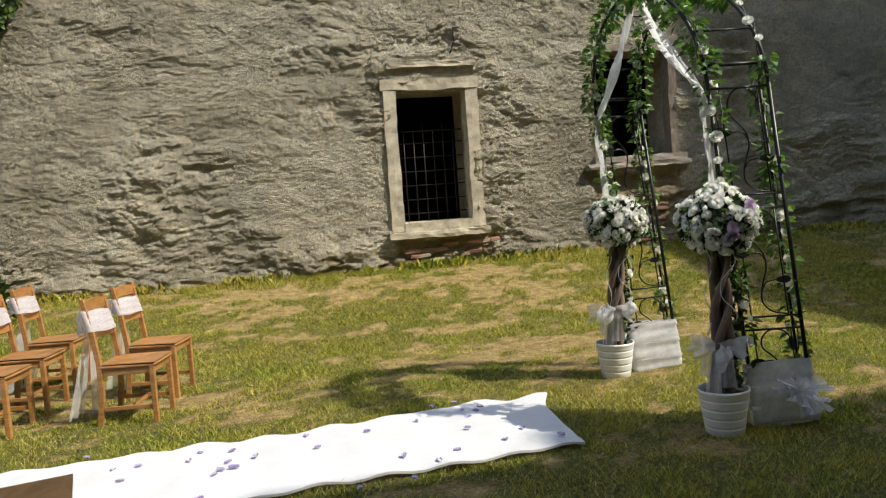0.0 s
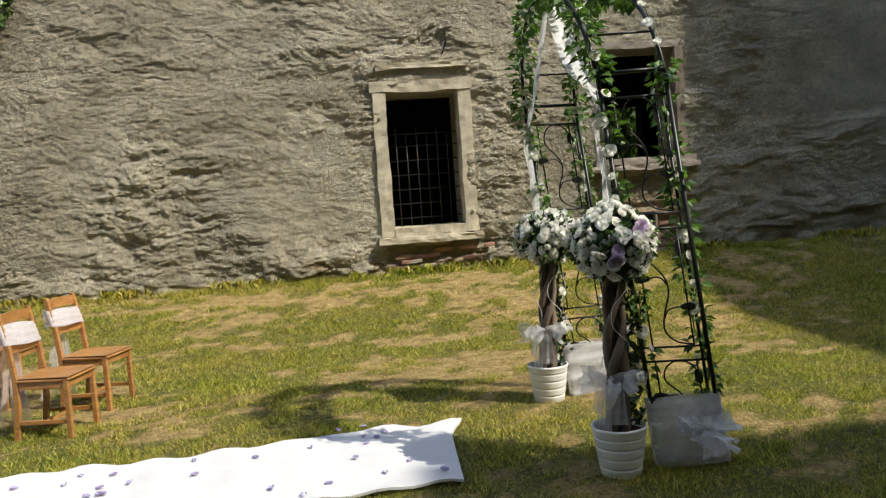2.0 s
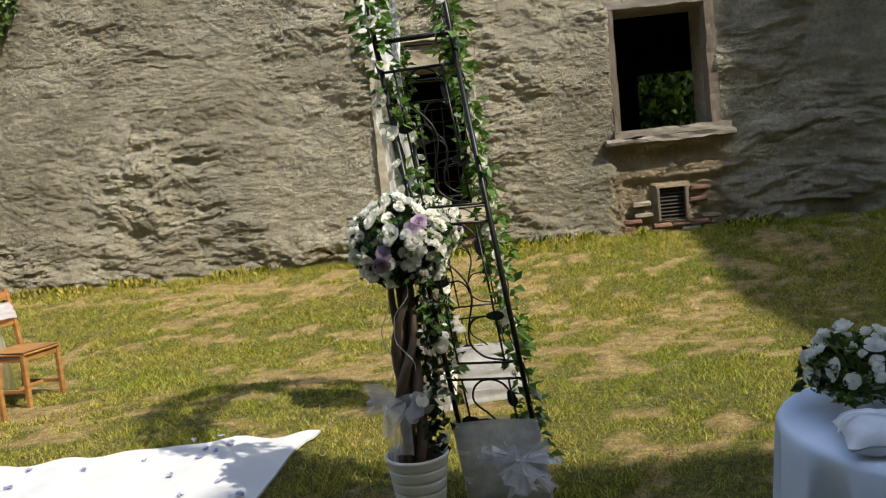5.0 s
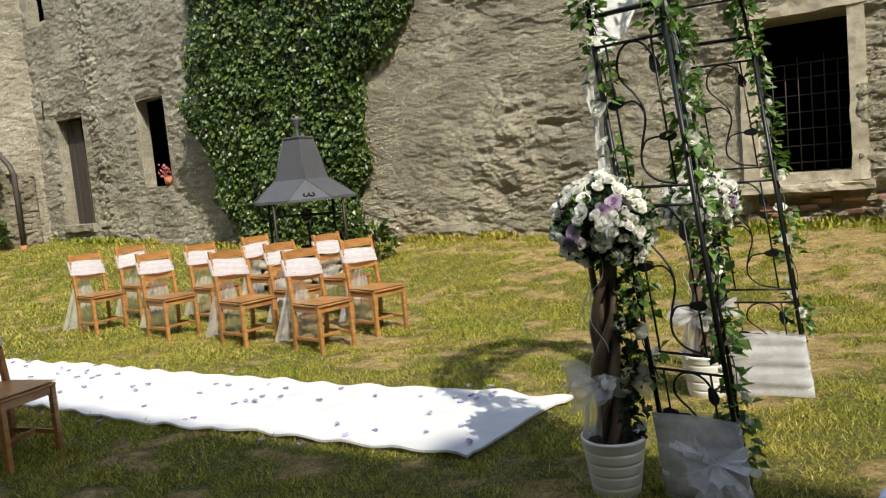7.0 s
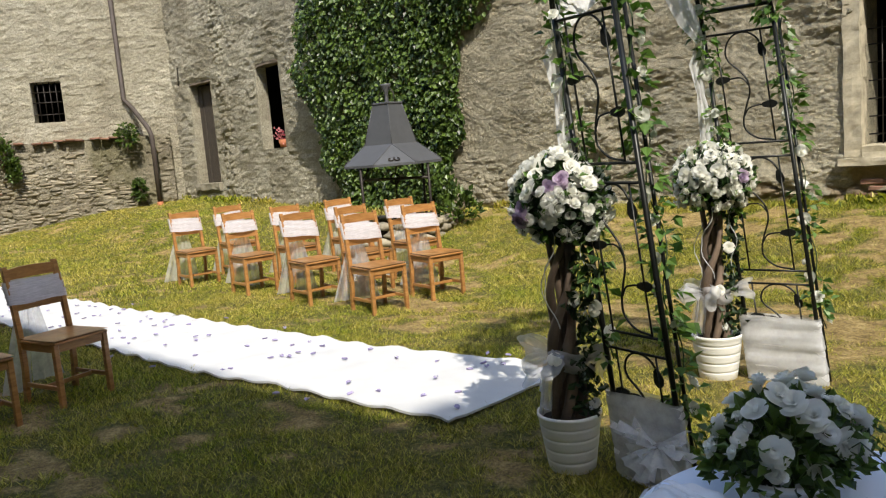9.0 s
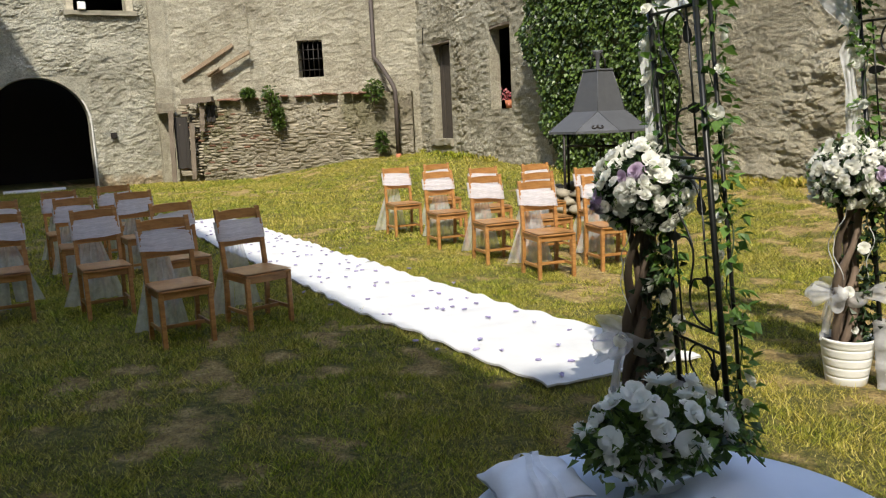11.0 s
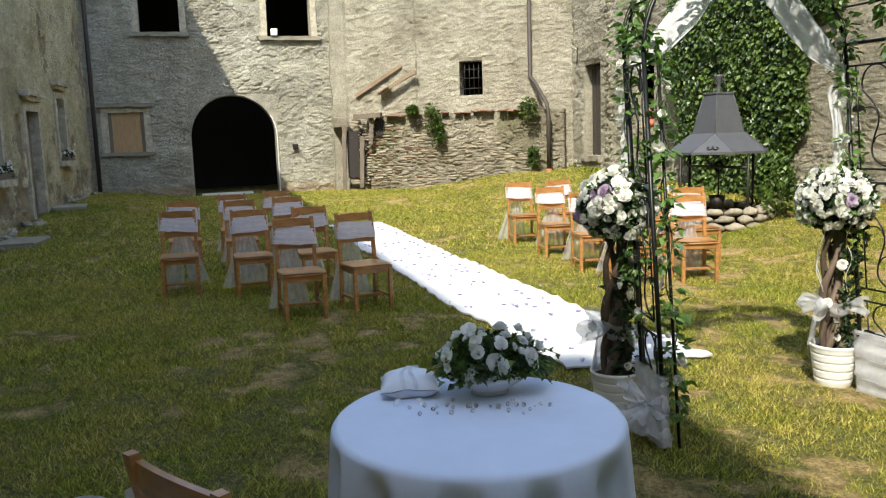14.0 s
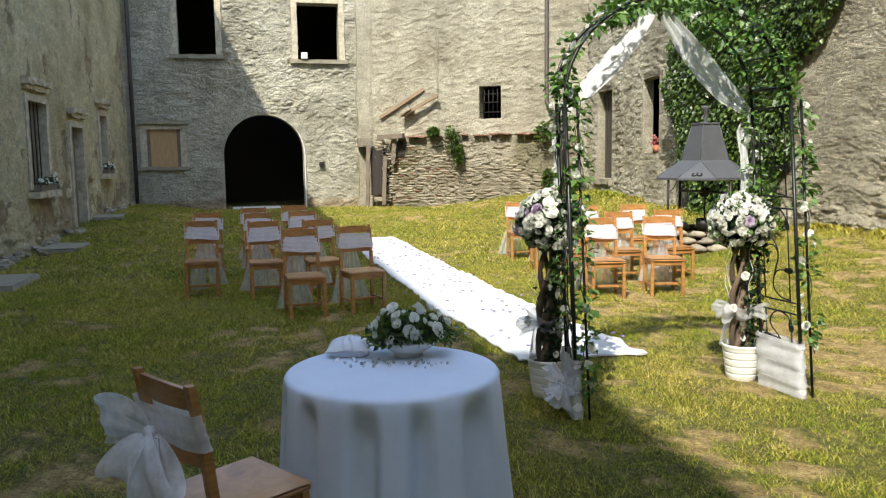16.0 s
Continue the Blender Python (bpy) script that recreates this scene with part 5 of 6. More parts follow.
def flower_box(u0, u1, z, seed, big=1.0):
    t = thing("flower_box", "small box of white flowers on the window sill", "flower box")
    rng = np.random.default_rng(seed)
    a, b = on_south(u0, z, 0.1), on_south(u1, z, 0.1)
    part("trough", bar_between(a + Vector((0, 0, 0.05)), b + Vector((0, 0, 0.05)), 0.16, 0.12, seed, 0.003), M_OLDWOOD, t)
    n = 140
    f = rng.random(n)
    P = np.array(a)[None] * (1 - f[:, None]) + np.array(b)[None] * f[:, None] + rng.normal(0, 0.045 * big, (n, 3)) + np.array([0, 0.03, 0.15])
    part("foliage", leaf_cloud("foliage", P, unit(rng, n), unit(rng, n), rng.uniform(0.05, 0.09, n)), M_DARKLEAF, t, kind="stuff")
    for k in range(18):
        g = rng.random()
        p = a.lerp(b, g) + Vector((rng.normal(0, 0.03), 0.06 + rng.normal(0, 0.03), 0.19 + rng.normal(0, 0.05)))
        part("flower", ROSES[k % 3], None, t, m=facing(p, (rng.normal(0, 0.5), 1, 0.4), 0, 0.9))


flower_box(8.25, 9.4, 1.13, 3)
flower_box(3.0, 3.7, 1.38, 4, 0.8)


def window_pot():
    t = thing("flower_pot", "small red pot with flowers on the slit window sill", "flower pot", NW @ pose(5.41, 0.03, 1.71))
    part("pot", Shape().turned([(0.0, 0), (0.07, 0), (0.1, 0.16), (0.085, 0.16), (0.08, 0.12), (0.0, 0.12)], 14), M_CLAY, t)
    rng = np.random.default_rng(8)
    n = 60
    part("foliage", leaf_cloud("foliage", rng.normal(0, 0.06, (n, 3)) + np.array([0, -0.02, 0.24]), unit(rng, n), unit(rng, n), rng.uniform(0.05, 0.09, n)), M_PINK, t, "red blossoms", kind="stuff")


window_pot()


def slit_shutter():
    t = thing("door_2", "narrow grey plank shutter standing in the slit opening", "shutter", NW.copy(), kind="structure")
    for k in range(5):
        x = 1.04 + k * 0.243
        box_part("plank", (x, 0.21 + 0.01 * (k % 2), 1.02), (x + 0.22, 0.24 + 0.01 * (k % 2), (3.42, 3.42, 3.4, 2.5, 2.45)[k]), M_DARKWOOD, t, "", 0.004)
    carved("sill", (0.95, -0.12, 0.86), (2.35, 0.12, 1.02), M_SLAB, t, 0, "rough stone sill", 3, 0.02)
    for u0, u1, z in ((0.95, 2.36, 3.5), (4.49, 5.66, 3.52)):
        carved("lintel", (u0, 0.005, z - 0.06), (u1, 0.25, z + 0.05), M_OLDWOOD, t, 0, "grey timber lintel", 6, 0.015)


slit_shutter()

for k, (x, y, a, sx, sy) in enumerate([(-13.5, -1.18, 5, 1.0, 0.7), (-8.6, -1.25, -4, 1.1, 0.65), (-4.3, -1.25, -3, 1.2, 0.75)]):
    s = Shape().box((sx, sy, 0.09), None, 0.015)
    r = random.Random(k)
    s.v = [(p[0] + r.uniform(-0.015, 0.015), p[1] + r.uniform(-0.015, 0.015), p[2]) for p in s.v]
    tagged(part("stone_slab", s, M_SLAB, m=pose(x, y, rise(x, y) + 0.035, 0, 0, a)), "grey stone slab set in the lawn by the house wall", "slab", "stepping slabs")

# stones fallen along the foot of the house wall
LOOSE = []
rngs = random.Random(31)
for k in range(5):
    bm = bmesh.new()
    bmesh.ops.create_icosphere(bm, subdivisions=2, radius=1)
    ph = rngs.uniform(0, 50)
    me = Shape().add([v.co * (0.8 + 0.45 * noise.noise(v.co * 1.2 + Vector((ph, 0, 0)))) for v in bm.verts], [tuple(v.index for v in f.verts) for f in bm.faces]).mesh("loose_stone")
    bm.free()
    me.materials.append(M_STONE)
    LOOSE.append(me)
for k in range(46):
    u = rngs.uniform(0.4, 13.5)
    if 5.2 < u < 6.8:
        continue
    p = on_south(u, 0, 0.10 + abs(rngs.gauss(0, 0.16)))
    size = rngs.uniform(0.06, 0.17)
    ob = new("loose_stone", LOOSE[k % 5])
    ob.matrix_basis = pose(p.x, p.y, rise(p.x, p.y) + size * 0.2, rngs.uniform(-20, 20), rngs.uniform(-20, 20), rngs.uniform(0, 360)) @ Matrix.Diagonal((size * 1.3, size, size * 0.65, 1))
    tagged(ob, "rough grey-brown stone lying at the foot of the house wall", "stone", "loose stones by the house wall")
tagged(box_part("junction_box", (-18.47, 4.52, 1.42), (-18.38, 4.68, 1.58), M_IRON, None, "", 0.01), "small dark metal box on the limewashed wall", "junction box")

# ---------------------------------------------------------------- ivy


def ivy():
    t = thing("ivy", "dense dark green ivy climbing the plaster wall", "ivy")
    rng = np.random.default_rng(12)
    n = 36000
    z = 0.35 + 7.2 * rng.random(n) ** 1.05
    zz = np.array([0.3, 0.8, 1.4, 2.06, 2.8, 3.6, 4.4, 5.5, 7.6])
    left = np.interp(z, zz, [-6.5, -6.85, -7.2, -7.35, -7.75, -7.7, -7.45, -7.3, -7.2])
    right = np.interp(z, [0.3, 1.1, 1.7, 2.3, 3.04, 3.5, 3.8, 4.4, 5.5, 7.6], [-4.15, -4.0, -3.75, -3.85, -3.6, -3.05, -2.85, -2.5, -2.2, -2.0])
    wob = 0.28 * (fbm(z * 2.3, z * 0.7, 5, 3) - 0.5) * 2
    g = rng.random(n)
    x = left + wob + (right - left - wob * 0.3) * g
    thick = 0.10 + 0.34 * fbm(x * 1.4, z * 1.3, 44, 4)
    edge = np.minimum(g, 1 - g)
    thick *= 0.35 + 0.65 * step(edge / 0.12)
    hole = fbm(x * 2.2, z * 2.2, 48, 3)
    keep = (hole > 0.36) | (rng.random(n) < 0.4)
    layer = rng.random(n) ** 0.45
    y = NY - 0.03 - thick * layer
    P = np.stack([x, y, z], 1)[keep]
    m = len(P)
    axis = np.stack([rng.normal(0, 0.55, m), -0.35 + rng.normal(0, 0.35, m), -0.75 + rng.normal(0, 0.4, m)], 1)
    up = np.stack([rng.normal(0, 0.45, m), -1 + rng.normal(0, 0.3, m), 0.55 + rng.normal(0, 0.4, m)], 1)
    part("foliage", leaf_cloud("foliage", P, axis, up, rng.uniform(0.05, 0.11, m), 0.85, 0.1), M_IVY, t, kind="stuff")
    r = random.Random(5)
    for k in range(7):
        x0 = r.uniform(-6.3, -4.4)
        pts, x = [], x0
        for j in range(9):
            x += r.uniform(-0.16, 0.16) + (x0 + 5.2) * 0.04
            pts.append((x, NY - 0.05 - 0.03 * r.random(), 0.3 + j * 0.6))
        part("stem", Shape().tube(pts, [0.035 * (1 - j / 11) for j in range(9)], 6), M_TWIG, t)


ivy()


def bush(label, x, y, z, size, n, seed, material=M_IVY, leaf=0.09, flat=1.0, hang=0.0, name="bush"):
    t = thing(name, label, "plant", pose(x, y, z))
    rng = np.random.default_rng(seed)
    d = unit(rng, n) * (rng.random(n) ** 0.5)[:, None] * np.array(size)
    lump = fbm(d[:, 0] * 4 + 9, d[:, 2] * 4 + d[:, 1] * 3, seed, 3)
    d = d[lump > 0.4]
    d[:, 2] += size[2] * flat
    m = len(d)
    axis = d / np.linalg.norm(d, axis=1, keepdims=True) + rng.normal(0, 0.5, (m, 3)) + np.array([0, 0, -hang])
    part("foliage", leaf_cloud("foliage", d, axis, unit(rng, m) + np.array([0, 0, 1.2]), rng.uniform(0.6, 1.3, m) * leaf), material, t, kind="stuff")
    s = Shape()
    r = random.Random(seed)
    for k in range(5):
        s.tube([(0, 0, -0.05), (r.uniform(-0.4, 0.4) * size[0], r.uniform(-0.4, 0.4) * size[1], size[2] * 0.8), (r.uniform(-0.7, 0.7) * size[0], r.uniform(-0.7, 0.7) * size[1], size[2] * 1.5)], [0.012, 0.009, 0.004], 5)
    part("stem", s, M_TWIG, t)


BX, BY = -3.05, 9.75
bush("small leafy green shrub beside the stone well", BX, BY, rise(BX, BY) - 0.03, (0.34, 0.34, 0.27), 900, 3, leaf=0.10, name="shrub")
for k, (u, z, su, sz) in enumerate([(2.9, 2.25, 0.45, 0.42), (3.1, 1.75, 0.25, 0.35), (2.3, 2.45, 0.3, 0.12), (5.75, 2.35, 0.4, 0.32), (5.9, 1.0, 0.25, 0.3)]):
    p = on_diag(u, z - sz, 0.62)
    bush("tuft of creeper hanging on the low ruined wall", p.x, p.y, p.z, (su, su * 0.5, sz), 700, 20 + k, leaf=0.10, hang=0.5, name="wall_creeper")
bush("leafy tree branches seen through the empty window", 8.2, 19.5, -0.3, (3.4, 1.6, 2.9), 22000, 31, leaf=0.26, name="background_tree")

# weeds along the wall foot
rngw = np.random.default_rng(21)
n = 5200
wx = rngw.uniform(-14.2, 9.5, n)
wy = np.where(wx < -7.2, 12.03 - 0.138 * (wx + 14.6), NY - 0.06) - np.abs(rngw.normal(0, 0.11, n))
keep = (fbm(wx * 1.1, wy, 7, 3) > 0.44) & (fbm(wx * 3, wy * 3, 17, 3) > 0.42)
wx, wy = wx[keep], wy[keep]
m = len(wx)
P = np.stack([wx, wy, lawn(wx, wy) + rngw.uniform(0, 0.07, m)], 1)
part("weeds", leaf_cloud("weeds", P, np.stack([rngw.normal(0, 0.5, m), rngw.normal(-0.2, 0.5, m), np.ones(m)], 1), unit(rngw, m), rngw.uniform(0.05, 0.12, m), 0.3), M_GRASS)
tagged(bpy.data.objects["weeds"], "weeds and taller grass along the foot of the wall", "weeds", kind="stuff")

# ---------------------------------------------------------------- well with a metal canopy


def well():
    cx, cy = -3.76, 9.20
    g = rise(cx, cy)
    t = thing("garden_well", "round stone well under a dark grey metal hood roof", "well", pose(cx, cy, 0, 0, 0, 3))
    ring = lambda r, z: [Vector((r * math.cos(math.radians(45 + 90 * k)), r * math.sin(math.radians(45 + 90 * k)), z)) for k in range(4)]
    eaves = lambda r, z: [Vector((r * math.cos(math.radians(22.5 + 45 * k)), r * math.sin(math.radians(22.5 + 45 * k)), z)) for k in range(8)]
    tops = [ring(0.375, 1.55), ring(0.30, 1.80), ring(0.205, 2.11)]
    low, lip, under = eaves(0.745, 1.285), eaves(0.745, 1.25), eaves(0.70, 1.25)
    s = Shape()
    V = low + lip + under + tops[0] + tops[1] + tops[2] + ring(0.19, 2.10)
    F = []
    for k in range(8):
        j = (k + 1) % 8
        F += [(8 + k, 8 + j, j, k), (16 + k, 16 + j, 8 + j, 8 + k)]
    for k in range(4):
        j = (k + 1) % 4
        a0, a1, b0 = 2 * k, 2 * k + 1, (2 * k + 2) % 8
        F += [(a0, a1, 24 + k), (a1, b0, 24 + j, 24 + k)]
        F += [(24 + k, 24 + j, 28 + j, 28 + k), (28 + k, 28 + j, 32 + j, 32 + k), (36 + k, 36 + j, 24 + j, 24 + k)]
    F.append((32, 33, 34, 35))
    s.add(V, F)
    part("hood", s, M_HOOD, t, "flared sheet metal roof with folded corners")
    part("hood_lining", Shape().add(under + ring(0.36, 1.53), [(k, (k + 1) % 8, 8 + ((k + 1) // 2) % 4) for k in range(8)]), M_IRON, t)
    part("cap", Shape().box((0.315, 0.315, 0.03), pose(0, 0, 2.125), 0.006), M_HOOD, t)
    for k in range(4):
        seam = Shape().tube([tops[0][k], tops[1][k], tops[2][k]], 0.007, 5)
        for e in (low[2 * k], low[2 * k + 1]):
            seam.tube([tops[0][k] + Vector((0, 0, 0.003)), e + Vector((0, 0, 0.003))], 0.006, 5)
        part("seam", seam, M_HOOD, t)
    for k in range(4):
        a = math.radians(45 + 90 * k)
        r0 = 0.745 * math.cos(math.pi / 8)
        sc = Shape()
        for sgn in (-1, 1):
            curl = []
            for j in range(14):
                w = j / 13 * 5.4
                rr = 0.05 * (1 - j / 17)
                lx, lz = sgn * (0.05 + rr * math.cos(w + 2.6)), 0.075 + rr * math.sin(w + 2.6)
                f = lz / 0.41
                r, z = r0 + (0.375 - r0) * f + 0.006, 1.285 + 0.265 * f + 0.012
                curl.append((r * math.cos(a) - lx * math.sin(a), r * math.sin(a) + lx * math.cos(a), z))
            sc.tube(curl, 0.009, 5)
        part("scroll", sc, M_IRON, t, "curled iron ornament")
    f = Shape().turned([(0.03, 2.14), (0.025, 2.22), (0.03, 2.28), (0.075, 2.37), (0.08, 2.40), (0.05, 2.40), (0.0, 2.38)], 14)
    part("finial", f, M_HOOD, t, "flared metal finial")
    for sgn in (-1, 1):
        part("finial_bar", Shape().tube([(0.15 * sgn, 0, 2.14), (0.14 * sgn, 0, 2.26), (0.06 * sgn, 0, 2.36)], 0.01, 5), M_IRON, t)
    for k in range(4):
        a = math.pi * (k + 0.5) / 2 + math.pi / 4
        c, sn = math.cos(a) * 0.66, math.sin(a) * 0.66
        part("post", Shape().tube([(c, sn, g - 0.1), (c, sn, 1.29)], 0.02, 8), M_IRON, t)
        br = Shape()
        br.tube([(c, sn, 1.05), (c * 0.85, sn * 0.85, 1.12), (c * 0.72, sn * 0.72, 1.27)], 0.008, 5)
        part("brace", br, M_IRON, t)
    # winding gear and chain under the hood
    gear = Shape().tube([(-0.66, 0, 1.05), (0.66, 0, 1.05)], 0.02, 8)
    for k in range(3):
        gear.tube([(0.08 * math.cos(j / 10 * 6.283 + k), 0.02 * k, 1.05 + 0.08 * math.sin(j / 10 * 6.283 + k)) for j in range(11)], 0.008, 5)
    part("windlass", gear, M_IRON, t)
    part("chain", Shape().tube([(0.03, 0, 1.04), (0.03, 0, 0.62)], 0.012, 5), M_IRON, t)
    part("bucket", Shape().turned([(0.0, 0.42), (0.09, 0.42), (0.12, 0.62), (0.105, 0.62), (0.08, 0.44)], 14), M_IRON, t)
    rng = random.Random(6)
    stones = []
    for k in range(5):
        s = Shape()
        bm = bmesh.new()
        bmesh.ops.create_icosphere(bm, subdivisions=2, radius=1)
        ph = rng.uniform(0, 50)
        verts = [v.co * (0.8 + 0.4 * noise.noise(v.co * 1.3 + Vector((ph, 0, 0)))) for v in bm.verts]
        s.add([Vector((v.x * 0.17, v.y * 0.12, v.z * 0.075)) for v in verts], [tuple(v.index for v in f.verts) for f in bm.faces], True)
        bm.free()
        me = s.mesh("stone")
        me.materials.append(M_STONE)
        stones.append(me)
    for row in range(3):
        for k in range(17):
            a = 2 * math.pi * (k + 0.5 * row) / 17 + rng.uniform(-0.04, 0.04)
            r = 0.80 - 0.03 * row
            ob = part("stone", stones[rng.randrange(5)], None, t)
            ob.matrix_basis = Matrix.Translation((r * math.cos(a), r * math.sin(a), g + 0.0 + 0.105 * row)) @ Matrix.Rotation(a + math.pi / 2, 4, 'Z') @ Matrix.Rotation(rng.uniform(-0.2, 0.2), 4, 'X') @ Matrix.Diagonal((rng.uniform(0.85, 1.15), 1, rng.uniform(0.85, 1.15), 1))
    part("well_lining", Shape().turned([(0.70, g + 0.24), (0.68, g - 0.5), (0.0, g - 0.5)], 24), M_SOIL, t)


well()

# ---------------------------------------------------------------- rose arch
AY0, AY1 = 4.06, 5.55
AMID, AHALF = (AY0 + AY1) / 2, (AY1 - AY0) / 2
SPRING, CROWN = 2.0, 0.66


def splay(y, f):
    """The arch's sides spread towards the back: f is 0 at the front, 1 at the back."""
    return y + (-0.08 if y < AMID else 0.03) * f


def back_x(y):
    return 0.0 if y < AMID else 0.045


def post_x(front, z):
    """The arch leans a little away from the table."""
    return (2.745 if front else 3.075) - 0.112 * z


def hoop(front, n=28):
    pts = []
    for k in range(n + 1):
        a = math.pi * k / n
        z = SPRING + CROWN * math.sin(a)
        pts.append(Vector((post_x(front, z), AMID - AHALF * math.cos(a), z)))
    if not front:
        pts = [Vector((p.x + 0.045 * k / n, p.y - 0.08 + 0.11 * k / n, p.z)) for k, p in enumerate(pts)]
    return pts


def arch_leaf(p, way, size=0.084):
    """A flat pressed-metal leaf."""
    way = Vector(way).normalized()
    side = way.cross(Vector((0, 1, 0))).normalized()
    s = Shape()
    out, n = [], 10
    ring = []
    for k in range(n):
        a = 2 * math.pi * k / n
        f = math.cos(a)
        ring.append(Vector(p) + way * size * (0.5 - 0.5 * f) + side * size * 0.28 * math.sin(a) * (1 if f < 0 else 0.8))
    verts = [v + Vector((0, 0.003, 0)) for v in ring] + [v - Vector((0, 0.003, 0)) for v in ring]
    s.add(verts, [tuple(range(n)), tuple(range(2 * n - 1, n - 1, -1))] + [(k, (k + 1) % n, n + (k + 1) % n, n + k) for k in range(n)])
    return s


# one wrought scroll, across and up its panel, and its two side shoots
SCROLL = [(1.0, 0.015), (0.62, 0.04), (0.38, 0.12), (0.36, 0.21), (0.46, 0.33), (0.58, 0.45), (0.57, 0.56), (0.43, 0.65),
          (0.22, 0.74), (0.16, 0.82), (0.24, 0.92), (0.43, 0.985), (0.67, 0.99), (0.85, 0.95), (0.95, 0.89)]
TENDRILS = [[(0.58, 0.52), (0.5, 0.57), (0.38, 0.595), (0.2, 0.59)], [(0.40, 0.25), (0.52, 0.315), (0.75, 0.335), (0.8, 0.335)]]


def glide(P, n=4):
    """A smooth line through points."""
    Q = [P[0]] + list(P) + [P[-1]]
    out = []
    for a, b, c, d in zip(Q, Q[1:], Q[2:], Q[3:]):
        for j in range(n):
            t = j / n
            out.append(0.5 * (2 * b + (c - a) * t + (2 * a - 5 * b + 4 * c - d) * t * t + (3 * b - a - 3 * c + d) * t ** 3))
    return out + [P[-1]]


def rose_arch():
    t = thing("rose_arch", "black steel garden arch with scrolls, dressed with silk roses", "garden arch")
    for y in (AY0, AY1):
        for front in (True, False):
            py, dx = (y, 0) if front else (splay(y, 1), back_x(y))
            s = Shape().tube([(post_x(front, -0.12) + dx, py, -0.12), (post_x(front, SPRING) + dx, py, SPRING)], 0.0125, 6)
            part("post", s, M_BLACK, t)
        lx = lambda f, z: post_x(True, z) + (post_x(False, z) + back_x(y) - post_x(True, z)) * f
        for z in (0.10, 0.56, 0.635, 1.265, 1.345, 1.95, 2.08):
            s = Shape().tube([(lx(0, z), y, z), (lx(1, z), splay(y, 1), z)], 0.011 if z > 2 else 0.0065, 6)
            part("crossbar", s, M_BLACK, t)
        for z0, z1 in ((0.10, 0.56), (0.635, 1.265), (1.345, 1.95)):
            for f in (0.17, 0.80):
                part("rod", Shape().tube([(lx(f, z0), splay(y, f), z0), (lx(f, z1), splay(y, f), z1)], 0.005, 5), M_BLACK, t)
            h = z1 - z0
            at = lambda u, v: Vector((lx(0.17 + 0.63 * u, z0 + h * v), splay(y, 0.17 + 0.63 * u), z0 + h * v))
            line = [at(u, v) for u, v in SCROLL]
            scroll = part("scroll", Shape().tube(glide(line), 0.0052, 5), M_BLACK, t)
            part("metal_leaf", arch_leaf(line[-1], at(1.0, 0.76) - line[-1]), M_BLACK, scroll)
            for arm in TENDRILS:
                line = [at(u, v) for u, v in arm]
                part("tendril", Shape().tube(glide(line), 0.0046, 5), M_BLACK, scroll)
                part("metal_leaf", arch_leaf(line[-1], line[-1] - line[-2]), M_BLACK, scroll)
        s = Shape().tube([(post_x(False, -0.12) + back_x(y), splay(y, 1) + 0.08, -0.12), (post_x(False, SPRING) + back_x(y), splay(y, 1) + 0.08, SPRING)], 0.009, 6)
        part("stake", s, M_BLACK, t)
    for front in (True, False):
        part("hoop", Shape().tube(hoop(front), 0.0125, 6), M_BLACK, t)
    A, B = hoop(True, 14), hoop(False, 14)
    for k in (2, 5, 7, 9, 12):
        part("crossbar", Shape().tube([A[k], B[k]], 0.0065, 6), M_BLACK, t)


rose_arch()


def garland(label, pts, seed, roses, leaves_per_m, spread=0.06, dark=False, light_top=False):
    """Leaves and roses wound round a line of points."""
    t = thing("rose_garland", label, "garland", group="garlands on the arch")
    rng = np.random.default_rng(seed)
    pts = [Vector(p) for p in pts]
    seg = [(b - a).length for a, b in zip(pts, pts[1:])]
    total = sum(seg)

    def at(f):
        d = f * total
        for a, b, l in zip(pts, pts[1:], seg):
            if d <= l:
                return a.lerp(b, d / l), (b - a).normalized()
            d -= l
        return pts[-1], (pts[-1] - pts[-2]).normalized()

    stem = []
    for k in range(int(total / 0.04)):
        f = k / max(1, int(total / 0.04) - 1)
        p, w = at(f)
        o = w.orthogonal().normalized()
        q = w.cross(o)
        a = f * total * 14
        stem.append(p + (o * math.cos(a) + q * math.sin(a)) * 0.022)
    part("stem", Shape().tube(stem, 0.0035, 4), M_DARKLEAF, t)
    n = int(total * leaves_per_m)
    P, X = [], []
    for k in range(n):
        f = rng.random()
        if float(vnoise(f * total * 5.5, seed * 3.7, 3)) < 0.2:
            continue
        p, w = at(f)
        o = Vector(rng.normal(size=3))
        o = (o - o.dot(w) * w).normalized()
        P.append(p + o * rng.uniform(0.01, spread))
        X.append(o + w * rng.normal(0, 0.5) + Vector((0, 0, -0.25)))
    P, X = np.array(P), np.array(X)
    part("foliage", leaf_cloud("foliage", P, X, unit(rng, len(P)) * 0.7 + np.array([0, 0, 1]), rng.uniform(0.036, 0.074, len(P)), 0.72, 0.12), M_DARKLEAF if dark else M_LEAF, t, kind="stuff")
    for k in range(roses):
        f = (k + 0.25 + 0.5 * rng.random()) / roses
        p, w = at(f)
        o = Vector(rng.normal(size=3)) + Vector((0, -0.5, 0.1))
        o = (o - 0.7 * o.dot(w) * w).normalized()
        part("rose", ROSES[k % 3], None, t, m=facing(p + o * 0.035, o + Vector((0, 0, 0.3)), rng.uniform(0, 6), rng.uniform(0.58, 0.9)))


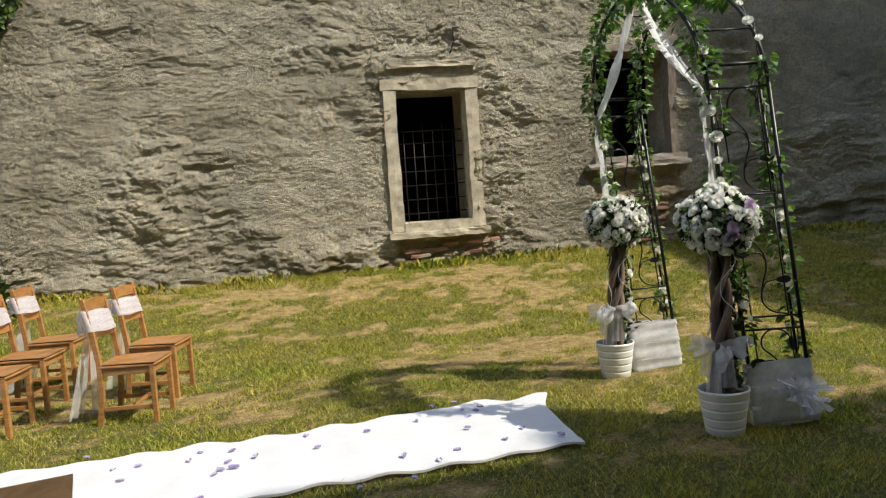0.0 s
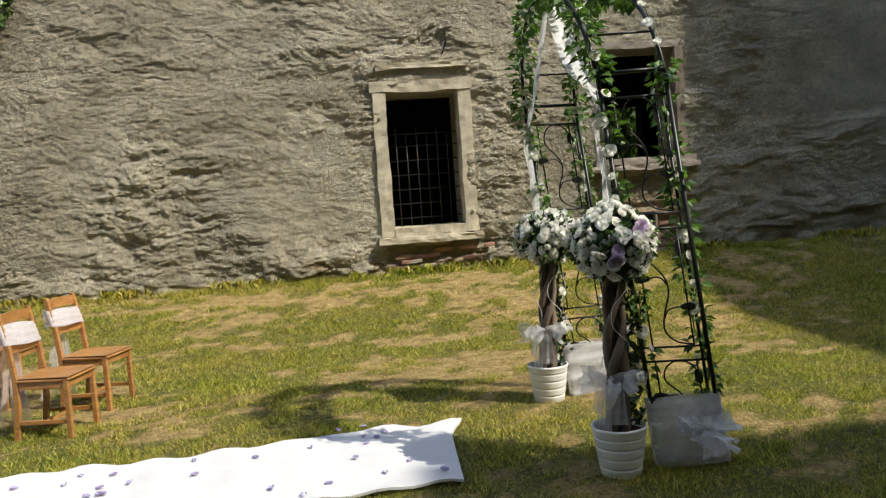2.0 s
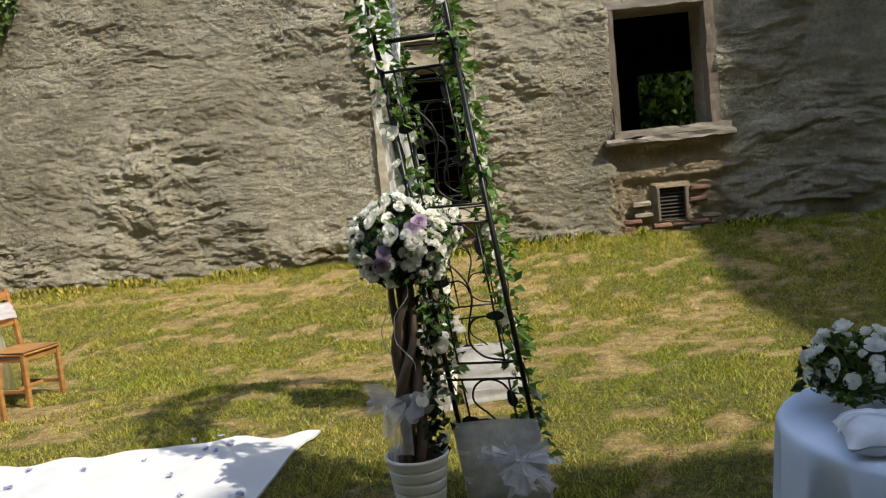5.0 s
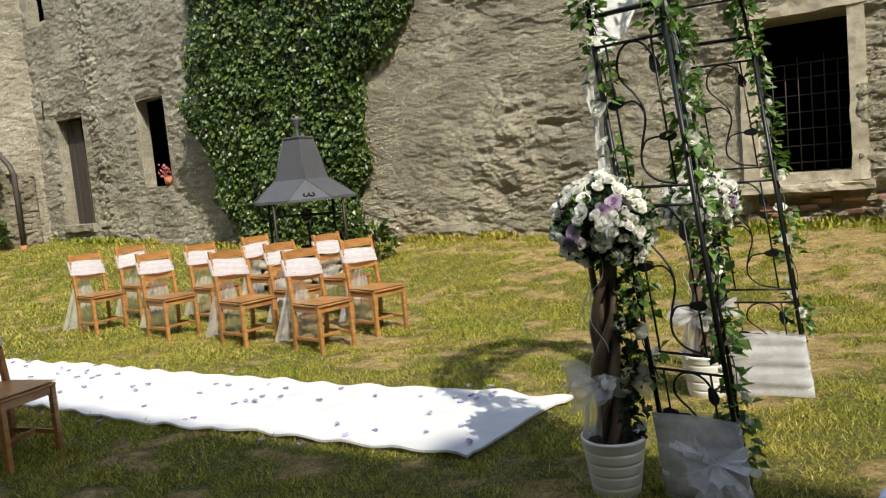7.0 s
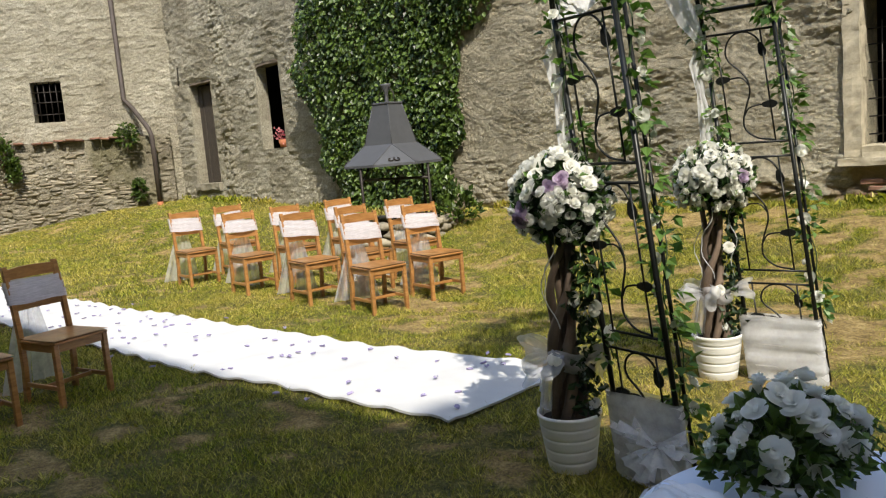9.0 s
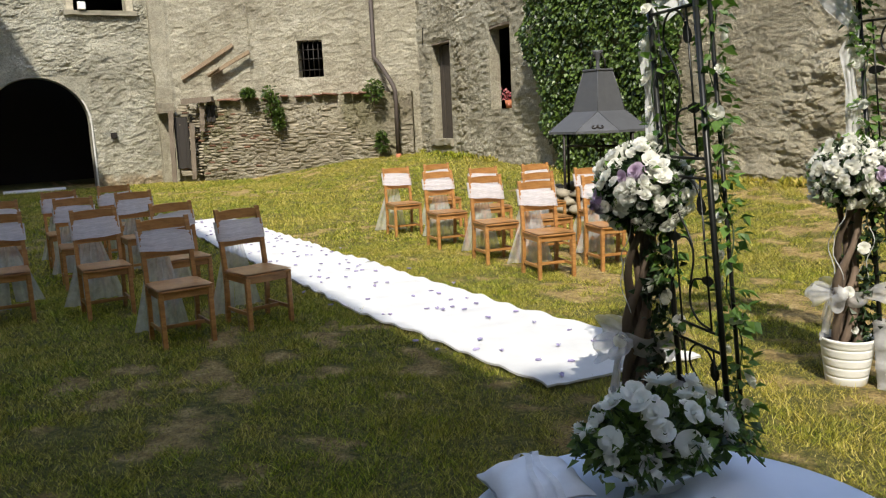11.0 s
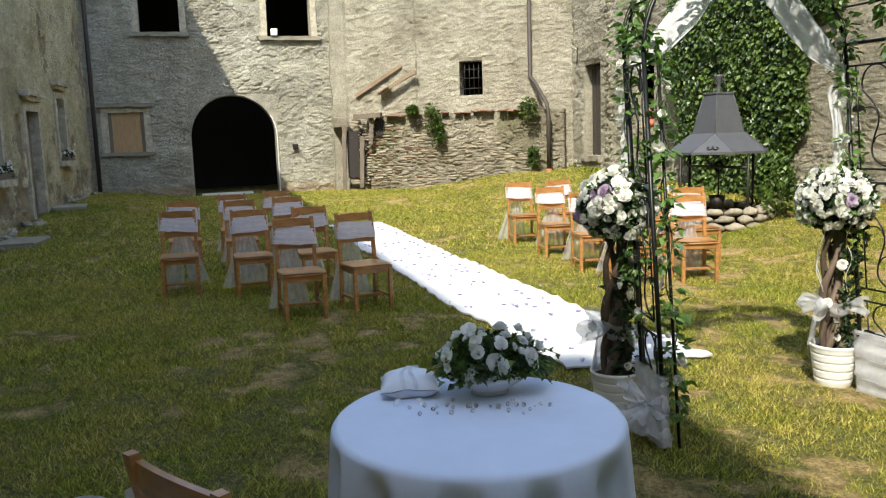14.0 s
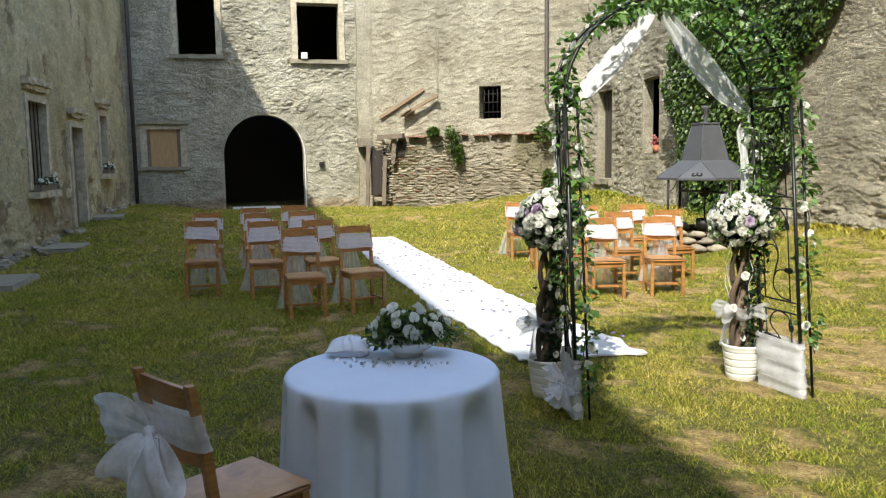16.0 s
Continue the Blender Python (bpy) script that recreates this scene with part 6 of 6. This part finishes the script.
GLABEL = "trailing silk rose garland wound round the black arch"
for j, (y, front, z0) in enumerate([(AY0, True, 0.5), (AY0, False, 0.15), (AY1, True, 0.9), (AY1, False, 0.3)]):
    garland(GLABEL, [(post_x(front, z0 + (SPRING - z0) * k / 8) + (0.004 if front else back_x(y)), y if front else splay(y, 1) + 0.08, z0 + (SPRING - z0) * k / 8) for k in range(9)], 50 + j, 15 if not front else 15, 190 if not front else 190, 0.062)
for front in (True, False):
    garland("silk rose garland along the curved top of the arch", hoop(front, 20), 60 + front, 17, 300, 0.075)


def ribbon(name, label, pts, widths, seed, material=M_RIBBON, across=(1, 0, 0), parent=None):
    """A strip of gauze along points."""
    rng = random.Random(seed)
    rows = []
    ac = Vector(across).normalized()
    P = [Vector(p) for p in pts]
    n = len(P)
    fine = []
    for k in range(n - 1):
        for j in range(6):
            fine.append((k + j / 6, P[k].lerp(P[k + 1], j / 6), widths[k] + (widths[k + 1] - widths[k]) * j / 6))
    fine.append((n - 1, P[-1], widths[-1]))
    ph = rng.uniform(0, 6)
    for k, (f, p, w) in enumerate(fine):
        way = (fine[min(k + 1, len(fine) - 1)][1] - fine[max(k - 1, 0)][1]).normalized()
        nn = ac.cross(way).normalized()
        rows.append([p + ac * (w * (c / 8 - 0.5)) + nn * (0.012 * math.sin(c * 1.9 + ph + f * 1.3) + 0.006 * math.sin(c * 4.1 + f * 3)) for c in range(9)])
    ob = part(name, Shape().grid(rows), material, parent)
    return tagged(ob, label, "drape") if not parent else ob


def drapes():
    for j, (y, sgn) in enumerate(((AY0, 1), (AY1, -1))):
        top = Vector((post_x(True, 2.62) + 0.05, AMID - 0.06 * sgn, 2.60))
        tie = Vector((post_x(True, 1.93) - 0.01, y + 0.03 * sgn, 1.93))
        mid = top.lerp(tie, 0.5) + Vector((0, 0, -0.05))
        t = thing("tulle_drape", "white tulle drape tied from the arch's crown to its side", "drape", group="arch drapes")
        ribbon("swag", "", [top, top.lerp(mid, 0.5) + Vector((0, 0, -0.015)), mid, mid.lerp(tie, 0.5) + Vector((0, 0, -0.015)), tie], [w * (1.55 if j == 0 else 1.25) for w in (0.06, 0.12, 0.14, 0.12, 0.05)], 70 + j, M_RIBBON, (0.8, 0.35, -0.33) if j == 0 else (0.25, 0.55, 0.55), t)
        low = [tie if j == 0 else tie + Vector((0.01, 0, 0.03)), tie + Vector((-0.02, -0.02, -0.13)), tie + Vector((0.0, -0.02, -0.3)), tie + Vector((0.02, -0.02, -0.45)), tie + Vector((0.03, -0.02, -0.72)), tie + Vector((0.06, -0.01, -0.88))]
        ribbon("tail", "", low, [0.04, 0.085, 0.045, 0.075, 0.055, 0.03], 80 + j, M_RIBBON, (0.85, 0.5, 0), t)


drapes()


def tulle_wrap(y, seed, pom):
    """Layers of tulle wound round the foot of one side of the arch."""
    t = thing("tulle_wrap", "white tulle wound in layers round the foot of the arch", "tulle wrap", group="arch foot wraps")
    rng = random.Random(seed)
    x0, x1 = post_x(True, 0.2) - 0.03, post_x(False, 0.2) + back_x(y) + 0.02
    for layer in range(2):
        rows = []
        ph = [rng.uniform(0, 6.28) for _ in range(4)]
        for r in range(19):
            f = r / 18
            z = 0.005 + 0.365 * f
            row = []
            for k in range(49):
                a = 2 * math.pi * k / 48
                cx, cy = math.cos(a), math.sin(a)
                x = (x0 + x1) / 2 + (x1 - x0) / 2 * math.copysign(abs(cx) ** 0.4, cx) - 0.112 * (z - 0.2)
                cr = 0.006 * math.sin(17 * f + ph[0] + 3 * x) + 0.005 * math.sin(37 * f + ph[1] - 7 * x) + 0.003 * math.sin(55 * f + ph[2] + 13 * x)
                row.append((x + 0.3 * cr, splay(y, (x - x0) / (x1 - x0)) + (0.03 + 0.012 * layer) * math.copysign(abs(cy) ** 0.5, cy) + cr * (1 if cy > 0 else -1), z + 0.012 * math.sin(7 * x + ph[3] + layer)))
            rows.append(row)
        part("layer", Shape().grid(rows), M_WRAP if layer == 0 else M_TULLE, t)
    if pom:
        cx, cy, cz = pom
        for k in range(15):
            a = rng.uniform(0, 6.28)
            el = rng.uniform(-0.9, 0.7)
            ln = rng.uniform(0.10, 0.21)
            d = Vector((math.cos(a) * math.cos(el) * 1.1, -abs(math.sin(a)) * math.cos(el) * 0.7, math.sin(el)))
            side = d.cross(Vector((rng.uniform(-1, 1), rng.uniform(-1, 1), 1))).normalized()
            c = Vector((cx, cy, cz))
            pts = sheet((c - side * 0.01, c + side * 0.01), (c + d * ln - side * 0.075, c + d * ln + side * 0.075), 6, 9, 0.014, 1.8, seed * 31 + k)
            pts = [[Vector((p.x, p.y, max(0.015, p.z))) for p in row] for row in pts]
            part("frill", Shape().grid(pts), M_TULLE, t)


tulle_wrap(AY0, 3, (2.96, AY0 - 0.11, 0.2))
tulle_wrap(AY1, 4, None)

# ---------------------------------------------------------------- flower trees


def flower_tree(x, y, bx, by, bz, seed, lilacs):
    t = thing("flower_tree", "ball of white silk roses on twisted branches in a white pot", "topiary", group="flower trees beside the arch")
    rng = np.random.default_rng(seed)
    r = random.Random(seed)
    g = rise(x, y) - 0.005
    prof = [(0.0, 0), (0.100, 0.0), (0.105, 0.006)]
    for z in (0.055, 0.108, 0.161, 0.214):
        ra = 0.105 + 0.036 * z / 0.25
        prof += [(ra - 0.002, z - 0.014), (ra - 0.0006, z - 0.004), (ra - 0.003, z - 0.001), (ra - 0.003, z + 0.001), (ra + 0.0006, z + 0.004), (ra + 0.002, z + 0.014)]
    prof += [(0.141, 0.248), (0.145, 0.255), (0.144, 0.268), (0.136, 0.268), (0.131, 0.225)]
    pot = part("pot", Shape().turned(prof, 40, pose(x, y, g), smooth=True), M_POT, t, "white ribbed pot")
    part("soil", Shape().turned([(0.131, 0.228), (0.06, 0.24), (0.0, 0.238)], 20, pose(x, y, g)), M_SOIL, pot, "dark soil")
    for k in range(6):
        a0 = 6.283 * k / 6
        pts, rad = [], []
        for j in range(14):
            f = j / 13
            a = a0 + 3.2 * f + 0.5 * math.sin(5 * f + k)
            rr = 0.045 + 0.022 * math.sin(6 * f + k * 1.7)
            pts.append((x + (bx - x) * f + rr * math.cos(a), y + (by - y) * f + rr * math.sin(a), g + 0.2 + (bz - 0.12 - 0.2) * f))
            rad.append(0.025 - 0.007 * f + 0.004 * math.sin(11 * f + k))
        part("branch", Shape().tube(pts, rad, 7), M_TWIG, t)
    # ball: near-black leaves and core darken the gaps by colour, roses all round
    n = 1500
    d = unit(rng, n)
    rad = rng.uniform(0.5, 0.9, n)[:, None]
    P = d * rad * np.array([0.215, 0.215, 0.185]) + np.array([bx, by, bz])
    ball = part("foliage_ball", leaf_cloud("foliage_ball", P, d + rng.normal(0, 0.6, (n, 3)), unit(rng, n), rng.uniform(0.035, 0.06, n)), M_DARKLEAF, t, "dark inner leaves whose colour darkens the gaps between roses", kind="stuff")
    d = unit(rng, 110)
    P = d * rng.uniform(0.9, 1.08, 110)[:, None] * np.array([0.215, 0.215, 0.185]) + np.array([bx, by, bz])
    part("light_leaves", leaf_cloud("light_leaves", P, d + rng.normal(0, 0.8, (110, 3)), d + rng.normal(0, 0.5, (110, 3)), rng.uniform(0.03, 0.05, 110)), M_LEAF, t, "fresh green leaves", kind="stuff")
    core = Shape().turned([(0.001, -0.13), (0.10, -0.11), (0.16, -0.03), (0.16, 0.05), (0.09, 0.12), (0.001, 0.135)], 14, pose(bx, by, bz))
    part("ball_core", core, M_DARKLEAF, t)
    count = 250
    for k in range(count):
        zz = 1 - 2 * (k + 0.5) / count
        if zz < -0.86:
            continue
        a = k * 2.39996 + rng.normal(0, 0.3)
        zz = min(0.99, zz + rng.normal(0, 0.05))
        q = math.sqrt(1 - zz * zz)
        o = Vector((q * math.cos(a), q * math.sin(a), zz))
        gap = float(vnoise(o.x * 2.4 + seed, o.y * 2.4 + o.z * 2, 8))
        if gap < 0.15:
            continue
        p = Vector((bx, by, bz)) + Vector((o.x * 0.203, o.y * 0.203, o.z * 0.178)) * (rng.uniform(0.86, 1.08) + 0.22 * (float(vnoise(o.x * 3 + seed, o.y * 3 + o.z * 4, 2)) - 0.5))
        lil = any((o - Vector(l).normalized()).length < 0.17 for l in lilacs)
        part("rose", LILAC if lil else ROSES[k % 3], None, ball, m=facing(p, o + Vector(rng.normal(0, 0.38, 3)), rng.uniform(0, 6), rng.uniform(0.62, 1.0)))
    # gauze bow, streamers and a twig of leaves on the trunk
    cx, cy = x + (bx - x) * 0.4, y + (by - y) * 0.4
    rows = []
    for rr in range(9):
        f = rr / 8
        rows.append([(cx + (0.085 + 0.01 * math.sin(9 * f + a2)) * math.cos(a2), cy + (0.085 + 0.01 * math.sin(7 * f + 2 * a2)) * math.sin(a2), g + 0.46 + 0.09 * f + 0.01 * math.sin(3 * a2)) for a2 in [6.283 * j / 24 for j in range(25)]])
    bow = part("bow", Shape().grid(rows), M_TULLE, t, "gauze bow tied round the branches")
    for k in range(5):
        a = [3.5, 4.1, 2.9, 4.9, 0.5][k] + r.uniform(-0.2, 0.2)
        ln, dz = r.uniform(0.09, 0.14), r.uniform(-0.01, 0.07)
        c = Vector((cx + 0.075 * math.cos(a), cy + 0.075 * math.sin(a), g + 0.51))
        part("loop", ribbon_loop(c, (math.cos(a) * ln, math.sin(a) * ln, dz), (-math.sin(a) * 0.4, math.cos(a) * 0.4, 1), r.uniform(0.09, 0.13), 0.035, seed * 7 + k), M_TULLE, bow)
    for k in range(3):
        a = [3.7, 4.3, 3.2][k]
        c = Vector((cx + 0.10 * math.cos(a), cy + 0.10 * math.sin(a), g + 0.5))
        e = Vector((cx + 0.13 * math.cos(a), cy + 0.13 * math.sin(a), g + 0.25 + 0.05 * k))
        u = Vector((-math.sin(a), math.cos(a), 0))
        part("bow_tail", Shape().grid(sheet((c - u * 0.035, c + u * 0.035), (e - u * 0.05, e + u * 0.05), 9, 12, 0.009, 1.6, seed * 9 + k)), M_TULLE, bow)
    for k in range(4):
        a = 6.283 * k / 4 + r.uniform(-0.3, 0.3)
        pts = []
        for j in range(16):
            f = j / 15
            pts.append((bx + (0.10 + 0.02 * math.sin(14 * f + k)) * math.cos(a + 0.5 * math.sin(8 * f)), by + (0.10 + 0.02 * math.cos(11 * f + k)) * math.sin(a), bz - 0.1 - f * (0.45 + 0.12 * (k % 3))))
        part("streamer", Shape().tube(pts, 0.0025, 4), M_RIBBON, t, "curled gauze ribbon")
    m = 260
    f = rng.random(m)
    P = np.stack([x + 0.09 + rng.normal(0, 0.03, m), y + 0.02 + rng.normal(0, 0.04, m), g + 0.25 + 0.72 * f], 1)
    part("sprig", leaf_cloud("sprig", P, unit(rng, m) + np.array([0, 0, 0.2]), unit(rng, m), rng.uniform(0.035, 0.06, m)), M_DARKLEAF, t, "twining dark leaves", kind="stuff")
    for k in range(3):
        p = Vector((x + 0.1 + rng.normal(0, 0.03), y - 0.02 + rng.normal(0, 0.05), g + 0.32 + 0.23 * k))
        part("rose", ROSES[k % 3], None, t, m=facing(p, (0.5, -0.8, 0.3), rng.uniform(0, 6), 0.75))


flower_tree(2.505, 4.01, 2.525, 4.02, 1.205, 5, [(0.45, -0.8, 0.45), (-0.3, -0.9, -0.15)])
flower_tree(2.55, 5.51, 2.59, 5.45, 1.165, 6, [(0.9, -0.3, 0.2)])

# ---------------------------------------------------------------- table with its things
TX, TY, TR, TZ = 4.10, 2.624, 0.469, 0.703


def table():
    t = thing("round_table", "round table hidden under its white tablecloth", "table", pose(TX, TY, rise(TX, TY)))
    g = rise(TX, TY)
    part("tabletop", Shape().turned([(0.0, TZ - 0.03 - g), (TR - 0.01, TZ - 0.03 - g), (TR - 0.006, TZ - 0.006 - g), (0.0, TZ - 0.006 - g)], 40), M_OLDWOOD, t)
    for k in range(4):
        a = 0.78 + k * 1.5708
        part("leg", Shape().tube([(0.33 * math.cos(a), 0.33 * math.sin(a), 0), (0.3 * math.cos(a), 0.3 * math.sin(a), TZ - 0.03 - g)], 0.022, 8), M_OLDWOOD, t)
    c = thing("tablecloth", "white tablecloth falling in soft folds to the grass", "tablecloth", pose(TX, TY, 0))
    sides = 168
    prof = [(0.0, 0), (0.2, 0), (0.38, 0), (TR - 0.015, 0), (TR, -0.004), (TR + 0.010, -0.018)]
    prof += [(TR + 0.012 + 0.055 * k / 14, -0.018 - 0.665 * k / 14) for k in range(1, 15)]
    ph = [0.3, 1.9, 4.0]

    def wave(a, k):
        if k < 6:
            return 1
        f = (k - 5) / 14
        s = math.sin(11 * a + ph[0] + 0.9 * math.sin(2 * a + 1) + 0.5 * math.sin(5 * a))
        pocket = max(0.0, s - 0.1) ** 0.5
        ridge = 0.3 * math.sin(5 * a + ph[1]) + 0.12 * math.sin(23 * a + ph[2] + 2 * f)
        return 1 - 0.15 * min(1, f * 5) * pocket + 0.07 * f * ridge
    s = Shape().turned([(r, TZ + z) for r, z in prof], sides, wave=wave)
    part("cloth", s, M_TABLE, c)


table()


def bouquet():
    cx, cy = 3.885, 2.745
    t = thing("table_bouquet", "low bouquet of white roses in a white glazed bowl", "bouquet", pose(cx, cy, TZ + 0.002))
    bowl = [(0.0, 0.0), (0.055, 0.0), (0.05, 0.012), (0.075, 0.03), (0.112, 0.06), (0.125, 0.075), (0.118, 0.078), (0.07, 0.05), (0.0, 0.045)]
    part("bowl", Shape().turned(bowl, 36, wave=lambda a, k: 1 + 0.25 * math.cos(a - 1.57) ** 2), M_VASE, t, "white glazed oval bowl")
    rng = np.random.default_rng(14)
    n = 900
    d = unit(rng, n)
    d[:, 2] = np.abs(d[:, 2]) * 0.9 - 0.12
    P = d * rng.uniform(0.45, 1.12, n)[:, None] * np.array([0.135, 0.19, 0.135]) + np.array([0, 0, 0.085])
    part("foliage", leaf_cloud("foliage", P, d + rng.normal(0, 0.5, (n, 3)), unit(rng, n) + np.array([0, 0, 0.8]), rng.uniform(0.022, 0.044, n), 0.7), M_IVY, t, kind="stuff")
    for k in range(40):
        zz = 0.97 - 0.9 * k / 39
        a = k * 2.39996 + rng.normal(0, 0.25)
        q = math.sqrt(max(0, 1 - zz * zz))
        o = Vector((q * math.cos(a), q * math.sin(a), zz))
        p = Vector((o.x * 0.128, o.y * 0.185, 0.095 + o.z * 0.135)) * rng.uniform(0.9, 1.08)
        part("rose", ROSES[k % 3], None, t, m=facing(p, o + Vector(rng.normal(0, 0.35, 3)), rng.uniform(0, 6), rng.uniform(0.58, 0.85) if k % 4 else 0.4))
    for k in range(7):
        a = rng.uniform(-0.6, 2.4)
        p0 = Vector((0.08 * math.cos(a), 0.1 * math.sin(a), 0.09))
        e = Vector((0.21 * math.cos(a), 0.27 * math.sin(a), 0.02 + 0.09 * rng.random()))
        s = Shape().tube([p0, p0.lerp(e, 0.5) + Vector((0, 0, 0.05)), e], 0.0016, 4)
        spr = part("spray", s, M_DARKLEAF, t, "thin trailing grass spray")
        m = 14
        f = rng.random(m)[:, None]
        P = np.array(p0)[None] * (1 - f) + np.array(e)[None] * f + np.array([0, 0, 0.1]) * (f * (1 - f))
        part("spray_leaves", leaf_cloud("spray_leaves", P, unit(rng, m), unit(rng, m), rng.uniform(0.015, 0.03, m), 0.5), M_LEAF, spr)


bouquet()


def pillow():
    t = thing("ring_pillow", "small white satin ring pillow tied with a ribbon", "pillow", pose(3.785, 2.475, TZ + 0.040, 0, 0, -14) @ Matrix.Diagonal((1.1, 1.12, 1.3, 1)))
    s = Shape()
    n = 18
    for sgn in (1, -1):
        rows = []
        for i in range(n + 1):
            u = 2 * i / n - 1
            row = []
            for j in range(n + 1):
                v = 2 * j / n - 1
                b = (max(0, (1 - abs(u) ** 2.6)) * max(0, (1 - abs(v) ** 2.6))) ** 0.55
                pin = 1 - 0.07 * (1 - u * u) * abs(v) - 0.07 * (1 - v * v) * abs(u)
                row.append((u * 0.085 * pin, v * 0.095 * pin, sgn * (0.034 * b + 0.0015) - 0.006 * abs(u * v) + 0.002 * math.sin(9 * u + 7 * v)))
            rows.append(row if sgn > 0 else row[::-1])
        s.grid(rows)
    part("cushion", s, M_SATIN, t)
    for k, y in enumerate((-0.012, 0.014)):
        part("ribbon", Shape().grid([[(-0.09 + 0.18 * i / 12, y + 0.007 * (j - 1) + 0.012 * math.sin(i * 0.5 + k), 0.003 + 0.037 * max(0.0, 1 - abs(2 * i / 12 - 1) ** 2.6) ** 0.55) for j in range(3)] for i in range(13)]), M_RIBBON, t, "narrow satin ribbon")
    for k in range(2):
        part("ribbon_end", Shape().grid([[(0.085 + 0.05 * i / 5, -0.03 + 0.05 * k + 0.007 * (j - 1) + 0.02 * i / 5 * (1 if k else -1), -0.026 + 0.01 * math.sin(i)) for j in range(3)] for i in range(6)]), M_RIBBON, t)


pillow()

GEMS = []
for k in range(3):
    bm = bmesh.new()
    bmesh.ops.create_icosphere(bm, subdivisions=1, radius=0.011)
    r = random.Random(k)
    for v in bm.verts:
        v.co *= r.uniform(0.75, 1.2)
    me = bpy.data.meshes.new("crystal")
    bm.to_mesh(me)
    bm.free()
    me.materials.append(M_GLASS)
    GEMS.append(me)
r = random.Random(2)
for k in range(34):
    f = k / 33
    x, y = 3.96 + 0.15 * f + r.gauss(0, 0.03), 2.47 + 0.38 * f + r.gauss(0, 0.035)
    ob = new("crystal", GEMS[k % 3])
    ob.matrix_basis = pose(x, y, TZ + 0.009, r.uniform(0, 90), r.uniform(0, 90), 0) @ Matrix.Scale(r.uniform(0.4, 0.85), 4)
    tagged(ob, "small clear crystal scattered on the white tablecloth", "crystal", "scattered crystals")

# ---------------------------------------------------------------- chair at the table
near = chair(4.71, 1.705, 123, 300, "", "honey-stained pine chair with a large tulle bow, at the table")
for ob in list(near.children_recursive):
    if ob.name.split(".")[0] in ("bow", "sash_tail"):
        bpy.data.objects.remove(ob)
sash = [o for o in near.children if o.name.split(".")[0] == "sash"][0]
sash.data.materials.clear()
sash.data.materials.append(M_WRAP)


def big_bow():
    knot = Vector((-0.315, 0.02, 0.735))
    s = Shape().turned([(0.001, -0.025), (0.018, -0.018), (0.024, 0.0), (0.018, 0.02), (0.001, 0.026)], 12, Matrix.Translation(knot))
    part("knot", s, M_RIBBON, sash)
    for d, ac, w, dep, seed in (((-0.07, 0.19, 0.075), (-0.25, -0.25, 1), 0.17, 0.045, 1), ((-0.05, -0.14, -0.15), (-0.2, 0.9, -0.5), 0.20, 0.045, 2), ((-0.10, 0.05, -0.12), (-0.2, 0.9, 0.2), 0.18, 0.04, 3)):
        part("bow", ribbon_loop(knot, d, ac, w, dep, 400 + seed), M_WRAP, sash, "wide sheer bow loop")
    for k, (y, wd, zb) in enumerate([(-0.10, 0.17, 0.06), (0.07, 0.16, 0.04), (-0.03, 0.13, 0.12)]):
        e = Vector((-0.37 - 0.03 * k, y, zb))
        part("sash_tail", Shape().grid(sheet((knot - Vector((0, 0.06, 0.01)), knot + Vector((0, 0.06, -0.01))), (e - Vector((0.02, wd, 0)), e + Vector((0.02, wd, 0))), 18, 22, 0.016, 2.4, 420 + k)), M_WRAP if k < 1 else M_TULLE, sash, "long sheer hanging tulle end")


big_bow()
